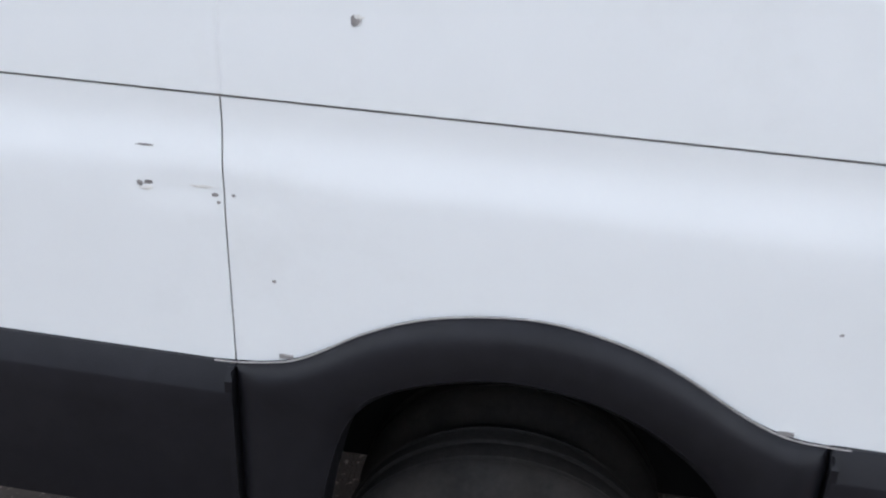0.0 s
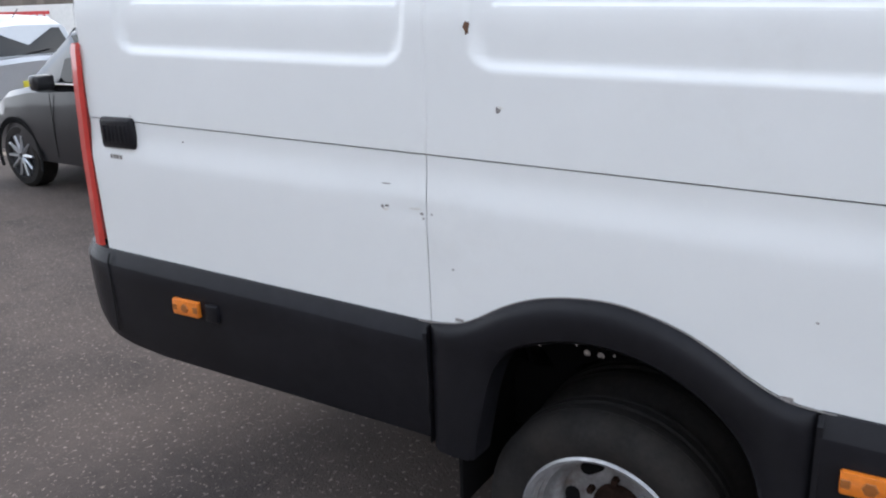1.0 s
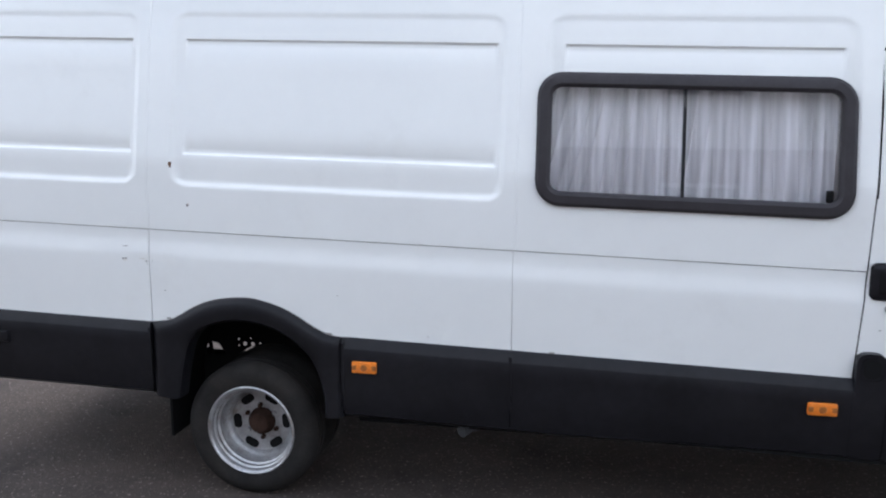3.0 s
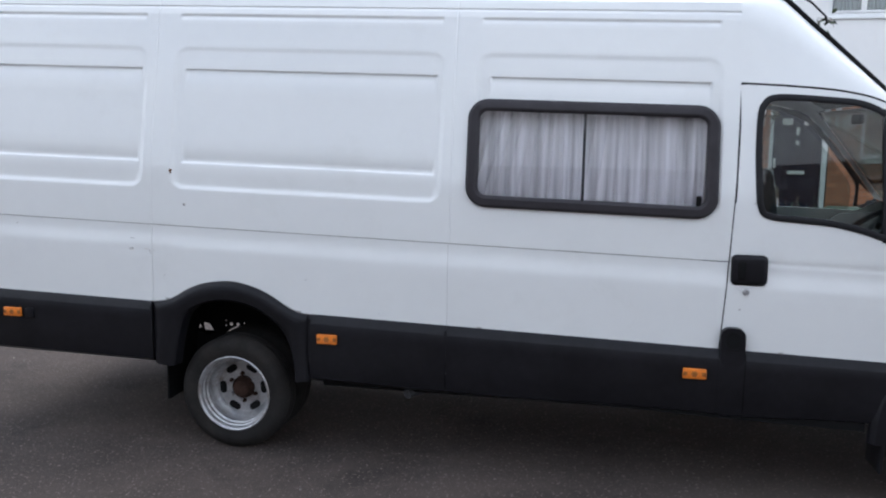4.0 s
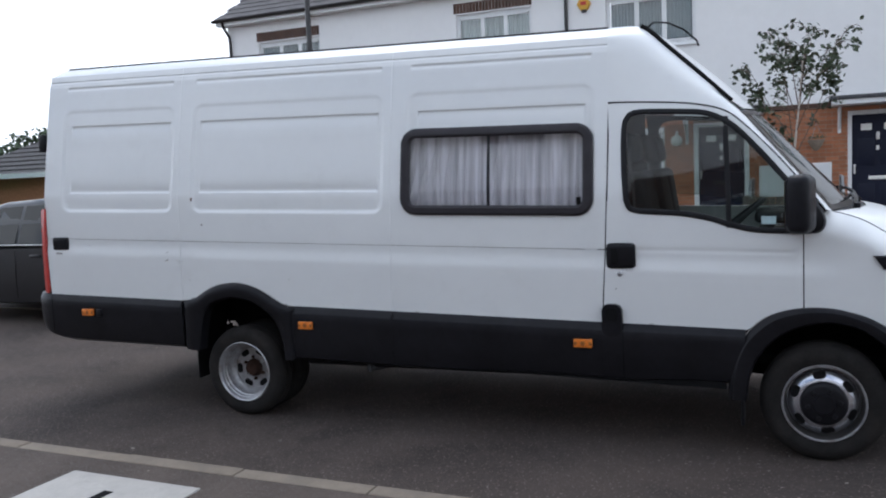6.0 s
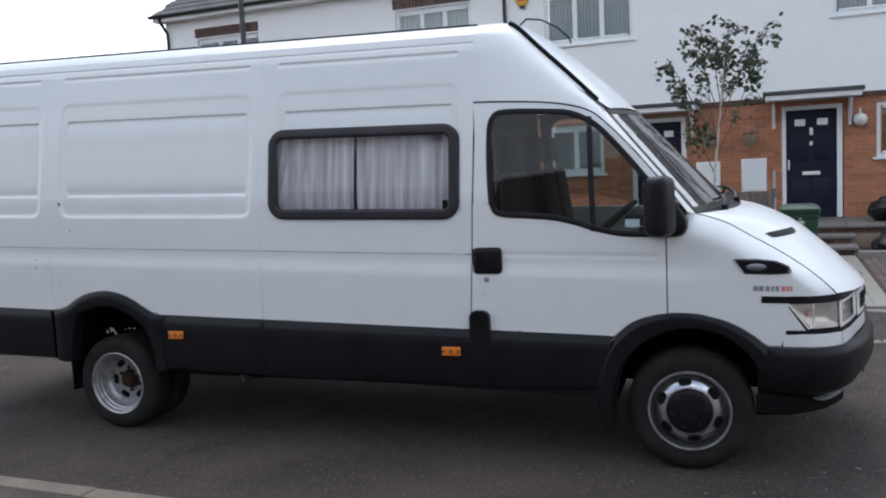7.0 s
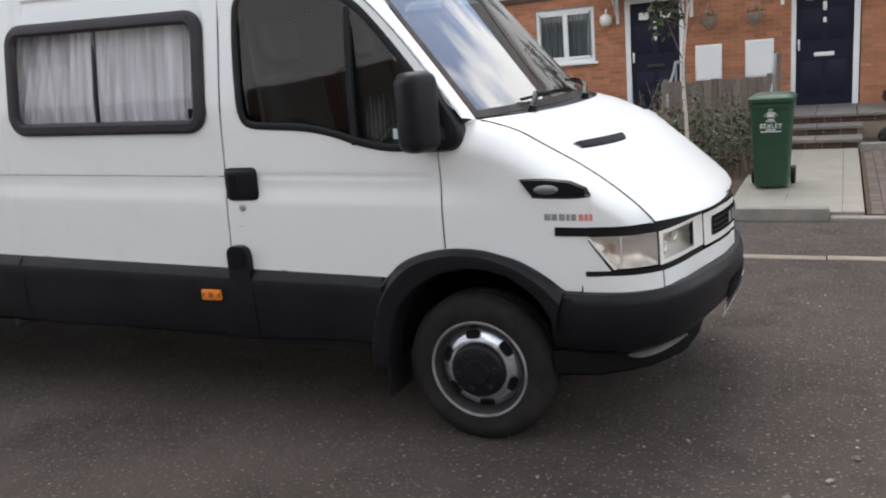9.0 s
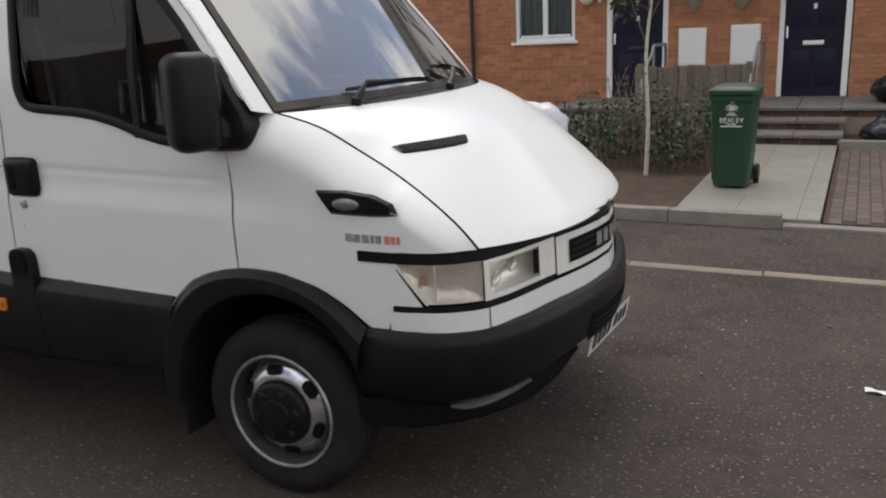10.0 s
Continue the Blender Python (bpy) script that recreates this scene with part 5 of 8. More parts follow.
blotch(-0.344, 1.625, 0.008, 0.017, RUSTSPOT, 1)
blotch(-0.259, 1.438, 0.007, 0.009, CHIP, 2)
blotch(-0.255, 1.444, 0.009, 0.004, SCUFF, 22)
blotch(0.474, 1.056, 0.004, 0.003, CHIP, 3)
blotch(-0.39, 1.022, 0.004, 0.004, CHIP, 4)
for k, (x, z, a, b, m) in enumerate(((-0.602, 1.164, 0.006, 0.005, CHIP), (-0.588, 1.167, 0.008, 0.004, CHIP), (-0.592, 1.158, 0.012, 0.005, SCUFF), (-0.59, 1.226, 0.018, 0.002, CHIP),
                                     (-0.50, 1.169, 0.022, 0.003, SCUFF), (-0.48, 1.158, 0.006, 0.004, CHIP), (-0.45, 1.16, 0.004, 0.003, CHIP), (-0.475, 1.146, 0.004, 0.003, CHIP),
                                     (-1.35, 1.268, 0.004, 0.004, CHIP), (-1.58, 1.33, 0.004, 0.003, CHIP), (2.79, 1.075, 0.004, 0.004, CHIP), (0.9, 0.895, 0.004, 0.003, CHIP))):
    blotch(x, z, a, b, m, 10 + k)

# camper window in the side
WREC = [Vector((x, z, 0)) for x, z in rounded_rect(1.372, 2.657, 1.522, 2.088, 0.105, 8)]
wcentre = Vector((2.01, 1.8, 0))
cwin = new("side_window")
cwin["label"] = "camper side window with a black rubber frame and white net curtains"
cwin.parent, cwin.matrix_basis = van, pose(0.5, -0.95, 1.75)


def window_y(x, z):
    return lerp(SIDE, z) + 0.004


bm, inn2 = ring(WREC, 0.062, window_y, 0.028)
frame_part = part("window_frame", bm, FRAMERUBBER, cwin, "black rubber frame")
bm = bmesh.new()
bm.faces.new([bm.verts.new(V(p.x, window_y(p.x, p.y) + 0.014 - 0.036 * (p.y - 1.58) / 0.45, p.y)) for p in inn2])
bmesh.ops.triangulate(bm, faces=bm.faces)
part("pane", bm, DARKGLASS, cwin, smooth=False).visible_shadow = False
part("divider", sheet([[V(1.985 + d, window_y(0, z) - 0.014, z) for z in (1.575, 1.7, 1.85, 2.04)] for d in (-0.007, 0.007)], 0.02), RUBBER, cwin)
part("window_catch", box(2.555, 2.58, 0.02, 0.05, 1.585 - RAKE * 2.57, 1.635 - RAKE * 2.57, 0.004), GAPBLACK, cwin)
for x0, x1, sd, folds, lean in ((1.40, 2.0, 1, 13, -0.11), (1.97, 2.64, 2, 12, -0.012)):
    rnd = random.Random(sd)
    ph = [rnd.uniform(0, 6) for _ in range(6)]
    width = x1 - x0
    rows = []
    for j in range(15):
        z = 1.55 + (2.07 - 1.55) * j / 14
        g = 1 - j / 14
        r = []
        for k in range(421):
            t = k / 420
            p = 2 * math.pi * folds * (t + 0.012 * math.sin(9 * t + ph[0]) + 0.007 * math.sin(23 * t + ph[1]))
            q = 0.55 + 0.6 * (0.5 + 0.5 * math.sin(7 * t + ph[2])) * (0.6 + 0.4 * math.sin(17 * t + ph[3]))
            swing = lean * g * (1 - t) ** 0.8 + 0.02 * g * math.sin(6 * t + ph[4]) - 0.05 * g * math.exp(-((t - 0.16) / 0.07) ** 2) * (sd == 2)
            x = x0 + t * width + swing + (width / (2 * math.pi * folds)) * (0.72 + 0.55 * q) * math.sin(p + 0.5 * math.sin(3 * g + 5 * t + ph[5]))
            r.append(V(min(max(x, 1.385), 2.645), window_y(x, z) + 0.056 + 0.016 * q * math.cos(p) * (0.7 + 0.5 * g), z))
        rows.append(r)
    part("net_curtain", sheet(rows), CURTAIN, cwin, "gathered white net curtain")
part("curtain_wire", tube([V(1.40, 0.12, 2.05), V(2.63, 0.12, 2.05)], 0.004, 6), GALV, cwin)
part("hold_opening", sheet([[V(x, 0.26, z) for x in (1.3, 2.7)] for z in (1.5, 2.1)], 0.02), LINING, van)

# cab interior
part("bulkhead", sheet([[V(x, y, z) for y in (0.06 + 0.09 * max(0, z - 1.6) / 0.5, 1.0, 1.94 - 0.09 * max(0, z - 1.6) / 0.5)] for x, z in ((2.74, 0.7), (2.74, 1.6), (2.74, 2.2), (2.8, 2.5))], 0.001), CABGREY, van)
part("cab_floor", box(2.74, 3.45, 0.05, 1.95, 0.62, 0.66), CABTRIM, van)
part("headlining", sheet([[V(x, y, z) for y in (0.2, 0.6, 1.4, 1.8)] for x, z in ((2.76, 2.5), (3.1, 2.42), (3.4, 2.24), (3.52, 2.15))]), CABGREY, van)
part("dashboard", sheet([[V(x, y, z) for y in (0.17, 0.5, 1.0, 1.5, 1.83)] for x, z in ((3.62, 0.9), (3.58, 1.25), (3.62, 1.40), (3.70, 1.455), (3.85, 1.47), (4.0, 1.48), (4.14, 1.5))]), CABTRIM, van, "dark grey dashboard")
part("instrument_hood", box(3.58, 3.8, 0.3, 0.72, 1.36, 1.43, 0.03, 3), CABTRIM, van)
for y, wd in ((0.42, 0.48), (1.2, 0.5), (1.66, 0.42)):
    seat = part("cab_seat", box(2.95, 3.42, y - wd / 2, y + wd / 2, 0.95, 1.12, 0.05, 3), SEATCLOTH, van, "dark cloth cab seat")
    part("backrest", box(-0.07, 0.07, y - wd / 2, y + wd / 2, 0, 0.66, 0.05, 3, m=Matrix.Translation((2.98, 0, 1.05)) @ pose(0, 0, 0, 0, -9, 0)), SEATCLOTH, seat)
    part("headrest", box(-0.05, 0.05, y - 0.13, y + 0.13, 0, 0.2, 0.045, 3, m=Matrix.Translation((2.87, 0, 1.75)) @ pose(0, 0, 0, 0, -9, 0)), SEATCLOTH, seat)
bm = bmesh.new()
wheel_m = Matrix.Translation((3.46, 0.47, 1.36)) @ pose(0, 0, 0, 0, -38, 0)
pts = [wheel_m @ Vector((0.215 * math.cos(2 * math.pi * k / 28), 0.215 * math.sin(2 * math.pi * k / 28), 0)) for k in range(29)]
add_tube(bm, pts, 0.016, 8, False)
for a in (20, 160, 270):
    add_tube(bm, [wheel_m @ Vector((0, 0, -0.02)), wheel_m @ Vector((0.21 * math.cos(radians(a)), 0.21 * math.sin(radians(a)), 0))], 0.014, 6)
part("steering_wheel", bm, CABTRIM, van, "dark steering wheel")
part("interior_mirror", box(3.53, 3.56, 0.9, 1.1, 1.95, 2.01, 0.015, 2), CABTRIM, van)
part("papers", box(3.9, 4.05, 0.55, 0.8, 1.37, 1.375, 0.001, 1, m=Matrix.Translation((0, 0, 0.005))), FLATWHITE, van, "papers on the dashboard")
part("seat_belt", tube([(2.85, 0.16, 1.95), (2.88, 0.16, 1.6), (2.9, 0.15, 1.1)], 0.012, 6), CABTRIM, van)

# underside
part("underbody", box(0.55, 4.5, 0.3, 1.7, 0.50, 0.56, 0.01), GAPBLACK, van)
part("floor", box(-1.7, 2.74, 0.06, 1.94, 0.88, 0.92, 0.01), GAPBLACK, van)
part("underbody", box(-1.75, -1.0, 0.1, 1.9, 0.52, 0.58, 0.01), GAPBLACK, van)
for y in (0.55, 1.4):
    part("chassis_rail", box(-1.8, 4.6, y, y + 0.08, 0.44, 0.56, 0.005), GAPBLACK, van)
part("rear_axle", tube([(0, 0.25, 0.335), (0, 0.8, 0.335), (0, 1.0, 0.335), (0, 1.2, 0.335), (0, 1.75, 0.335)], [0.06, 0.06, 0.16, 0.06, 0.06], 12), GAPBLACK, van)
part("front_axle", tube([(3.94, 0.2, 0.34), (3.94, 1.8, 0.34)], 0.05, 10), GAPBLACK, van)
part("exhaust", tube([(1.6, 0.9, 0.40), (1.3, 0.45, 0.41), (1.08, 0.10, 0.415), (1.05, 0.05, 0.41)], 0.028, 10), CABTRIM, van, "dull grey tailpipe end under the sill")
part("fuel_tank", box(1.6, 2.7, 0.25, 0.6, 0.40, 0.52, 0.04, 3), GAPBLACK, van)
part("sill_inner", box(0.55, 3.4, 0.06, 0.12, 0.42, 0.56, 0.01), GAPBLACK, van)
# rear flap drawn wider inward; its black stands for shade on the ground behind
part("mud_flap", box(-0.455, -0.44, 0.1, 0.56, 0.25, 0.6, 0.006), GAPBLACK, van, "black rubber mud flap")
part("mud_flap", box(3.50, 3.52, 0.0, 0.22, 0.19, 0.62, 0.006), RUBBER, van, "black rubber mud flap")
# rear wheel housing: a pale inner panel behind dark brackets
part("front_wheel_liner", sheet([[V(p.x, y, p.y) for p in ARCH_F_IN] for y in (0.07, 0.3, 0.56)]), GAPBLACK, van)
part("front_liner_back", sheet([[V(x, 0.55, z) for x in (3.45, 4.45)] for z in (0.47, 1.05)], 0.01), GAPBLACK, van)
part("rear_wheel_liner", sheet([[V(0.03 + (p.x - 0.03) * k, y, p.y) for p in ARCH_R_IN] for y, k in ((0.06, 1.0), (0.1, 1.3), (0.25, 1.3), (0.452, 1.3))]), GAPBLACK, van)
OPENINGS = [[(x, z + dz) for x, z in hole_] for dz, hole_ in zip((0.03, 0.03, 0.05, 0.02), [[(-0.462, 0.655), (-0.428, 0.65), (-0.382, 0.557), (-0.456, 0.565)], [(-0.385, 0.625), (-0.35, 0.62), (-0.30, 0.555), (-0.375, 0.545)], [(-0.24, 0.545), (-0.16, 0.592), (-0.125, 0.587), (-0.2, 0.532)], [(-0.24, 0.714), (-0.06, 0.708), (-0.06, 0.715), (-0.23, 0.721)]])]
for hx, hz, hr in ((-0.197, 0.631, 0.012), (-0.152, 0.631, 0.012), (-0.232, 0.656, 0.006), (-0.163, 0.663, 0.005), (-0.11, 0.64, 0.005), (-0.232, 0.62, 0.005)):
    OPENINGS.append([(hx + hr * math.cos(k * math.pi / 4), hz + 0.022 + hr * math.sin(k * math.pi / 4)) for k in range(8)])
# dark bracket plate in the rear wheel housing; daylight shows through its openings
bm = bmesh.new()
loops = [[(-0.6, 0.36), (0.56, 0.36), (0.56, 1.0), (-0.6, 1.0)]] + OPENINGS
edges = []
for lp in loops:
    vs = [bm.verts.new((x, 0.45, z)) for x, z in lp]
    edges += [bm.edges.new((vs[k], vs[(k + 1) % len(vs)])) for k in range(len(vs))]
bmesh.ops.triangle_fill(bm, edges=edges, use_beauty=True)
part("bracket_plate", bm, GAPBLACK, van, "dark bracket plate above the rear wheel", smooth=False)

# wheels
def tyre(bm, c, r=0.34, rim=0.215, w=0.19):
    """Tyre cross-section turned about the axle; y runs inward from the outer side."""
    h = w / 2
    lathe([(rim - 0.005, 0.03), (rim + 0.004, 0.008), (rim + 0.03, 0.0), (rim + 0.06, -0.006), (r - 0.035, 0.0), (r - 0.018, 0.014), (r - 0.005, 0.03), (r, 0.045), (r - 0.007, 0.048), (r - 0.007, 0.054), (r, 0.057), (r, h - 0.012), (r - 0.007, h - 0.009), (r - 0.007, h + 0.009), (r, h + 0.012),
           (r, w - 0.057), (r - 0.007, w - 0.054), (r - 0.007, w - 0.048), (r, w - 0.045), (r - 0.018, w - 0.014), (rim + 0.05, w), (rim, w - 0.02)], c, 72, bm)


def capsule(c, a, rad, y, w, h, bm, tilt=0.0):
    """A flat rounded plate at angle a, with an edge; its black stands for a slot's shaded depth."""
    m = Matrix.Translation(c) @ Matrix.Rotation(-a, 4, "Y") @ Matrix.Translation((rad, y, 0)) @ Matrix.Rotation(tilt, 4, "Z") @ Matrix.Rotation(radians(90), 4, "Y")
    pts = rounded_rect(-w / 2, w / 2, -h / 2, h / 2, h * 0.48, 5)
    vs = [bm.verts.new(m @ Vector((x, 0, z))) for x, z in pts]
    bm.faces.new(vs)
    back = [bm.verts.new(m @ Vector((x * 0.92, 0.004, z * 0.92))) for x, z in pts]
    n = len(pts)
    for k in range(n):
        bm.faces.new((vs[k], vs[(k + 1) % n], back[(k + 1) % n], back[k]))


def rear_wheel(y_out, inner=True):
    c = (0.0, y_out, 0.335)
    bm = bmesh.new()
    tyre(bm, c, 0.338)
    w = part("rear_wheel", bm, TYRE, van, "twin rear wheel with a dished silver rim")
    part("rim", lathe([(0.222, 0.02), (0.226, 0.004), (0.220, -0.002), (0.212, 0.003), (0.207, 0.012), (0.206, 0.03), (0.198, 0.036), (0.196, 0.052), (0.187, 0.06), (0.184, 0.10), (0.17, 0.118), (0.16, 0.13), (0.155, 0.142), (0.12, 0.148), (0.08, 0.15), (0.0, 0.15)], c, 64), STEEL, w, "worn silver steel rim")
    for k in range(6):
        # no holes in the disc: black plates paint the shade of the slots
        bm = bmesh.new()
        capsule(c, radians(4 + 60 * k), 0.13, 0.1415, 0.076, 0.042, bm, radians(-8))
        part("vent_slot", bm, GAPBLACK, w, smooth=False)
    part("hub", lathe([(0.07, 0.15), (0.066, 0.128), (0.056, 0.118), (0.05, 0.1), (0.03, 0.094), (0.0, 0.094)], c, 24), RUST, w, "rusty brown hub")
    for k in range(6):
        a = radians(34 + 60 * k)
        part("wheel_nut", lathe([(0.0, -0.02), (0.009, -0.02), (0.012, -0.012), (0.012, 0.006)], (c[0] + 0.084 * math.cos(a), c[1] + 0.147, c[2] + 0.084 * math.sin(a)), 6), RUST if k % 3 else STEEL, w)
    return w


rear_wheel(0.045)
bm = bmesh.new()
tyre(bm, (0, 0.285, 0.335), 0.338)
part("inner_tyre", bm, TYRE, van)
bm = bmesh.new()
tyre(bm, (0, 1.75, 0.335), 0.338)
part("far_rear_tyre", bm, TYRE, van)
c = (3.945, 0.02, 0.345)
bm = bmesh.new()
tyre(bm, c, 0.343)
fw = part("front_wheel", bm, TYRE, van, "front wheel with a polished rim and black hub cap")
part("rim_edge", lathe([(0.222, 0.02), (0.226, 0.004), (0.222, -0.002), (0.217, -0.001), (0.213, 0.006)], c, 64), STEEL, fw, "dull silver rim edge")
# barrel much darker than the rim edge, mottled with brown
part("rim_barrel", lathe([(0.213, 0.006), (0.209, 0.02), (0.204, 0.05), (0.2, 0.078), (0.188, 0.08)], c, 64), BARREL, fw, "dark rim barrel")
part("rim", lathe([(0.197, 0.0755), (0.192, 0.0745), (0.186, 0.055), (0.176, 0.038), (0.162, 0.028), (0.148, 0.02), (0.135, 0.014), (0.10, 0.01), (0.0, 0.01)], c, 64), POLISHED, fw, "polished silver rim")
for k in range(6):
    # slots as black plates on the rim, their inner shade put into the colour
    bm = bmesh.new()
    capsule(c, radians(38 + 60 * k), 0.161, 0.024, 0.072, 0.042, bm, radians(32))
    part("vent_slot", bm, GAPBLACK, fw, smooth=False)
part("hub_cap", lathe([(0.128, 0.014), (0.124, -0.006), (0.115, -0.016), (0.10, -0.02), (0.06, -0.024), (0.055, -0.034), (0.0, -0.036)], c, 40), BLACKP, fw, "black plastic hub cap")
for k in range(6):
    a = radians(10 + 60 * k)
    part("cap_recess", lathe([(0.0, -0.006), (0.011, -0.006), (0.015, 0.0), (0.017, 0.003)], (c[0] + 0.085 * math.cos(a), c[1] - 0.022, c[2] + 0.085 * math.sin(a)), 8), RUBBER, fw)
bm = bmesh.new()
tyre(bm, (3.945, 1.79, 0.345), 0.343)
part("far_front_tyre", bm, TYRE, van)

# ---------------------------------------------------------------- the street
# u runs along the street, v across it, turned a little from the van
STREET = pose(0, 0, 0, 0, 0, -2.3)


def S(u, v, z):
    return tuple(STREET @ Vector((u, v, z)))


def st(bm):
    bmesh.ops.transform(bm, matrix=STREET, verts=bm.verts)
    return bm


def sbox(u0, u1, v0, v1, z0, z1, bevel=0.0, seg=2, m=None):
    return st(box(u0, u1, v0, v1, z0, z1, bevel, seg, m))


def structure(name, bm, mat, label, category, smooth_=False):
    return tagged(part(name, bm, mat, None, label, smooth=smooth_), "", category, "", "structure")


def street_thing(name, u, v, z, label, category, group="", kind="", turn=0.0):
    return thing(name, S(u, v, z), label, category, group, kind, -2.3 + turn)


GZ = 0.05     # height of the gardens over the road
WALL = 12.3   # front of the terrace
structure("ground", sheet([[(x, y, -0.06) for x in (-600, -40, 40, 600)] for y in (-600, -40, 40, 600)]), ASPHALT, "dark ground reaching to the horizon", "ground")
structure("road", sbox(-60, 60, -0.905, 3.62, -0.2, 0.0), ASPHALT, "worn dark grey asphalt road", "road")
structure("road_edge", sbox(-60, 60, 3.735, 5.03, -0.2, -0.004), ASPHALT, "asphalt parking strip beside the road", "road")
structure("footway", sbox(-60, 60, -9.0, -1.03, -0.2, 0.004), FOOTWAY, "brownish asphalt footway", "pavement")
structure("garden_soil", sbox(-60, 4.34, 5.16, WALL - 0.02, -0.2, GZ - 0.03), SOIL, "bare brown garden soil", "ground")
structure("far_garden", sbox(5.5, 60, 9.45, WALL - 0.02, -0.2, GZ), SOIL, "ground beside the steps", "ground")

# flush kerb strips, stone by stone
def kerb_row(name, u0, u1, v0, v1, z0, ztop, label, step=0.915, seed=3, mat=KERB):
    root = tagged(new(name), label, "kerb", "", "structure")
    rnd = random.Random(seed)
    n = int((u1 - u0) / step)
    for k in range(n):
        u = u0 + k * step
        za = ztop(u + step / 2)
        part("kerb_stone", sbox(u + 0.004, u + step - 0.004, v0, v1, z0, za + rnd.uniform(-0.003, 0.003), 0.008, 2), mat, root)


kerb_row("near_kerb", -24, 24, -1.03, -0.905, -0.2, lambda u: 0.008, "flush concrete kerb along the footway")
kerb_row("road_channel", -24, 24, 3.62, 3.735, -0.2, lambda u: 0.006, "pale concrete edging strip in the asphalt", seed=4)
kerb_row("far_kerb", -24, 24, 5.03, 5.16, -0.2, lambda u: 0.105 - 0.085 * smooth(4.9, 5.9, u), "concrete kerb along the gardens", seed=5, mat=KERBG)

cover = street_thing("inspection_cover", 0.17, -1.5, 0.0, "pale concrete inspection cover set in the footway", "manhole cover")
part("lid", sbox(-0.33, 0.66, -1.765, -1.255, -0.05, 0.014, 0.006), COVER, cover)
part("key_slot", sbox(0.13, 0.2, -1.60, -1.46, 0.0135, 0.0155, 0.0, m=None), GAPBLACK, cover)

# path of slabs, paved drive
path = tagged(new("garden_path"), "pale concrete slab path to the steps", "path", "", "structure")


def quad_slab(u0, u1, v0, v1, z, name, mat, parent, drop=0.12, gap=0.0009):
    part(name, sbox(u0 + gap, u1 - gap, v0 + gap, v1 - gap, z - drop, z, 0.003, 1), mat, parent, smooth=False)


for j in range(5):
    v0 = 5.16 + j * 0.87
    quad_slab(5.38, 5.56, v0, v0 + 0.87, GZ + 0.006, "slab", SLAB, path)
    for i in range(2):
        u0 = 4.36 + i * 0.51 + 0.0 * j
        quad_slab(u0, u0 + 0.51, v0, v0 + 0.87, GZ + 0.004, "slab", SLAB, path)
drive = tagged(new("driveway"), "reddish-brown block-paved driveway", "driveway", "", "structure")
pv = bmesh.new()
proto = None
count = 0
for i in range(24):
    for j in range(22):
        u0, v0 = 5.62 + 0.104 * i, 5.16 + 0.207 * j + (0.1 if i % 2 else 0)
        if v0 > 9.3:
            continue
        if count < 300:
            if proto is None:
                proto = part("paver", sbox(-0.05, 0.05, -0.1, 0.1, -0.06, 0.0, 0.005, 1), PAVER, drive, smooth=False)
                ob = proto
            else:
                ob = new("paver", proto.data)
                ob.parent = drive
            ob.matrix_basis = Matrix.Translation(Vector(S(u0 + 0.05, v0 + 0.1, GZ - 0.01 + 0.002 * ((i * 7 + j * 3) % 3))))
        else:
            add_box(pv, u0, u0 + 0.1, v0, v0 + 0.2, GZ - 0.07, GZ - 0.01 + 0.002 * ((i * 7 + j * 3) % 3))
        count += 1
part("pavers", st(pv), PAVER, drive, smooth=False)["kind"] = "stuff"
structure("drive_bed", sbox(5.58, 40, 5.16, 9.32, -0.2, GZ - 0.018), SOIL, "sand joints under the paving", "ground")
structure("drive_edge", sbox(5.58, 12, 9.32, 9.45, -0.2, GZ + 0.09, 0.01), KERBG, "concrete edging at the top of the drive", "kerb")

# ---------------------------------------------------------------- the terrace
def wall_with_holes(u0, u1, z0, z1, v0, v1, holes):
    """A thick wall with rectangular openings right through it."""
    us = sorted({u0, u1, *[h[0] for h in holes], *[h[1] for h in holes]})
    zs = sorted({z0, z1, *[h[2] for h in holes], *[h[3] for h in holes]})
    us, zs = [q for q in us if u0 <= q <= u1], [q for q in zs if z0 <= q <= z1]
    bm = bmesh.new()
    made = {}

    def vert(i, j, k):
        if (i, j, k) not in made:
            made[i, j, k] = bm.verts.new((us[i], (v0, v1)[k], zs[j]))
        return made[i, j, k]

    def solid(i, j):
        if not (0 <= i < len(us) - 1 and 0 <= j < len(zs) - 1):
            return False
        cu, cz = (us[i] + us[i + 1]) / 2, (zs[j] + zs[j + 1]) / 2
        return not any(h[0] < cu < h[1] and h[2] < cz < h[3] for h in holes)

    for i in range(len(us) - 1):
        for j in range(len(zs) - 1):
            if not solid(i, j):
                continue
            for k in (0, 1):
                bm.faces.new((vert(i, j, k), vert(i + 1, j, k), vert(i + 1, j + 1, k), vert(i, j + 1, k)))
            for di, dj, a, b in ((-1, 0, (i, j), (i, j + 1)), (1, 0, (i + 1, j), (i + 1, j + 1)), (0, -1, (i, j), (i + 1, j)), (0, 1, (i, j + 1), (i + 1, j + 1))):
                if not solid(i + di, j + dj):
                    bm.faces.new((vert(*a, 0), vert(*b, 0), vert(*b, 1), vert(*a, 1)))
    return st(bm)


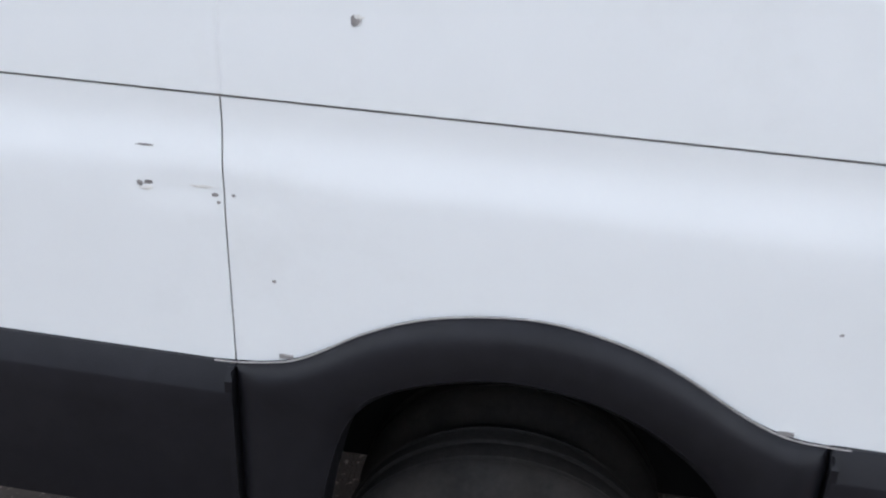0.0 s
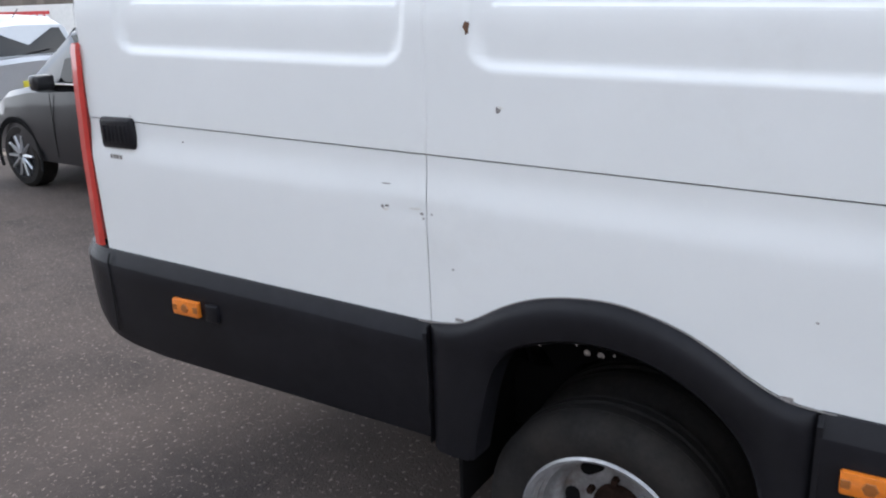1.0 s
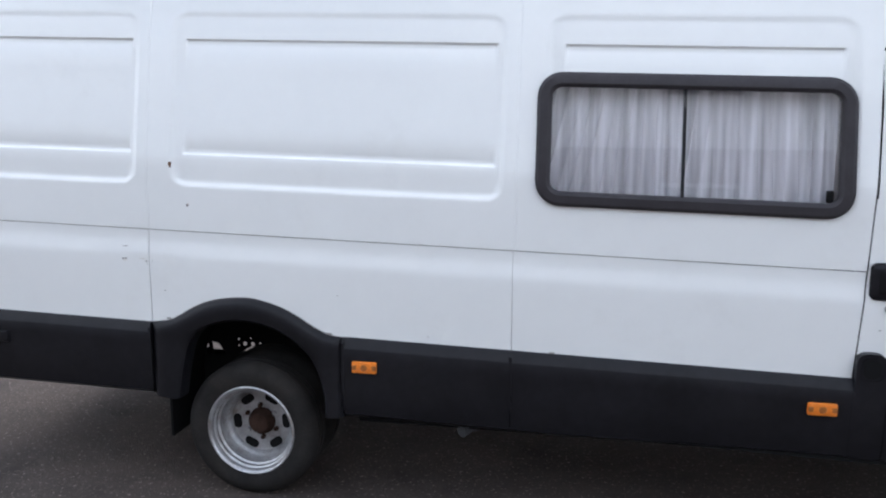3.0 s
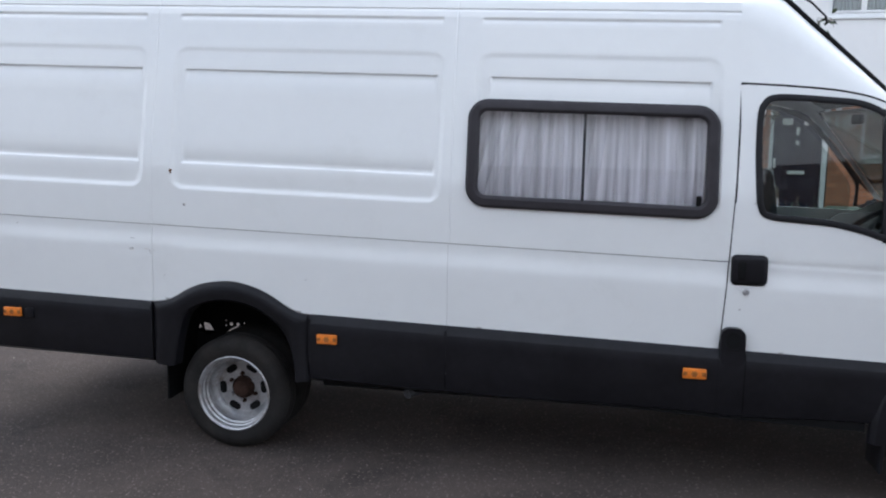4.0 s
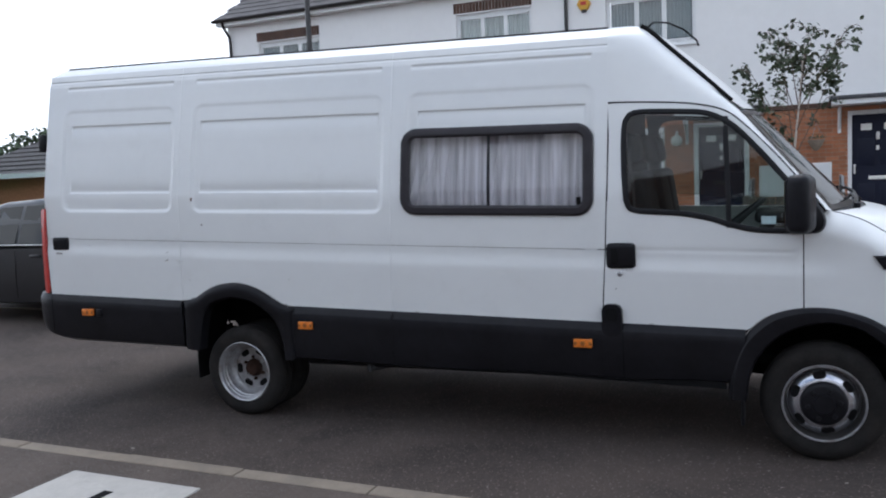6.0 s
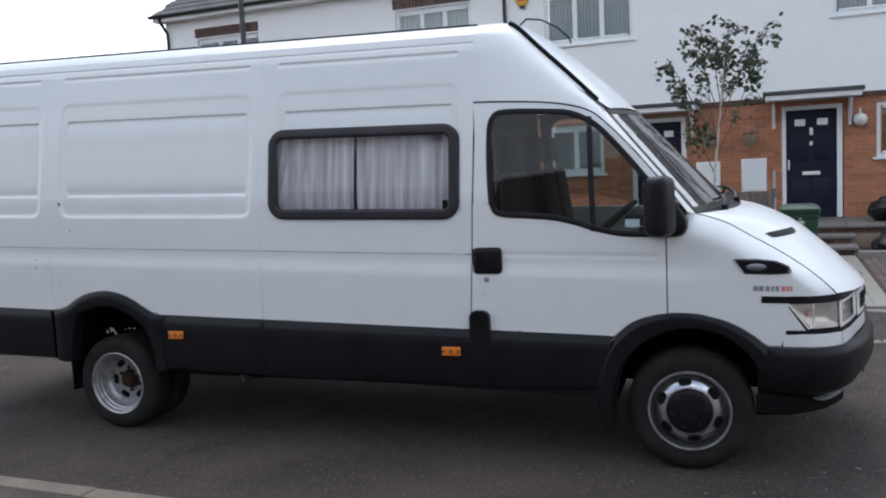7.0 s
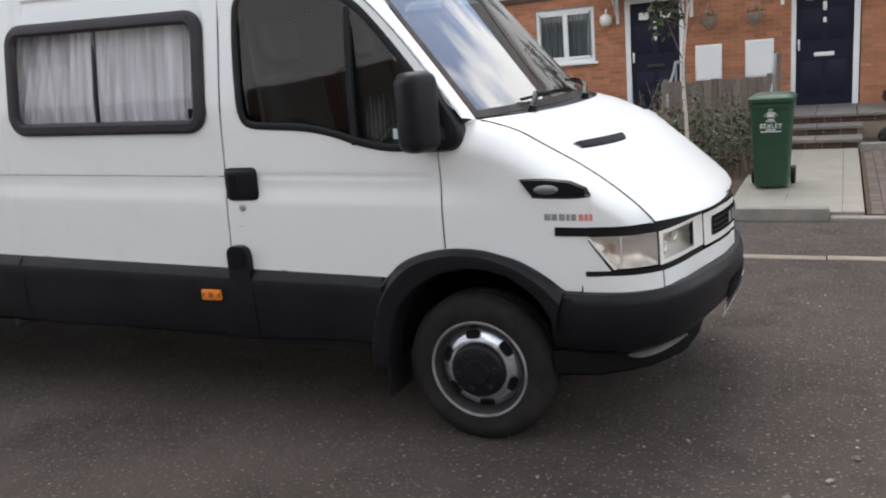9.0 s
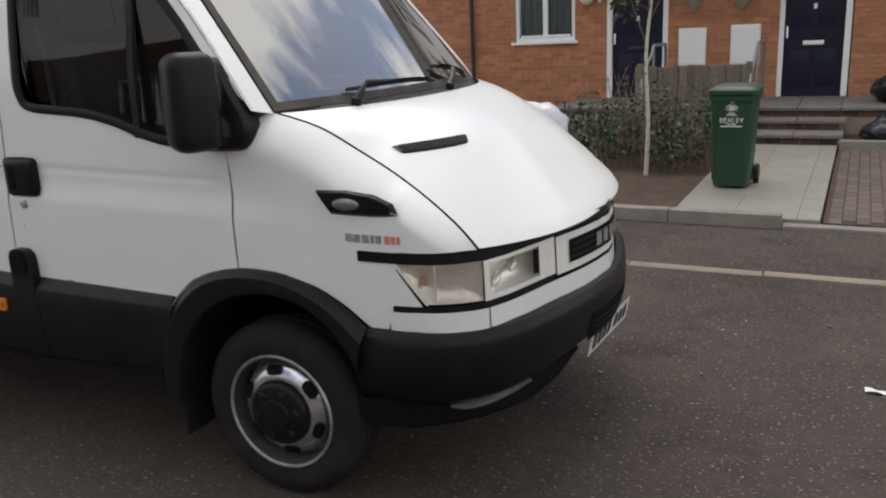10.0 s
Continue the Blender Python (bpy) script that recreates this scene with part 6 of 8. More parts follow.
LOW = [(0.12, 1.24, 1.42, 2.40), (6.13, 7.65, 1.49, 2.48), (1.80, 2.84, 0.42, 2.44), (4.56, 5.60, 0.42, 2.48)]
UPP = [(-8.45, -6.7, 4.05, 5.06), (-3.19, -1.46, 4.05, 5.12), (0.12, 1.88, 4.03, 5.06), (5.42, 7.15, 4.06, 5.06)]
house_a = street_thing("house", -5.0, WALL + 3, 0, "white rendered end house of a terrace with a grey tiled roof", "house")
house_b = street_thing("house", 5.0, WALL + 3, 0, "terraced house with orange brick below and white render above", "house")
for hs, a, b in ((house_a, -9.35, -0.62), (house_b, -0.62, 13.0)):
    hl = [h for h in LOW if a < h[0] < b]
    hu = [h for h in UPP if a < h[0] < b]
    part("brick_wall", wall_with_holes(a, b, 0.0, 2.585, WALL, WALL + 0.28, hl), MORTAR, hs, "orange brick ground-floor wall", smooth=False)
    part("rendered_wall", wall_with_holes(a, b, 2.68, 5.62, WALL - 0.035, WALL + 0.28, hu), RENDERW, hs, "white rendered upper wall", smooth=False)
    part("back_wall", sbox(a, b, WALL + 7, WALL + 7.2, 0, 5.6), RENDERW, hs, smooth=False)
    # plain inner surfaces, coloured dark so the rooms look unlit
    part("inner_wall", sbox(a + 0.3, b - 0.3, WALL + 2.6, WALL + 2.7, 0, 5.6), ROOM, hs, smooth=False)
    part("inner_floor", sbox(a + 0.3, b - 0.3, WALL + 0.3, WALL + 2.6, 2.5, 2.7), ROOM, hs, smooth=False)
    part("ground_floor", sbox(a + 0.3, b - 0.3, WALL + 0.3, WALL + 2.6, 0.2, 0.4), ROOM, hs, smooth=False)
    part("band_backing", sbox(a, b, WALL - 0.005, WALL + 0.28, 2.585, 2.68), MORTAR, hs, smooth=False)
    rnd = random.Random(9)
    u = a
    dproto = None
    bmd = bmesh.new()
    while u < b - 0.1:
        add_box(bmd, u + 0.004, u + 0.211, WALL - 0.045 - 0.012 * (int(u * 9.3) % 2), WALL, 2.592, 2.672)
        u += 0.215
    part("dentil_band", st(bmd), DBRICK, hs, "dark brick band between brick and render", smooth=False)["kind"] = "stuff"
    # roof: sloping courses of tiles
    bmr = bmesh.new()
    nrows = 17
    for k in range(nrows):
        f0, f1 = k / nrows, (k + 1.12) / nrows
        v0, v1 = WALL - 0.34 + 4.6 * f0, WALL - 0.34 + 4.6 * f1
        z0, z1 = 5.66 + 2.75 * f0, 5.66 + 2.75 * f1
        uu = a - 0.18 + (0.15 if k % 2 else 0)
        while uu < b + 0.02:
            add_grid(bmr, [[(uu + 0.003, v0, z0 + 0.035), (uu + 0.297, v0, z0 + 0.035)], [(uu + 0.003, v1, z1 + 0.012), (uu + 0.297, v1, z1 + 0.012)]])
            add_grid(bmr, [[(uu + 0.003, v0, z0 + 0.035), (uu + 0.297, v0, z0 + 0.035)], [(uu + 0.003, v0, z0 + 0.01), (uu + 0.297, v0, z0 + 0.01)]])
            uu += 0.3
    roof = part("roof", sbox(a - 0.15, b, WALL - 0.3, WALL + 4.2, 0, 0.02, m=Matrix.Translation((0, 0, 5.66)) @ Matrix(((1, 0, 0, 0), (0, 1, 0, 0), (0, 0.598, 1, -0.598 * (WALL - 0.3)), (0, 0, 0, 1)))), ROOFTILE, hs, "grey tiled roof", smooth=False)
    part("roof_tiles", st(bmr), ROOFTILE, roof, smooth=False)["kind"] = "stuff"
    part("fascia", sbox(a - 0.15, b, WALL - 0.31, WALL - 0.28, 5.53, 5.66), UPVC, hs, "white fascia board", smooth=False)
    part("soffit", sbox(a - 0.15, b, WALL - 0.28, WALL, 5.53, 5.55), UPVC, hs, smooth=False)
    gut = bmesh.new()
    add_grid(gut, [[(q, WALL - 0.37 + 0.06 * math.cos(radians(an)), 5.66 + 0.06 * math.sin(radians(an))) for q in (a - 0.2, b)] for an in range(180, 361, 20)])
    part("gutter", st(gut), DARKPIPE, hs, "black gutter")
part("gable_wall", sbox(-9.35, -9.1, WALL, WALL + 7, 0, 5.6), RENDERW, house_a, smooth=False)
for u, hs in ((-0.70, house_a), (-9.28, house_a)):
    part("rain_pipe", tube([S(u, WALL - 0.34, 5.62), S(u, WALL - 0.3, 5.5), S(u, WALL - 0.085, 5.28), S(u, WALL - 0.075, 5.1), S(u, WALL - 0.075, 0.05)], 0.036, 10), DARKPIPE, hs, "dark rain pipe")


def window(hs, u0, u1, z0, z1, leaves, fill, sill=True, lintel=False):
    win = part("window", bmesh.new(), UPVC, hs, "white framed window")
    v = WALL + 0.05

    def bar(a, b, c, d, dv=0.0, name="window_frame"):
        part(name, sbox(a, b, v - 0.02 - dv, v + 0.05, c, d, 0.006, 1), UPVC, win)
    bar(u0, u1, z0, z0 + 0.07)
    bar(u0, u1, z1 - 0.07, z1)
    bar(u0, u0 + 0.07, z0 + 0.07, z1 - 0.07)
    bar(u1 - 0.07, u1, z0 + 0.07, z1 - 0.07)
    w = (u1 - u0 - 0.14) / leaves
    for k in range(leaves):
        a, b = u0 + 0.07 + w * k, u0 + 0.07 + w * (k + 1)
        if k:
            bar(a - 0.045, a + 0.045, z0 + 0.07, z1 - 0.07)
        part("sash", sbox(a + 0.03, b - 0.03, v - 0.035, v + 0.0, z0 + 0.075, z0 + 0.115, 0.004, 1), UPVC, win)
        part("sash", sbox(a + 0.03, b - 0.03, v - 0.035, v + 0.0, z1 - 0.115, z1 - 0.075, 0.004, 1), UPVC, win)
        part("pane", sbox(a + 0.02, b - 0.02, v + 0.0, v + 0.008, z0 + 0.08, z1 - 0.08), GLASS, win, smooth=False).visible_shadow = False
        if fill is BLIND:
            part("blind", sbox(a + 0.01, b - 0.01, v + 0.06, v + 0.07, z0 + 0.05, z1 - 0.04), BLIND, win, "closed orange blind", smooth=False)
        elif fill is not None:
            rows = []
            for zz in (z0 + 0.05, z1 - 0.04):
                rows.append([S(a + (b - a) * q / 30, v + 0.1 + 0.02 * math.sin(q * 1.7 + k) + 0.01 * math.sin(q * 0.7), zz) for q in range(31)])
            part("curtain", sheet(rows, 0.004), fill, win)
    if sill:
        part("sill", sbox(u0 - 0.06, u1 + 0.06, WALL - 0.075, WALL + 0.06, z0 - 0.045, z0 + 0.004, 0.008, 2), UPVC, win)
    if lintel:
        n = int((u1 - u0 + 0.1) / 0.075)
        for k in range(n):
            a = u0 - 0.05 + 0.075 * k
            part("brick", sbox(a + 0.004, a + 0.07, WALL - 0.045, WALL, z1 + 0.03, z1 + 0.245), DBRICK, win, smooth=False)
    return win


window(house_b, 0.12, 1.24, 1.42, 2.40, 2, GREYCURT)
window(house_b, 6.13, 7.65, 1.49, 2.48, 3, BLIND)
window(house_a, -8.45, -6.7, 4.05, 5.06, 3, GREYCURT, True, True)
window(house_a, -3.19, -1.46, 4.05, 5.12, 3, CURTAIN, True, True)
window(house_b, 0.12, 1.88, 4.03, 5.06, 3, GREYCURT, True, True)
window(house_b, 5.42, 7.15, 4.06, 5.06, 3, GREYCURT, True, True)


def front_door(hs, u, ztop, canopy_left):
    z0 = 0.43
    door = part("front_door", sbox(u - 0.43, u + 0.43, WALL + 0.05, WALL + 0.1, z0, ztop, 0.004, 1), DOORNAVY, hs, "dark navy panelled front door")
    for a, b, c, d in ((u - 0.52, u - 0.43, z0, ztop + 0.08), (u + 0.43, u + 0.52, z0, ztop + 0.08), (u - 0.43, u + 0.43, ztop, ztop + 0.08)):
        part("door_frame", sbox(a, b, WALL - 0.005, WALL + 0.12, c, d, 0.006, 1), UPVC, door)
    part("threshold", sbox(u - 0.5, u + 0.5, WALL - 0.03, WALL + 0.1, z0 - 0.03, z0 - 0.002, 0.004, 1), GALV, door)
    for s in (-1, 1):
        part("door_pane", sbox(u + s * 0.19 - 0.09, u + s * 0.19 + 0.09, WALL + 0.043, WALL + 0.052, ztop - 0.29, ztop - 0.17, 0.004, 1), SILVERP, door, "small frosted pane")
        for c, d in ((z0 + 0.15, z0 + 0.72), (z0 + 1.05, z0 + 1.55)):
            part("panel", sbox(u + s * 0.19 - 0.14, u + s * 0.19 + 0.14, WALL + 0.046, WALL + 0.052, c, d, 0.004, 2), DOORNAVY, door)
    part("letter_box", sbox(u - 0.15, u + 0.15, WALL + 0.03, WALL + 0.06, z0 + 0.79, z0 + 0.855, 0.006, 2), SILVERP if canopy_left else DARKPIPE, door, "silver letter box" if canopy_left else "dark letter box")
    part("knocker", sbox(u - 0.03, u + 0.03, WALL + 0.03, WALL + 0.055, ztop - 0.47, ztop - 0.33, 0.012, 2), SILVERP, door)
    part("number_bar", sbox(u - 0.025, u + 0.025, WALL + 0.04, WALL + 0.052, ztop - 0.66, ztop - 0.58, 0.004, 1), SILVERP, door)
    part("door_handle", sbox(u - 0.40, u - 0.37, WALL + 0.0, WALL + 0.05, z0 + 0.9, z0 + 1.08, 0.008, 2), SILVERP, door)
    can = part("canopy", sbox(u - 0.78, u + 0.78, WALL - 0.72, WALL, ztop + 0.17, ztop + 0.26, 0.008, 2), UPVC, hs, "flat door canopy with a white edge and dark felt top")
    part("canopy_top", sbox(u - 0.82, u + 0.82, WALL - 0.76, WALL, ztop + 0.26, ztop + 0.33, 0.01, 2), LEAD, can)
    for s in (-1, 1):
        bmk = bmesh.new()
        uu = u + s * 0.64
        add_tube(bmk, [S(uu, WALL - 0.03, ztop - 0.32), S(uu, WALL - 0.03, ztop + 0.17)], 0.032, 6)
        add_tube(bmk, [S(uu, WALL - 0.03, ztop - 0.25), S(uu, WALL - 0.2, ztop - 0.02), S(uu, WALL - 0.42, ztop + 0.15)], 0.025, 6)
        part("bracket", bmk, UPVC, can)
    return door


front_door(house_b, 5.06, 2.42, 1)
front_door(house_b, 2.32, 2.36, 0)
for u, z in ((5.86, 2.18), (1.49, 2.12)):
    lampw = street_thing("wall_lamp", u, WALL - 0.1, z, "round white globe wall lamp beside a front door", "lamp", "wall lamps")
    bm = bmesh.new()
    bmesh.ops.create_uvsphere(bm, u_segments=18, v_segments=10, radius=0.115, matrix=Matrix.Translation(S(u, WALL - 0.13, z)))
    part("globe", bm, GLOBE, lampw)
    part("arm", tube([S(u, WALL, z + 0.16), S(u, WALL - 0.08, z + 0.19), S(u, WALL - 0.13, z + 0.11)], 0.018, 8), UPVC, lampw)
for u0, u1, z0, z1 in ((3.02, 3.46, 0.95, 1.55), (3.84, 4.29, 0.95, 1.57)):
    mb = street_thing("meter_box", (u0 + u1) / 2, WALL, z0, "white plastic meter box on the brick wall", "meter box", "meter boxes")
    part("case", sbox(u0, u1, WALL - 0.05, WALL + 0.02, z0, z1, 0.008, 2), UPVC, mb)
    part("door", sbox(u0 + 0.03, u1 - 0.03, WALL - 0.056, WALL - 0.045, z0 + 0.03, z1 - 0.03, 0.003, 1), UPVC, mb)
for u in (3.3, 4.02):
    hb = street_thing("hanging_basket", u, WALL - 0.3, 1.85, "hanging basket on a wall bracket", "basket", "hanging baskets")
    part("bracket", tube([S(u, WALL, 2.35), S(u, WALL - 0.3, 2.36), S(u, WALL - 0.31, 2.3)], 0.01, 6), DARKPIPE, hb)
    for k in range(3):
        a = 2.1 * k
        part("chain", tube([S(u, WALL - 0.31, 2.3), S(u + 0.15 * math.cos(a), WALL - 0.31 + 0.15 * math.sin(a), 2.0)], 0.004, 5), GALV, hb)
    bm = bmesh.new()
    rows = [[S(u + r * math.cos(k / 16 * 2 * math.pi), WALL - 0.31 + r * math.sin(k / 16 * 2 * math.pi), z) for k in range(16)] for r, z in ((0.15, 2.0), (0.135, 1.95), (0.09, 1.87), (0.035, 1.8), (0.0, 1.79))]
    add_grid(bm, rows, close_u=True)
    part("bowl", bm, WICKER, hb)
    rnd = random.Random(int(u * 10))
    bm = bmesh.new()
    for _ in range(90):
        p = Vector(S(u + rnd.gauss(0, 0.08), WALL - 0.31 + rnd.gauss(0, 0.07), 2.02 + abs(rnd.gauss(0, 0.03))))
        m = Matrix.Translation(p) @ Euler((rnd.uniform(0, 6), rnd.uniform(0, 6), rnd.uniform(0, 6))).to_matrix().to_4x4()
        bm.faces.new([bm.verts.new(m @ Vector(q)) for q in ((-0.02, 0, 0), (0, 0.01, 0), (0.02, 0, 0), (0, -0.01, 0))])
    part("plant", bm, SHRUB, hb, smooth=False)["kind"] = "stuff"
al = street_thing("alarm_box", -0.32, WALL - 0.1, 4.95, "yellow burglar alarm box on the wall", "alarm")
part("case", st(lathe([(0.145, 0.0), (0.145, -0.05), (0.12, -0.075), (0.0, -0.08)], (-0.32, WALL - 0.035, 5.02), 6)), ALARM, al)
part("mark", sbox(-0.38, -0.26, WALL - 0.122, WALL - 0.112, 4.99, 5.06, 0.002, 1), FLATRED, al)
part("strobe", sbox(-0.37, -0.27, WALL - 0.1, WALL - 0.035, 4.85, 4.9, 0.01, 2), DARKPIPE, al)

# steps and platforms
def steps(u0, u1, up0, up1):
    root = street_thing("front_steps", (u0 + u1) / 2, 10, GZ, "brick and slab steps up to a front door", "steps", "front steps")
    levels = ((up0, up1, 10.6, WALL - 0.035, 0.425), (u0, u1, 10.1, 10.6, 0.3), (u0, u1, 9.55, 10.1, 0.178))
    rnd = random.Random(5)
    for a, b, v0, v1, z in levels:
        part("riser_core", sbox(a + 0.03, b - 0.03, v0 + 0.06, v1, GZ - 0.1, z - 0.05), MORTAR, root, smooth=False)
        n = max(1, round((b - a) / 0.6))
        for k in range(n):
            part("slab", sbox(a + (b - a) * k / n + 0.004, a + (b - a) * (k + 1) / n - 0.004, v0, v1 - 0.004, z - 0.048, z, 0.006, 2), STONE, root)
        zz = z - 0.125
        u = a + 0.03
        while u < b - 0.1:
            part("brick", sbox(u + 0.004, min(u + 0.215, b - 0.03), v0 + 0.04, v0 + 0.1, z - 0.125, z - 0.055, 0.004, 1), DBRICK, root, smooth=False)
            u += 0.222
    for v0 in [10.65 + 0.23 * k for k in range(7)]:
        for zz in (0.075, 0.15, 0.225, 0.3):
            part("brick", sbox(up1 - 0.06, up1 - 0.01, v0, min(v0 + 0.215, WALL - 0.05), zz, zz + 0.065, 0.004, 1), DBRICK, root, smooth=False)
    return root


steps(4.42, 5.62, 4.42, 6.12)
steps(1.35, 2.65, 1.35, 3.0)
for u in (2.95, 4.42):
    rail = street_thing("handrail", u, 11.2, 0.42, "galvanised tube handrail beside the steps", "handrail", "handrails")
    part("tube", tube([S(u, 11.6, 0.42), S(u, 11.6, 1.25), S(u, 11.55, 1.33), S(u, 10.75, 1.33), S(u, 10.6, 1.2), S(u, 10.05, 0.95), S(u, 10.0, 0.88), S(u, 10.0, 0.05)], 0.024, 8), GALV, rail)
    part("post", tube([S(u, 10.75, 0.42), S(u, 10.75, 1.32)], 0.02, 8), GALV, rail)

# timber fence
fence = street_thing("fence", 3.65, 10.0, GZ, "weathered grey timber board fence between the gardens", "fence")
n = 15
rnd = random.Random(12)
for k in range(n):
    u = 2.86 + (4.42 - 2.86) * k / n
    part("board", sbox(u + 0.003, u + 0.1, 9.98 + (0.016 if k % 2 else 0), 10.0 + (0.016 if k % 2 else 0), GZ, 1.06 + rnd.uniform(-0.015, 0.02), 0.003, 1), TIMBER, fence)
for z in (0.3, 0.85):
    part("rail", sbox(2.86, 4.42, 10.02, 10.06, z, z + 0.07, 0.004, 1), TIMBER, fence)
for u in (2.88, 4.36):
    part("post", sbox(u, u + 0.075, 10.02, 10.1, GZ - 0.1, 1.1, 0.006, 1), TIMBER, fence)

# bricks of the ground-floor wall, one by one beside the doors, joined further along
bm = bmesh.new()
blocked = [(h[0], h[1], h[2], h[3]) for h in LOW]
bproto = None
made = 0
for row in range(34):
    z = 0.03 + 0.075 * row
    u = -9.2 + (0.1125 if row % 2 else 0)
    while u < 12.6:
        a, b = u + 0.005, u + 0.22
        u += 0.225
        spans = [(a, b)]
        for h in blocked:
            if z + 0.055 > h[2] and z + 0.01 < h[3]:
                spans = [q for s0, s1 in spans for q in ((s0, min(s1, h[0])), (max(s0, h[1]), s1)) if q[1] - q[0] > 0.015]
        if spans != [(a, b)]:
            for s0, s1 in spans:
                add_box(bm, s0, s1, WALL - 0.012, WALL + 0.01, z, z + 0.066)
            continue
        if 3.0 < a < 6.6 and z > 0.45 and made < 300:
            if bproto is None:
                bproto = part("brick", st(box(-0.1075, 0.1075, -0.012, 0.05, 0.0, 0.066)), BRICK, house_b, smooth=False)
                o = bproto
            else:
                o = new("brick", bproto.data)
                o.parent = house_b
            o.matrix_basis = base_of(house_b).inverted() @ Matrix.Translation(Vector(S((a + b) / 2, WALL, z))) @ base_of(house_b)
            made += 1
        else:
            add_box(bm, a, b, WALL - 0.012, WALL + 0.01, z, z + 0.066)
part("bricks", st(bm), BRICKI, house_b, smooth=False)["kind"] = "stuff"

# ---------------------------------------------------------------- wheelie bin
wb = street_thing("wheelie_bin", 4.66, 6.55, GZ, "green plastic wheelie bin standing on the slab path", "bin")
BINU = 4.69


def bin_ring(z, w, d, r=0.05, dv=0.0):
    w *= 0.92
    return [Vector(S(BINU + x, 6.55 + dv + y, GZ + 0.96 * z)) for x, y in rounded_rect(-w / 2, w / 2, -d / 2, d / 2, r, 4)]


bm = bmesh.new()
add_grid(bm, [bin_ring(z, w, d, 0.05, dv) for z, w, d, dv in ((0.03, 0.33, 0.4, 0.02), (0.035, 0.36, 0.43, 0.02), (0.5, 0.405, 0.48, 0.01), (0.9, 0.445, 0.53, 0.0), (0.905, 0.475, 0.56, 0.0), (0.955, 0.48, 0.565, 0.0), (0.96, 0.46, 0.55, 0.0))], close_u=True)
bm.faces.new(bm.verts[:20])
part("body", bm, BINGREEN, wb)
bm = bmesh.new()
rings = [bin_ring(z, w, d, 0.06, dv) for z, w, d, dv in ((0.965, 0.49, 0.59, -0.005), (1.005, 0.495, 0.595, -0.005), (1.02, 0.475, 0.57, -0.005), (1.045, 0.36, 0.45, 0.01), (1.05, 0.16, 0.24, 0.02))]
vs = add_grid(bm, rings, close_u=True)
bm.faces.new(vs[-1])
lid_ = part("lid", bm, BINGREEN, wb)
part("lid_handle", tube([S(BINU - 0.18, 6.86, GZ + 0.94), S(BINU + 0.18, 6.86, GZ + 0.94)], 0.02, 8), BINGREEN, lid_)
for s in (-1, 1):
    c0 = Vector((BINU + s * 0.2, 6.76, GZ + 0.1))
    bm = bmesh.new()
    rows = [[S(c0.x + dx, c0.y + r * math.cos(k / 20 * 2 * math.pi), c0.z + r * math.sin(k / 20 * 2 * math.pi)) for k in range(20)] for r, dx in ((0.0, -0.025), (0.09, -0.025), (0.1, -0.015), (0.1, 0.015), (0.09, 0.025), (0.0, 0.025))]
    add_grid(bm, rows, close_u=True)
    part("wheel", bm, RUBBER, wb, "black rubber wheel")
front_v = 6.55 - 0.262
cur = bpy.data.curves.new("bin_text", "FONT")
cur.body, cur.size, cur.align_x = "BEXLEY", 0.066, "CENTER"
tob = new("bin_text", cur)
bpy.context.view_layer.update()
tme = bpy.data.meshes.new_from_object(tob.evaluated_get(bpy.context.evaluated_depsgraph_get()))
bpy.data.objects.remove(tob)
tme.transform(STREET @ Matrix.Translation((BINU, front_v + 0.0055, GZ + 0.66)) @ pose(0, 0, 0, 90 - 4.2, 0, 0))
tme.transform(base_of(wb).inverted())
tme.materials.append(FLATWHITE)
lt = new("lettering", tme)
lt.parent = wb


def bin_mark(corners):
    part("printed_mark", sheet([[S(BINU + x, front_v - 0.009 + 0.068 * (0.9 - z), GZ + z) for x, z in row] for row in corners]), FLATWHITE, wb, smooth=False)


for k in range(7):
    a = radians(-60 + 20 * k)
    for q0, q1, hw_ in ((0.022, 0.078, 0.008),):
        bin_mark([[(q * math.sin(a) - s_ * hw_ * (0.5 + q / q1 * 0.5) * math.cos(a), 0.755 + q * math.cos(a)) for s_ in (-1, 1)] for q in (q0, q1)])
for x0, x1, z0, z1 in ((-0.03, 0.03, 0.742, 0.754), (-0.05, 0.05, 0.728, 0.735), (-0.1, 0.1, 0.618, 0.628), (-0.045, 0.045, 0.638, 0.648), (-0.02, 0.02, 0.85, 0.857)):
    bin_mark([[(x0, z) , (x1, z)] for z in (z0, z1)])

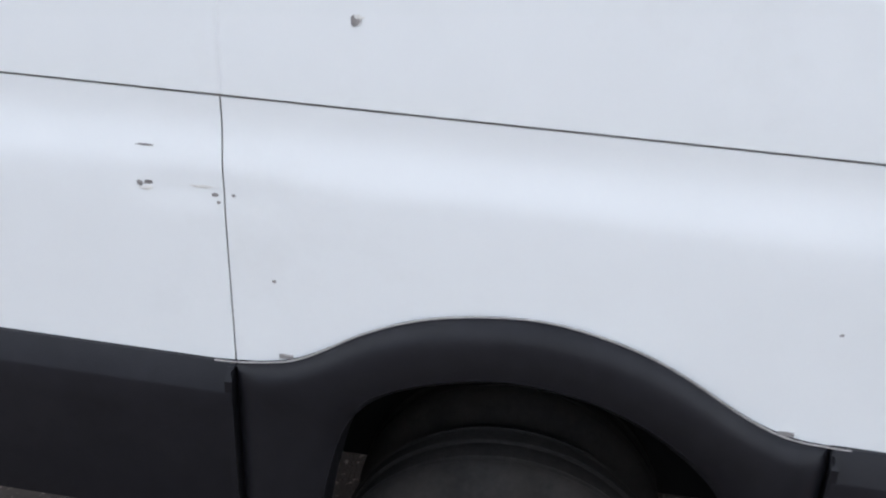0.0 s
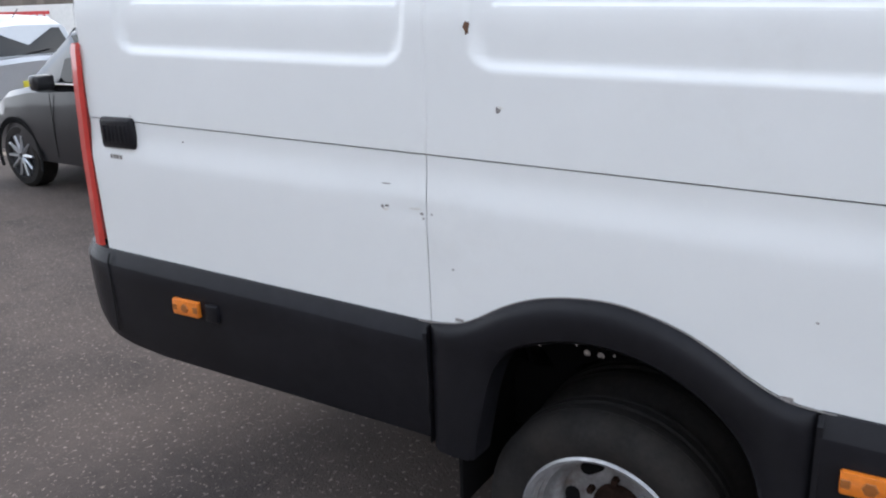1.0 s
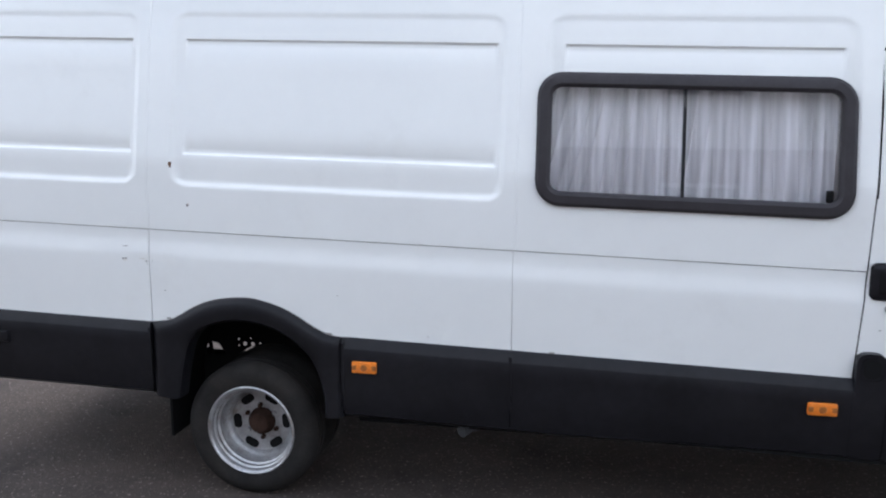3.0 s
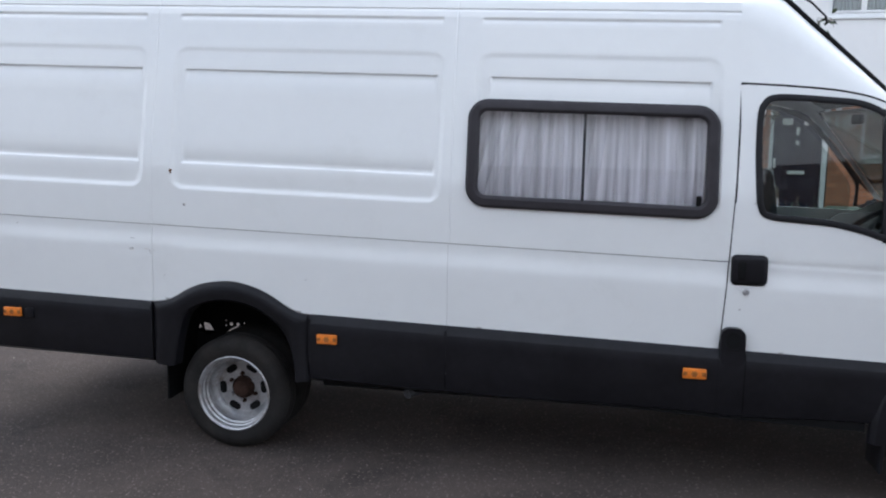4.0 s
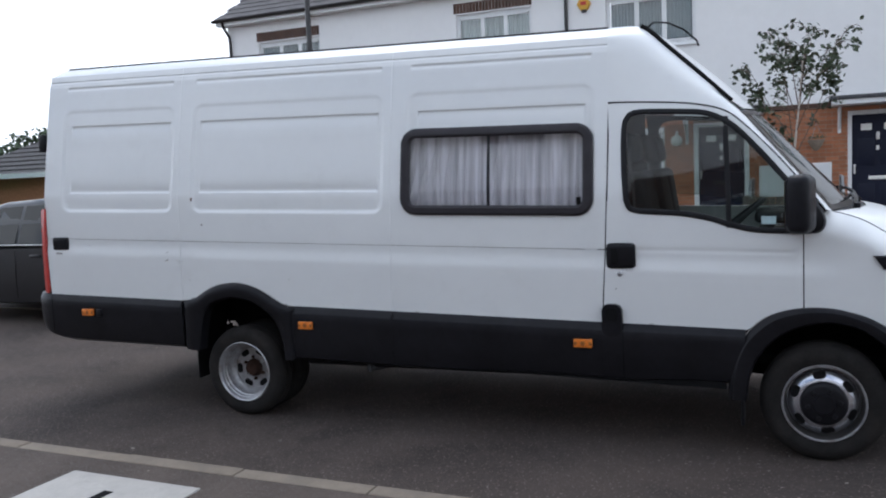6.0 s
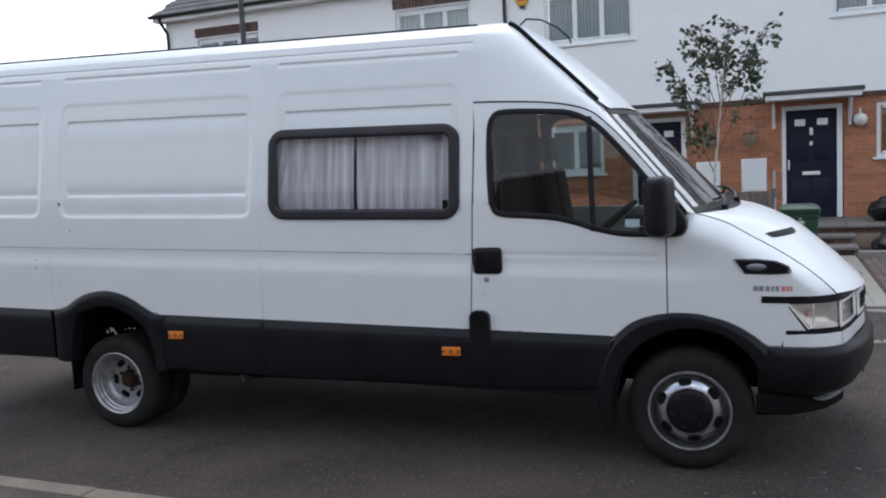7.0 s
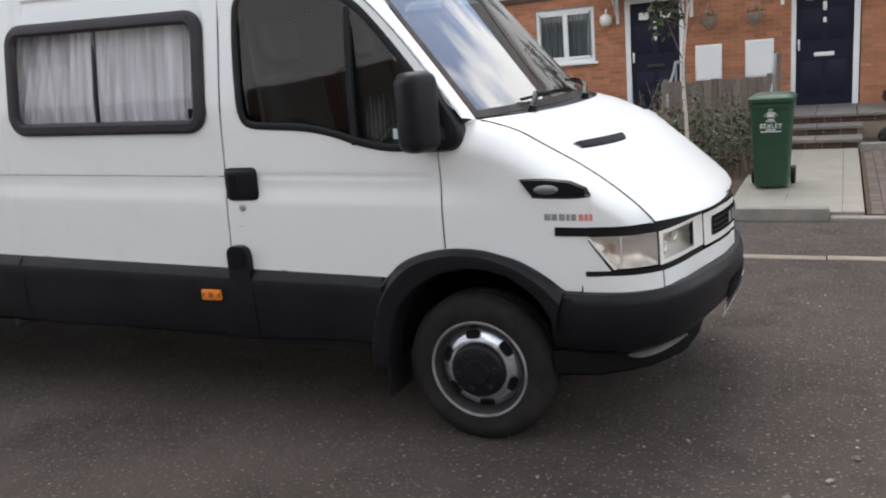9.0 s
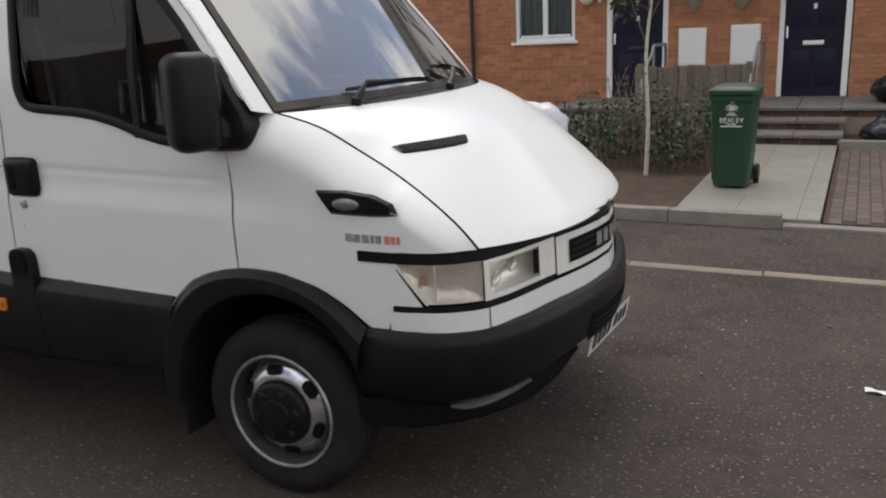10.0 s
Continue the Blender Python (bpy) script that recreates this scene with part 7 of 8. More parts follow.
# rubbish bags
rnd = random.Random(31)
for k, (u, v, z, r) in enumerate(((6.35, 10.2, 0, 0.34), (6.95, 10.15, 0, 0.38), (7.55, 10.2, 0, 0.36), (6.65, 10.75, 0, 0.36), (7.25, 10.8, 0, 0.4), (6.55, 10.95, 0.42, 0.34), (7.1, 10.9, 0.48, 0.33), (7.65, 10.95, 0.4, 0.36), (6.2, 11.4, 0.38, 0.3), (6.05, 9.85, 0.0, 0.22))):
    bag = street_thing("rubbish_bag", u, v, GZ + z, "tied black plastic rubbish bag in a heap", "rubbish bag", "rubbish bags")
    bm = bmesh.new()
    bmesh.ops.create_icosphere(bm, subdivisions=4, radius=1)
    off = Vector((k * 3.1, k * 1.7, 0))
    for p in bm.verts:
        q = p.co.copy()
        d = 1 + 0.22 * noise.noise(q * 1.6 + off) + 0.09 * abs(noise.noise(q * 5 + off)) + 0.05 * noise.noise(q * 11 + off)
        q *= d
        q.z = max(q.z, -0.72) * 0.78
        if q.z > 0.5:
            q.x *= 0.75
            q.y *= 0.75
        p.co = Vector(S(u + r * q.x, v + r * q.y, GZ + z + r * (q.z + 0.56)))
    part("sack", bm, BAG, bag)
    part("knot", tube([S(u, v, GZ + z + r * 1.25), S(u + 0.03, v + 0.02, GZ + z + r * 1.25 + 0.07), S(u + 0.07, v, GZ + z + r * 1.25 + 0.12)], [0.05, 0.02, 0.045], 7), BAG, bag)
wh = street_thing("trolley_wheel", 6.42, 6.6, GZ, "small black rubber wheel lying by the drive", "wheel")
bm = bmesh.new()
rows = [[S(6.5 + 0.14 * math.cos(k / 24 * 2 * math.pi) * r, 6.6 + dx, GZ + 0.14 + 0.14 * math.sin(k / 24 * 2 * math.pi) * r) for k in range(24)] for r, dx in ((0.4, -0.04), (0.8, -0.05), (1.0, -0.03), (1.0, 0.03), (0.8, 0.05), (0.4, 0.04))]
add_grid(bm, rows, close_u=True)
part("tyre", bm, RUBBER, wh)
rows = [[S(6.5 + 0.14 * math.cos(k / 24 * 2 * math.pi) * r, 6.6 + dx, GZ + 0.14 + 0.14 * math.sin(k / 24 * 2 * math.pi) * r) for k in range(24)] for r, dx in ((0.0, -0.02), (0.42, -0.03), (0.42, 0.03), (0.0, 0.02))]
bm = bmesh.new()
add_grid(bm, rows, close_u=True)
part("hub", bm, CABGREY, wh)

# ---------------------------------------------------------------- birch and shrubs
def leaf_mesh(bm, p, size, rnd, droop=0.0):
    m = Matrix.Translation(p) @ Euler((rnd.uniform(-1.2, 1.2), rnd.uniform(-1.2, 1.2), rnd.uniform(0, 6.3))).to_matrix().to_4x4()
    pts = ((0, -0.5, 0), (0.34, -0.1, 0.08), (0.2, 0.3, 0.05), (0, 0.62, 0), (-0.2, 0.3, 0.05), (-0.34, -0.1, 0.08))
    vs = [bm.verts.new(m @ (Vector(q) * size)) for q in pts]
    bm.faces.new((vs[0], vs[1], vs[2], vs[3]))
    bm.faces.new((vs[0], vs[3], vs[4], vs[5]))


birch = street_thing("birch_tree", 3.69, 7.13, GZ - 0.03, "slender young birch with a pale trunk and sparse leaves", "tree")
rnd = random.Random(77)
tb = Vector((3.69, 7.13, GZ - 0.03))
trunk = catmull([tb, tb + Vector((0.01, 0.02, 0.6)), tb + Vector((-0.02, 0, 1.3)), tb + Vector((0.03, 0.0, 1.9)), tb + Vector((0.10, 0.02, 2.6)), tb + Vector((0.13, 0, 3.0)), tb + Vector((0.18, 0.0, 3.35))], 5)
part("trunk", tube([S(*p) for p in trunk], [0.026 - 0.022 * k / (len(trunk) - 1) for k in range(len(trunk))], 10), BARK, birch, "pale peeling birch bark")
leaves = bmesh.new()


def twig_with_leaves(base, a, ln, rise, count):
    """A thin twig that rises, then droops, with leaves along its outer part."""
    out = Vector((math.cos(a), math.sin(a), 0))
    pts = catmull([base, base + out * ln * 0.45 + Vector((0, 0, ln * rise)), base + out * ln * 0.85 + Vector((0, 0, ln * rise * 1.1)), base + out * ln + Vector((0, 0, ln * (rise - 0.35)))], 4)
    part("branch", tube([S(*p) for p in pts], [0.006 - 0.004 * j / (len(pts) - 1) for j in range(len(pts))], 5), TWIG, birch)
    for _ in range(count):
        p = rnd.choice(pts[3:]) + Vector((rnd.gauss(0, 0.035), rnd.gauss(0, 0.035), rnd.gauss(-0.03, 0.045)))
        leaf_mesh(leaves, Vector(S(*p)), rnd.uniform(0.05, 0.095), rnd)


for k, (z0, a, reach, top) in enumerate(((1.45, 185, 0.5, 2.62), (1.6, 15, 0.62, 2.7), (1.72, 250, 0.45, 2.85), (1.85, 165, 0.72, 2.75), (1.95, 330, 0.55, 2.95), (2.05, 75, 0.5, 2.9),
                                         (2.15, 200, 0.38, 3.12), (2.25, 5, 0.6, 3.0), (2.35, 120, 0.3, 3.2), (2.45, 300, 0.25, 3.15))):
    reach, top = reach * 0.82, top + 0.1
    start = min(trunk, key=lambda q: abs(q.z - GZ - z0))
    a = radians(a)
    out = Vector((math.cos(a), math.sin(a), 0))
    limb = catmull([start, start + out * reach * 0.4 + Vector((0, 0, (top - z0) * 0.35)), start + out * reach * 0.75 + Vector((0, 0, (top - z0) * 0.72)), start + out * reach + Vector((0, 0, top - z0))], 5)
    part("limb", tube([S(*p) for p in limb], [0.009 - 0.007 * j / (len(limb) - 1) for j in range(len(limb))], 6), TWIG, birch)
    for j in range(7):
        twig_with_leaves(limb[6 + rnd.randrange(len(limb) - 6)], a + rnd.uniform(-1.5, 1.5), rnd.uniform(0.12, 0.32), rnd.uniform(0.1, 0.6), rnd.randrange(9, 17))
for j in range(12):
    twig_with_leaves(trunk[20 + rnd.randrange(len(trunk) - 20)], rnd.uniform(0, 6.3), rnd.uniform(0.1, 0.26), rnd.uniform(0.2, 0.8), rnd.randrange(8, 14))
for j in range(5):
    twig_with_leaves(trunk[14 + rnd.randrange(4)], rnd.uniform(2.4, 4.2), rnd.uniform(0.3, 0.5), 0.25, rnd.randrange(14, 22))
part("crown", leaves, LEAF, birch, "sparse dark green leaves", smooth=False)

shr = bmesh.new()
stems = bmesh.new()
for k in range(250):
    u, v = rnd.uniform(2.2, 4.42), rnd.uniform(7.25, 9.3)
    h = (1.0 - 0.2 * abs(u - 3.6)) * rnd.uniform(0.4, 1.0) * (0.6 + 0.4 * math.sin(u * 4 + v * 3) ** 2)
    tip = Vector((u + rnd.gauss(0, 0.12), v + rnd.gauss(0, 0.12), GZ + h))
    add_tube(stems, [S(u, v, GZ - 0.02), S((u + tip.x) / 2 + 0.02, (v + tip.y) / 2, GZ + h * 0.55), S(*tip)], [0.006, 0.004, 0.002], 4, False)
    for j in range(26):
        f = rnd.uniform(0.25, 1.05)
        p = Vector((u, v, GZ)).lerp(tip, f) + Vector((rnd.gauss(0, 0.06), rnd.gauss(0, 0.06), rnd.gauss(0, 0.035)))
        p.z = max(p.z, GZ + 0.03)
        leaf_mesh(shr, Vector(S(*p)), rnd.uniform(0.03, 0.07), rnd)
wisps = bmesh.new()
for k in range(90):
    u, v = rnd.uniform(2.9, 4.4), rnd.uniform(7.2, 8.8)
    h = rnd.uniform(0.55, 1.15)
    tip = Vector((u + rnd.gauss(0, 0.16), v + rnd.gauss(0, 0.16), GZ + h))
    add_tube(wisps, [S(u, v, GZ), S((u + tip.x) / 2 + rnd.gauss(0, 0.03), (v + tip.y) / 2, GZ + h * 0.6), S(*tip)], [0.006, 0.004, 0.002], 4, False)
    for j in range(9):
        p = Vector((u, v, GZ)).lerp(tip, rnd.uniform(0.6, 1.02)) + Vector((rnd.gauss(0, 0.03), rnd.gauss(0, 0.03), rnd.gauss(0, 0.02)))
        leaf_mesh(shr, Vector(S(*p)), rnd.uniform(0.02, 0.04), rnd)
shrub = street_thing("shrub_bed", 3.5, 8, GZ, "low dense evergreen shrubs in the garden bed", "shrub", "", "stuff")
part("leaves", shr, SHRUB, shrub, smooth=False)
part("stems", stems, TWIG, shrub)
part("dry_shoots", wisps, DRYTWIG, shrub, "thin dry brown shoots")

# ---------------------------------------------------------------- parked cars
def car(name, u_rear, length, v_near, width, paint, label, height=1.6, facing=-1):
    """A hatchback or people carrier lying along the street; facing -1: its nose points to -u."""
    root = street_thing(name, u_rear + facing * length / 2, v_near + width / 2, 0, label, "car", "parked cars")
    L = length

    def X(s):
        return u_rear + facing * s * L
    # stations along the car from tail (0) to nose (1): half widths and heights
    ST = [(0.0, 0.45, 0.95, 0.86), (0.012, 0.36, 1.02, 0.93), (0.06, 0.28, 1.06, 0.98), (0.2, 0.24, 1.06, 1.0), (0.5, 0.23, 1.04, 1.0), (0.74, 0.24, 1.0, 1.0), (0.86, 0.26, 0.93, 0.97), (0.95, 0.3, 0.8, 0.9), (0.99, 0.36, 0.68, 0.8), (1.0, 0.42, 0.6, 0.74)]
    hw = width / 2
    vc = v_near + hw
    rows = []
    for s, zb, zt, w in ST:
        sec = [(-0.80, zb), (-0.97, zb + 0.05), (-1.0, zb + 0.25), (-0.99, (zb + zt) / 2 + 0.1), (-0.96, zt - 0.06), (-0.88, zt), (0, zt + 0.03), (0.88, zt), (0.96, zt - 0.06), (0.99, (zb + zt) / 2 + 0.1), (1.0, zb + 0.25), (0.97, zb + 0.05), (0.80, zb)]
        rows.append([S(X(s), vc + a * hw * w, z) for a, z in sec])
    bm = sheet(rows)
    for r in (rows[0], rows[-1]):
        bm.faces.new([bm.verts.new(p) for p in r])
    body = part("body", bm, paint, root)
    GH = [(0.015, 1.04, 0.86, 0.0), (0.06, height - 0.16, 0.78, 1), (0.12, height - 0.04, 0.74, 1), (0.3, height, 0.73, 1), (0.5, height - 0.02, 0.73, 1), (0.6, height - 0.1, 0.74, 1), (0.75, 1.02, 0.86, 0)]
    rows = []
    for s, z, w, f in GH:
        zl = 1.03
        rows.append([S(X(s), vc + a * hw, zz) for a, zz in ((-0.95, zl), (-0.95 + (0.95 - w) * 0.5, (zl + z) / 2), (-w, z - 0.05), (-w * 0.9, z), (0, z + 0.02), (w * 0.9, z), (w, z - 0.05), (0.95 - (0.95 - w) * 0.5, (zl + z) / 2), (0.95, zl))])
    part("cabin", sheet(rows), paint, root)
    # side windows, screens
    for sgn in (-1, 1):
        for s0, s1 in ((0.09, 0.2), (0.215, 0.39), (0.405, 0.60)):
            def at(s, t):
                z1 = lerp([(g[0], g[1]) for g in GH], s) - 0.07
                w1 = lerp([(g[0], g[2]) for g in GH], s)
                z = 1.06 + (z1 - 1.06) * t
                return S(X(s), vc + sgn * hw * ((0.95 + (w1 - 0.95) * t * 0.98) + 0.006), z)
            part("side_window", sheet([[at(s0 + (s1 - s0) * q / 4, t) for q in range(5)] for t in (0, 0.5, 1)]), CARGLASS, root)
        part("chrome_line", tube([S(X(0.08), vc + sgn * hw * 0.957, 1.045), S(X(0.66), vc + sgn * hw * 0.957, 1.035)], 0.009, 6), SILVERP, root)
        part("door_mirror", sbox(-0.06, 0.06, -0.1, 0.1, -0.07, 0.07, 0.03, 3, m=Matrix.Translation((X(0.63), vc + sgn * (hw + 0.06), 1.06))), paint, root)
        for s in (0.3, 0.5):
            part("door_handle", sbox(X(s) - 0.09, X(s) + 0.09, vc + sgn * hw * 1.0 - 0.02, vc + sgn * hw * 1.0 + 0.02, 0.88, 0.915, 0.01, 2), paint, root)
        for s in (0.205, 0.40, 0.64):
            part("door_gap", tube([S(X(s), vc + sgn * hw * 0.996, 0.35), S(X(s), vc + sgn * hw * 1.001, 0.6), S(X(s), vc + sgn * hw * 0.985, 0.95)], 0.004, 4), GAPBLACK, root)
        for s in (0.185, 0.81):
            cx, cy = X(s), vc + sgn * (hw - 0.015)
            bm = bmesh.new()
            rows = [[S(cx + r * math.cos(k / 32 * 2 * math.pi), cy - sgn * d, 0.315 + r * math.sin(k / 32 * 2 * math.pi)) for k in range(32)] for r, d in ((0.2, 0.02), (0.22, 0.0), (0.28, 0.0), (0.315, 0.03), (0.315, 0.19), (0.25, 0.2))]
            add_grid(bm, rows, close_u=True)
            wl_ = part("wheel", bm, TYRE, root)
            part("rim", sheet([[S(cx + r * math.cos(k / 32 * 2 * math.pi), cy - sgn * d, 0.315 + r * math.sin(k / 32 * 2 * math.pi)) for k in range(33)] for r, d in ((0.215, 0.0), (0.2, 0.03), (0.0, 0.07))]), CABTRIM, wl_)
            for q in range(10):
                a = 2 * math.pi * q / 10
                part("spoke", tube([S(cx + 0.03 * math.cos(a), cy - sgn * 0.01, 0.315 + 0.03 * math.sin(a)), S(cx + 0.205 * math.cos(a), cy + sgn * 0.002, 0.315 + 0.205 * math.sin(a))], [0.022, 0.014], 5), ALLOY, wl_)
            part("wheel_arch", sheet([[S(cx + r * math.cos(radians(an)), cy + sgn * d, 0.315 + r * math.sin(radians(an))) for an in range(-20, 201, 10)] for r, d in ((0.33, 0.008), (0.375, 0.02), (0.39, 0.012))]), GAPBLACK, root)
    z1 = height - 0.2
    part("rear_screen", sheet([[S(X(s) - facing * 0.012, vc + a * hw, z) for a in (-w, 0, w)] for s, z, w in ((0.018, 1.07, 0.74), (0.058, height - 0.2, 0.66))]), CARGLASS, root)
    part("windscreen", sheet([[S(X(s) + facing * 0.012, vc + a * hw, z + 0.012) for a in (-w, -0.4, 0.4, w)] for s, z, w in ((0.74, 1.04, 0.78), (0.61, height - 0.11, 0.66))]), CARGLASS, root)
    for sgn in (-1, 1):
        part("tail_lamp", sbox(-0.03, 0.03, -0.12, 0.12, -0.14, 0.14, 0.02, 2, m=Matrix.Translation((X(0.012), vc + sgn * hw * 0.8, 0.86))), RED, root)
        part("headlight", sbox(-0.04, 0.04, -0.14, 0.14, -0.06, 0.06, 0.02, 2, m=Matrix.Translation((X(0.985), vc + sgn * hw * 0.62, 0.62))), LAMPHAZE, root)
    part("rear_wiper", tube([S(X(0.02) - facing * 0.03, vc - 0.1, 1.09), S(X(0.024) - facing * 0.03, vc + 0.28, 1.13)], 0.01, 5), RUBBER, root)
    part("number_plate", sbox(-0.01, 0.01, -0.26, 0.26, -0.055, 0.055, 0.003, 1, m=Matrix.Translation((X(0.0) - facing * 0.012, vc, 0.66))), FLATYELLOW, root)
    part("roof_aerial", tube([S(X(0.1), vc, height - 0.03), S(X(0.06), vc, height + 0.08)], 0.006, 5), GAPBLACK, root)
    return root


car("parked_car", -4.1, 3.92, 2.7, 1.8, CARBLACK, "black people carrier with alloy wheels parked across the road", 1.62)
car("parked_car", -10.9, 4.2, 4.32, 1.75, CARSILVER, "silver hatchback parked further along the road", 1.62)

# ---------------------------------------------------------------- lamp post, far things
post = street_thing("lamp_post", -5.43, 9.8, 0, "dark grey steel street lamp post in a front garden", "lamp post")
part("column", tube([S(-5.43, 9.8, 0), S(-5.43, 9.8, 1.2), S(-5.43, 9.8, 1.25), S(-5.43, 9.8, 6.6)], [0.085, 0.085, 0.06, 0.05], 12), DARKPIPE, post)
part("lantern", sbox(-0.12, 0.12, -0.5, 0.02, -0.05, 0.06, 0.03, 3, m=Matrix.Translation((-5.43, 9.8, 6.65))), GALV, post)

bung = street_thing("bungalow", -20, 23, 0, "orange brick bungalow with a hipped grey tiled roof", "house")
part("wall", sbox(-29, -12, 19, 28, 0, 2.3), BRICKI, bung, smooth=False)
bm = bmesh.new()
e = [(-29.5, 18.5, 2.35), (-11.5, 18.5, 2.35), (-11.5, 28.5, 2.35), (-29.5, 28.5, 2.35)]
r0, r1 = (-24.5, 23.5, 5.0), (-16.5, 23.5, 5.0)
ev = [bm.verts.new(p) for p in e]
rv = [bm.verts.new(p) for p in (r0, r1)]
for f in ((ev[0], ev[1], rv[1], rv[0]), (ev[1], ev[2], rv[1]), (ev[2], ev[3], rv[0], rv[1]), (ev[3], ev[0], rv[0]), (ev[0], ev[3], ev[2], ev[1])):
    bm.faces.new(f)
broof = part("roof", st(bm), ROOFTILE, bung, "grey tiled hipped roof", smooth=False)
for k in range(1, 14):
    f = k / 14
    a, b = Vector(e[0]).lerp(Vector(r0), f), Vector(e[1]).lerp(Vector(r1), f)
    part("tile_course", tube([S(a.x, a.y - 0.02, a.z + 0.02), S(b.x, b.y - 0.02, b.z + 0.02)], 0.03, 4), ROOFTILE, broof)
part("fascia", sbox(-29.55, -11.45, 18.42, 18.5, 2.2, 2.4), UPVC, bung, smooth=False)
# the hoarding is a white vehicle's side, built as a plain upright board
white_vehicle = street_thing("hoarding", -25, 13.0, 0, "side of a white vehicle with a red panel in front of a timber fence", "hoarding")
part("board", sbox(-38, -22.4, 13.4, 13.45, 0.0, 1.78), FLATWHITE, white_vehicle, smooth=False)
part("red_panel", sbox(-30, -23.6, 13.37, 13.4, 1.2, 1.6), FLATRED, white_vehicle, smooth=False)
for k in range(4):
    part("lettering_bar", sbox(-24.9 + 0.38 * k - 0.0, -24.65 + 0.38 * k, 13.35, 13.37, 1.3, 1.5), FLATWHITE, white_vehicle, smooth=False)
ff = street_thing("tall_fence", -27, 15, 0, "tall brown timber fence behind the white vehicle", "fence")
for k in range(43):
    part("board", sbox(-40 + 0.4 * k, -40 + 0.4 * k + 0.38, 15, 15.03 + 0.02 * (k % 2), 0, 2.75), TIMBER, ff, smooth=False)
part("green_netting", sbox(-40, -22.6, 15.4, 15.45, 0, 4.0), FLATGREEN, ff, smooth=False)
part("yellow_brace", tube([S(-25.5, 15.3, 3.2), S(-22.5, 15.3, 2.75)], 0.12, 6), FLATYELLOW, ff)

rnd = random.Random(5)
for cu, cv, rr, hh in ((-34, 32, 3.2, 5.2), (-40, 36, 3.5, 6.0), (-46, 38, 3.6, 5.5)):
    tr = street_thing("far_tree", cu, cv, 0, "broad green tree far down the street", "tree", "far trees")
    part("trunk", tube([S(cu, cv, 0), S(cu + 0.1, cv, 1.5), S(cu, cv, 3.2)], [0.25, 0.18, 0.1], 8), TWIG, tr)
    bm = bmesh.new()
    for _ in range(2600):
        d = Vector((rnd.gauss(0, 1), rnd.gauss(0, 1), rnd.gauss(0, 0.75)))
        d = d.normalized() * rr * rnd.uniform(0.35, 1.0) ** 0.5 * (1 + 0.25 * noise.noise(d * 1.3))
        leaf_mesh(bm, Vector(S(cu + d.x, cv + d.y, hh * 0.6 + d.z * 0.75)), rnd.uniform(0.25, 0.45), rnd)
    part("crown", bm, FARGREEN, tr, smooth=False)

# the opposite terrace, behind the footway
opp = street_thing("house", 0, -15, 0, "pale terraced houses across the footway", "house")
holes = []
for k in range(-5, 6):
    c = 5.2 * k
    holes += [(c - 1.9, c - 0.4, 1.2, 2.3), (c - 1.9, c - 0.3, 3.9, 5.0), (c + 0.5, c + 1.45, 0.2, 2.2)]
part("wall", wall_with_holes(-28, 28, 0, 5.6, -12.8, -12.5, holes), RENDERW, opp, smooth=False)
# dark brick colour here stands in for shade, hedges and cars along the wall
part("brick_plinth", wall_with_holes(-28, 28, 0, 2.95, -12.5, -12.43, holes), DBRICK, opp, smooth=False)
# one dark sheet stands for the unlit rooms
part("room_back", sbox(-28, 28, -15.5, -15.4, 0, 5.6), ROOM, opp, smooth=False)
part("roof", sheet([[S(u, v, z) for u in (-28.4, 28.4)] for v, z in ((-12.2, 5.6), (-16.5, 8.2), (-20.8, 5.6))]), ROOFTILE, opp, smooth=False)
for h in holes:
    if h[2] > 0.5:
        for a, b, c, d in ((h[0], h[1], h[2], h[2] + 0.08), (h[0], h[1], h[3] - 0.08, h[3]), (h[0], h[0] + 0.08, h[2], h[3]), (h[1] - 0.08, h[1], h[2], h[3]), ((h[0] + h[1]) / 2 - 0.05, (h[0] + h[1]) / 2 + 0.05, h[2], h[3])):
            part("window_frame", sbox(a, b, -12.6, -12.52, c, d), UPVC, opp, smooth=False)
        part("pane", sbox(h[0], h[1], -12.58, -12.57, h[2], h[3]), CARGLASS, opp, smooth=False)
    else:
        part("front_door", sbox(h[0], h[1], -12.65, -12.58, h[2], h[3]), DOORNAVY, opp, smooth=False)

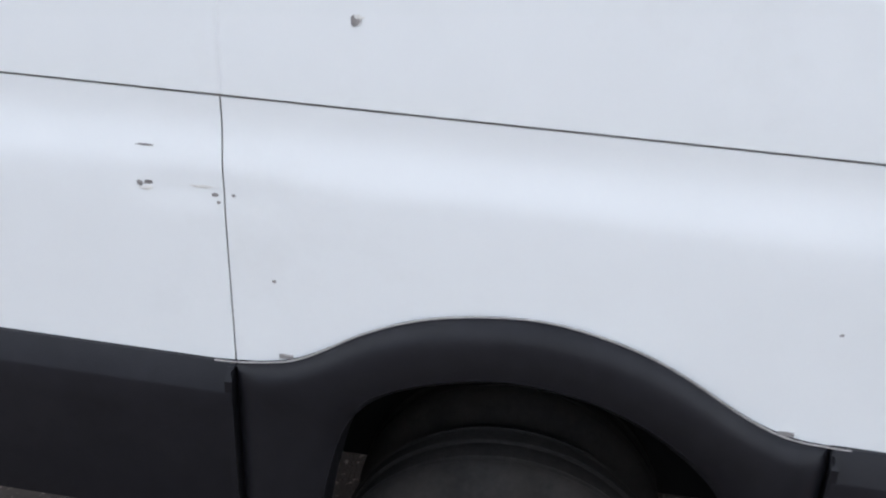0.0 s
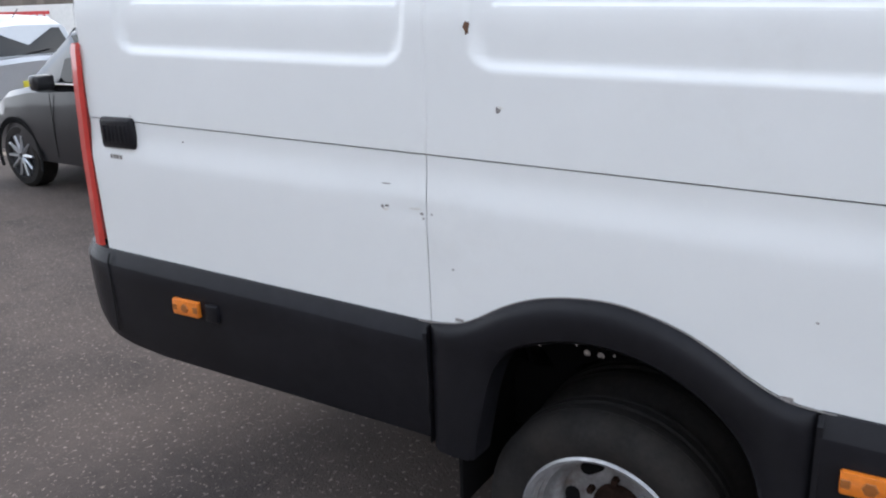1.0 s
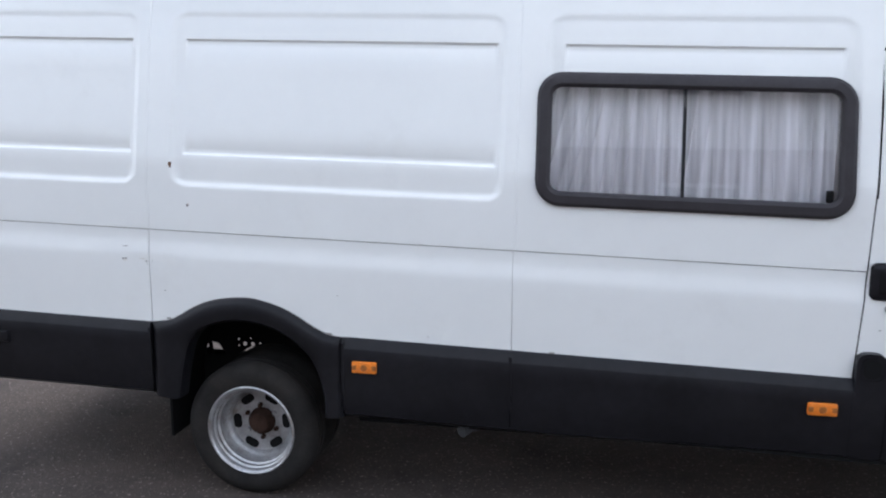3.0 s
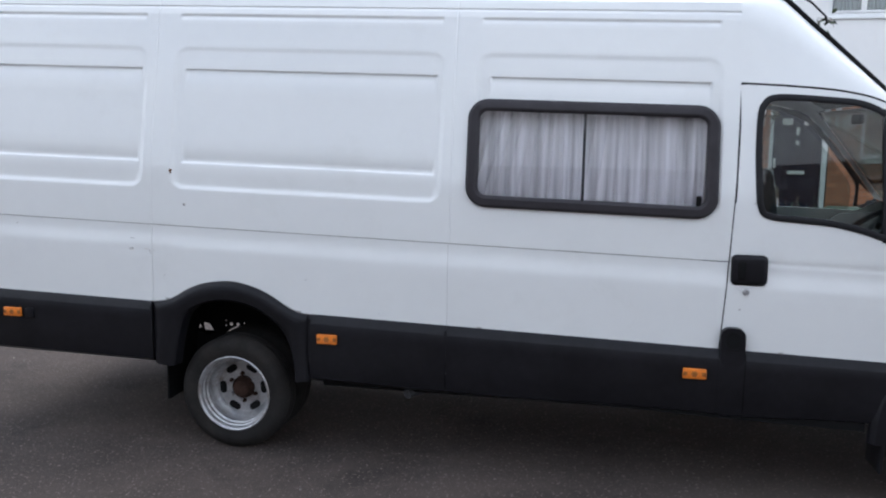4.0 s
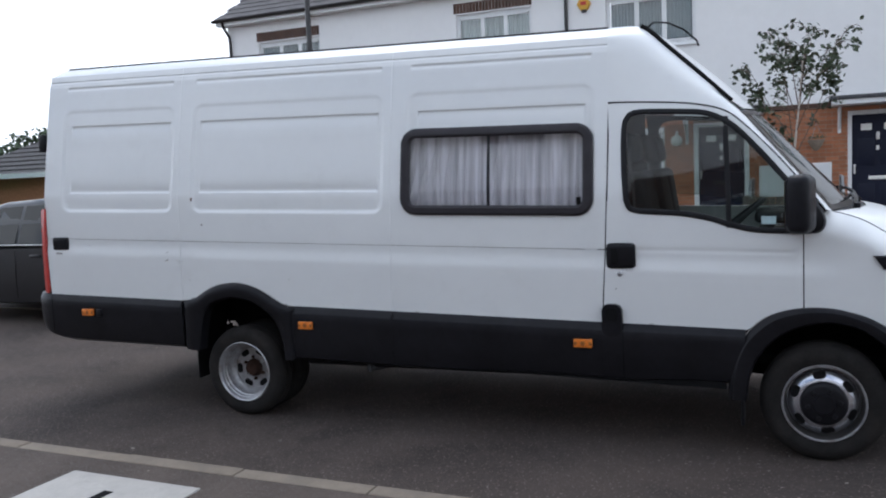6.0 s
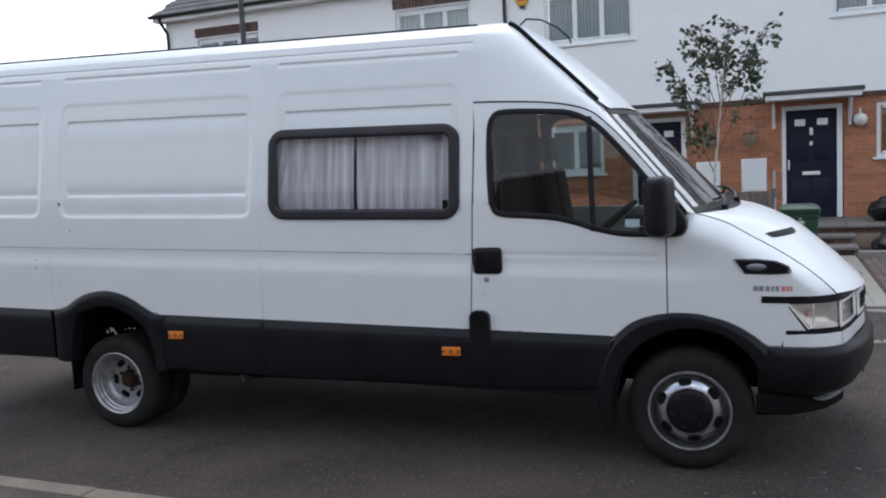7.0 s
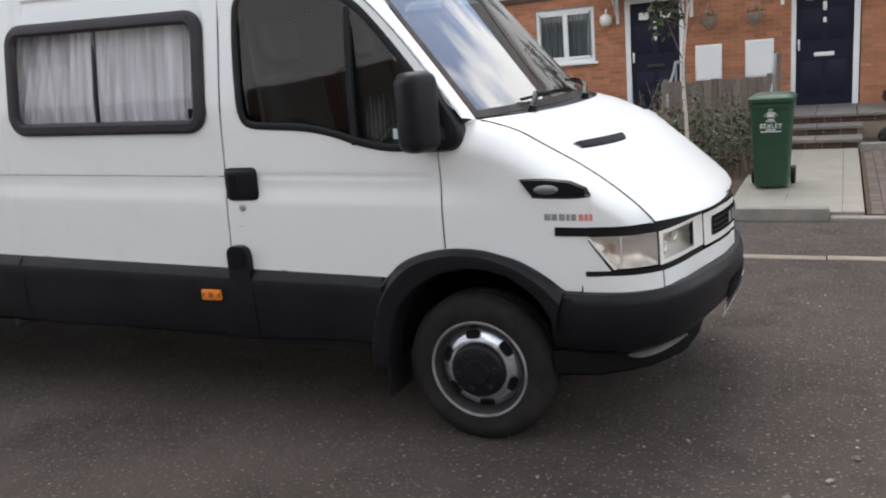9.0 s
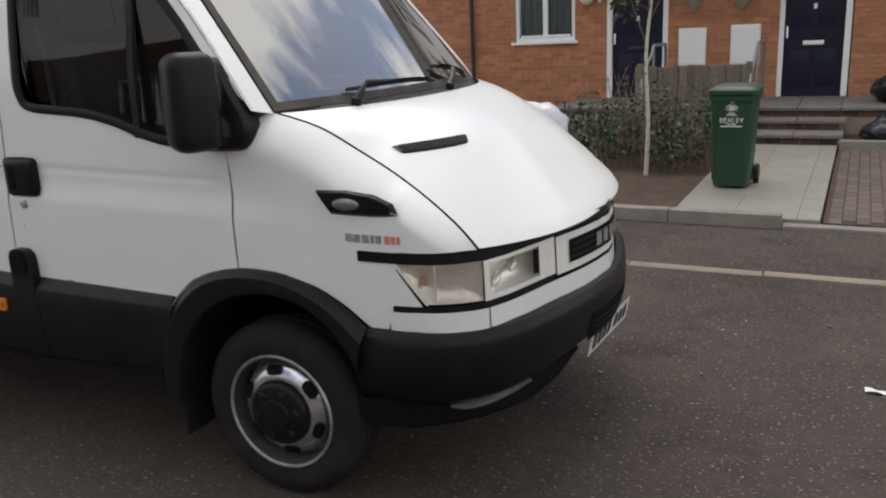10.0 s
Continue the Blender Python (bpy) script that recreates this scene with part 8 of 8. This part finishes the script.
bush = street_thing("garden_bush", -6.0, -9.6, 0, "leafy dark bush in a garden across the footway", "bush")
bl, bs = bmesh.new(), bmesh.new()
for k in range(60):
    a, h, r = rnd.uniform(0, 6.3), rnd.uniform(0.7, 2.5), rnd.uniform(0.2, 1.25)
    tip = Vector((-6.0 + r * math.cos(a), -9.6 + r * math.sin(a), h))
    add_tube(bs, [S(-6.0 + 0.1 * math.cos(a), -9.6 + 0.1 * math.sin(a), -0.02), S((tip.x - 6.0) / 2 - 0.05, (tip.y - 9.6) / 2, h * 0.6), S(*tip)], [0.02, 0.012, 0.005], 5, False)
    for j in range(26):
        p = Vector((-6.0, -9.6, 0.2)).lerp(tip, rnd.uniform(0.45, 1.05)) + Vector((rnd.gauss(0, 0.14), rnd.gauss(0, 0.14), rnd.gauss(0, 0.12)))
        leaf_mesh(bl, Vector(S(*p)), rnd.uniform(0.07, 0.14), rnd)
part("crown", bl, LEAF, bush, smooth=False)
part("stems", bs, TWIG, bush)

# small litter and stones on the asphalt
rnd = random.Random(404)
lit = bmesh.new()
for k in range(520):
    x, y = (rnd.uniform(3.6, 7.6), rnd.uniform(-1.2, 2.4)) if k % 2 else (rnd.uniform(-5, 8), rnd.choice((rnd.uniform(-4, -0.3), rnd.uniform(2.2, 4.8), rnd.uniform(-1.5, 4.8))))
    s = rnd.choice((0.004, 0.004, 0.005, 0.005, 0.006, 0.007, 0.009, 0.013 if k % 5 == 0 else 0.006))
    m = Matrix.Translation((x, y, 0.004 + s * 0.3)) @ Euler((rnd.uniform(-0.3, 0.3), rnd.uniform(-0.3, 0.3), rnd.uniform(0, 6.3))).to_matrix().to_4x4()
    add_box(lit, -s, s, -s * rnd.uniform(0.4, 0.9), s * rnd.uniform(0.4, 0.9), -s * 0.3, s * 0.3, m=m)
litter = tagged(part("road_litter", lit, LITTER, None, "tiny pale stones and scraps scattered on the asphalt", smooth=False), "", "litter", "", "stuff")
scrap = tagged(part("paper_scrap", sheet([[(5.97 + 0.085 * a, 1.66 + 0.035 * b - 0.02 * a, 0.006 + 0.012 * abs(math.sin(3 * a + b))) for a in (0, 0.3, 0.6, 1)] for b in (0, 0.5, 1)], 0.001), FLATWHITE, None, "crumpled scrap of white paper on the road"), "", "litter")
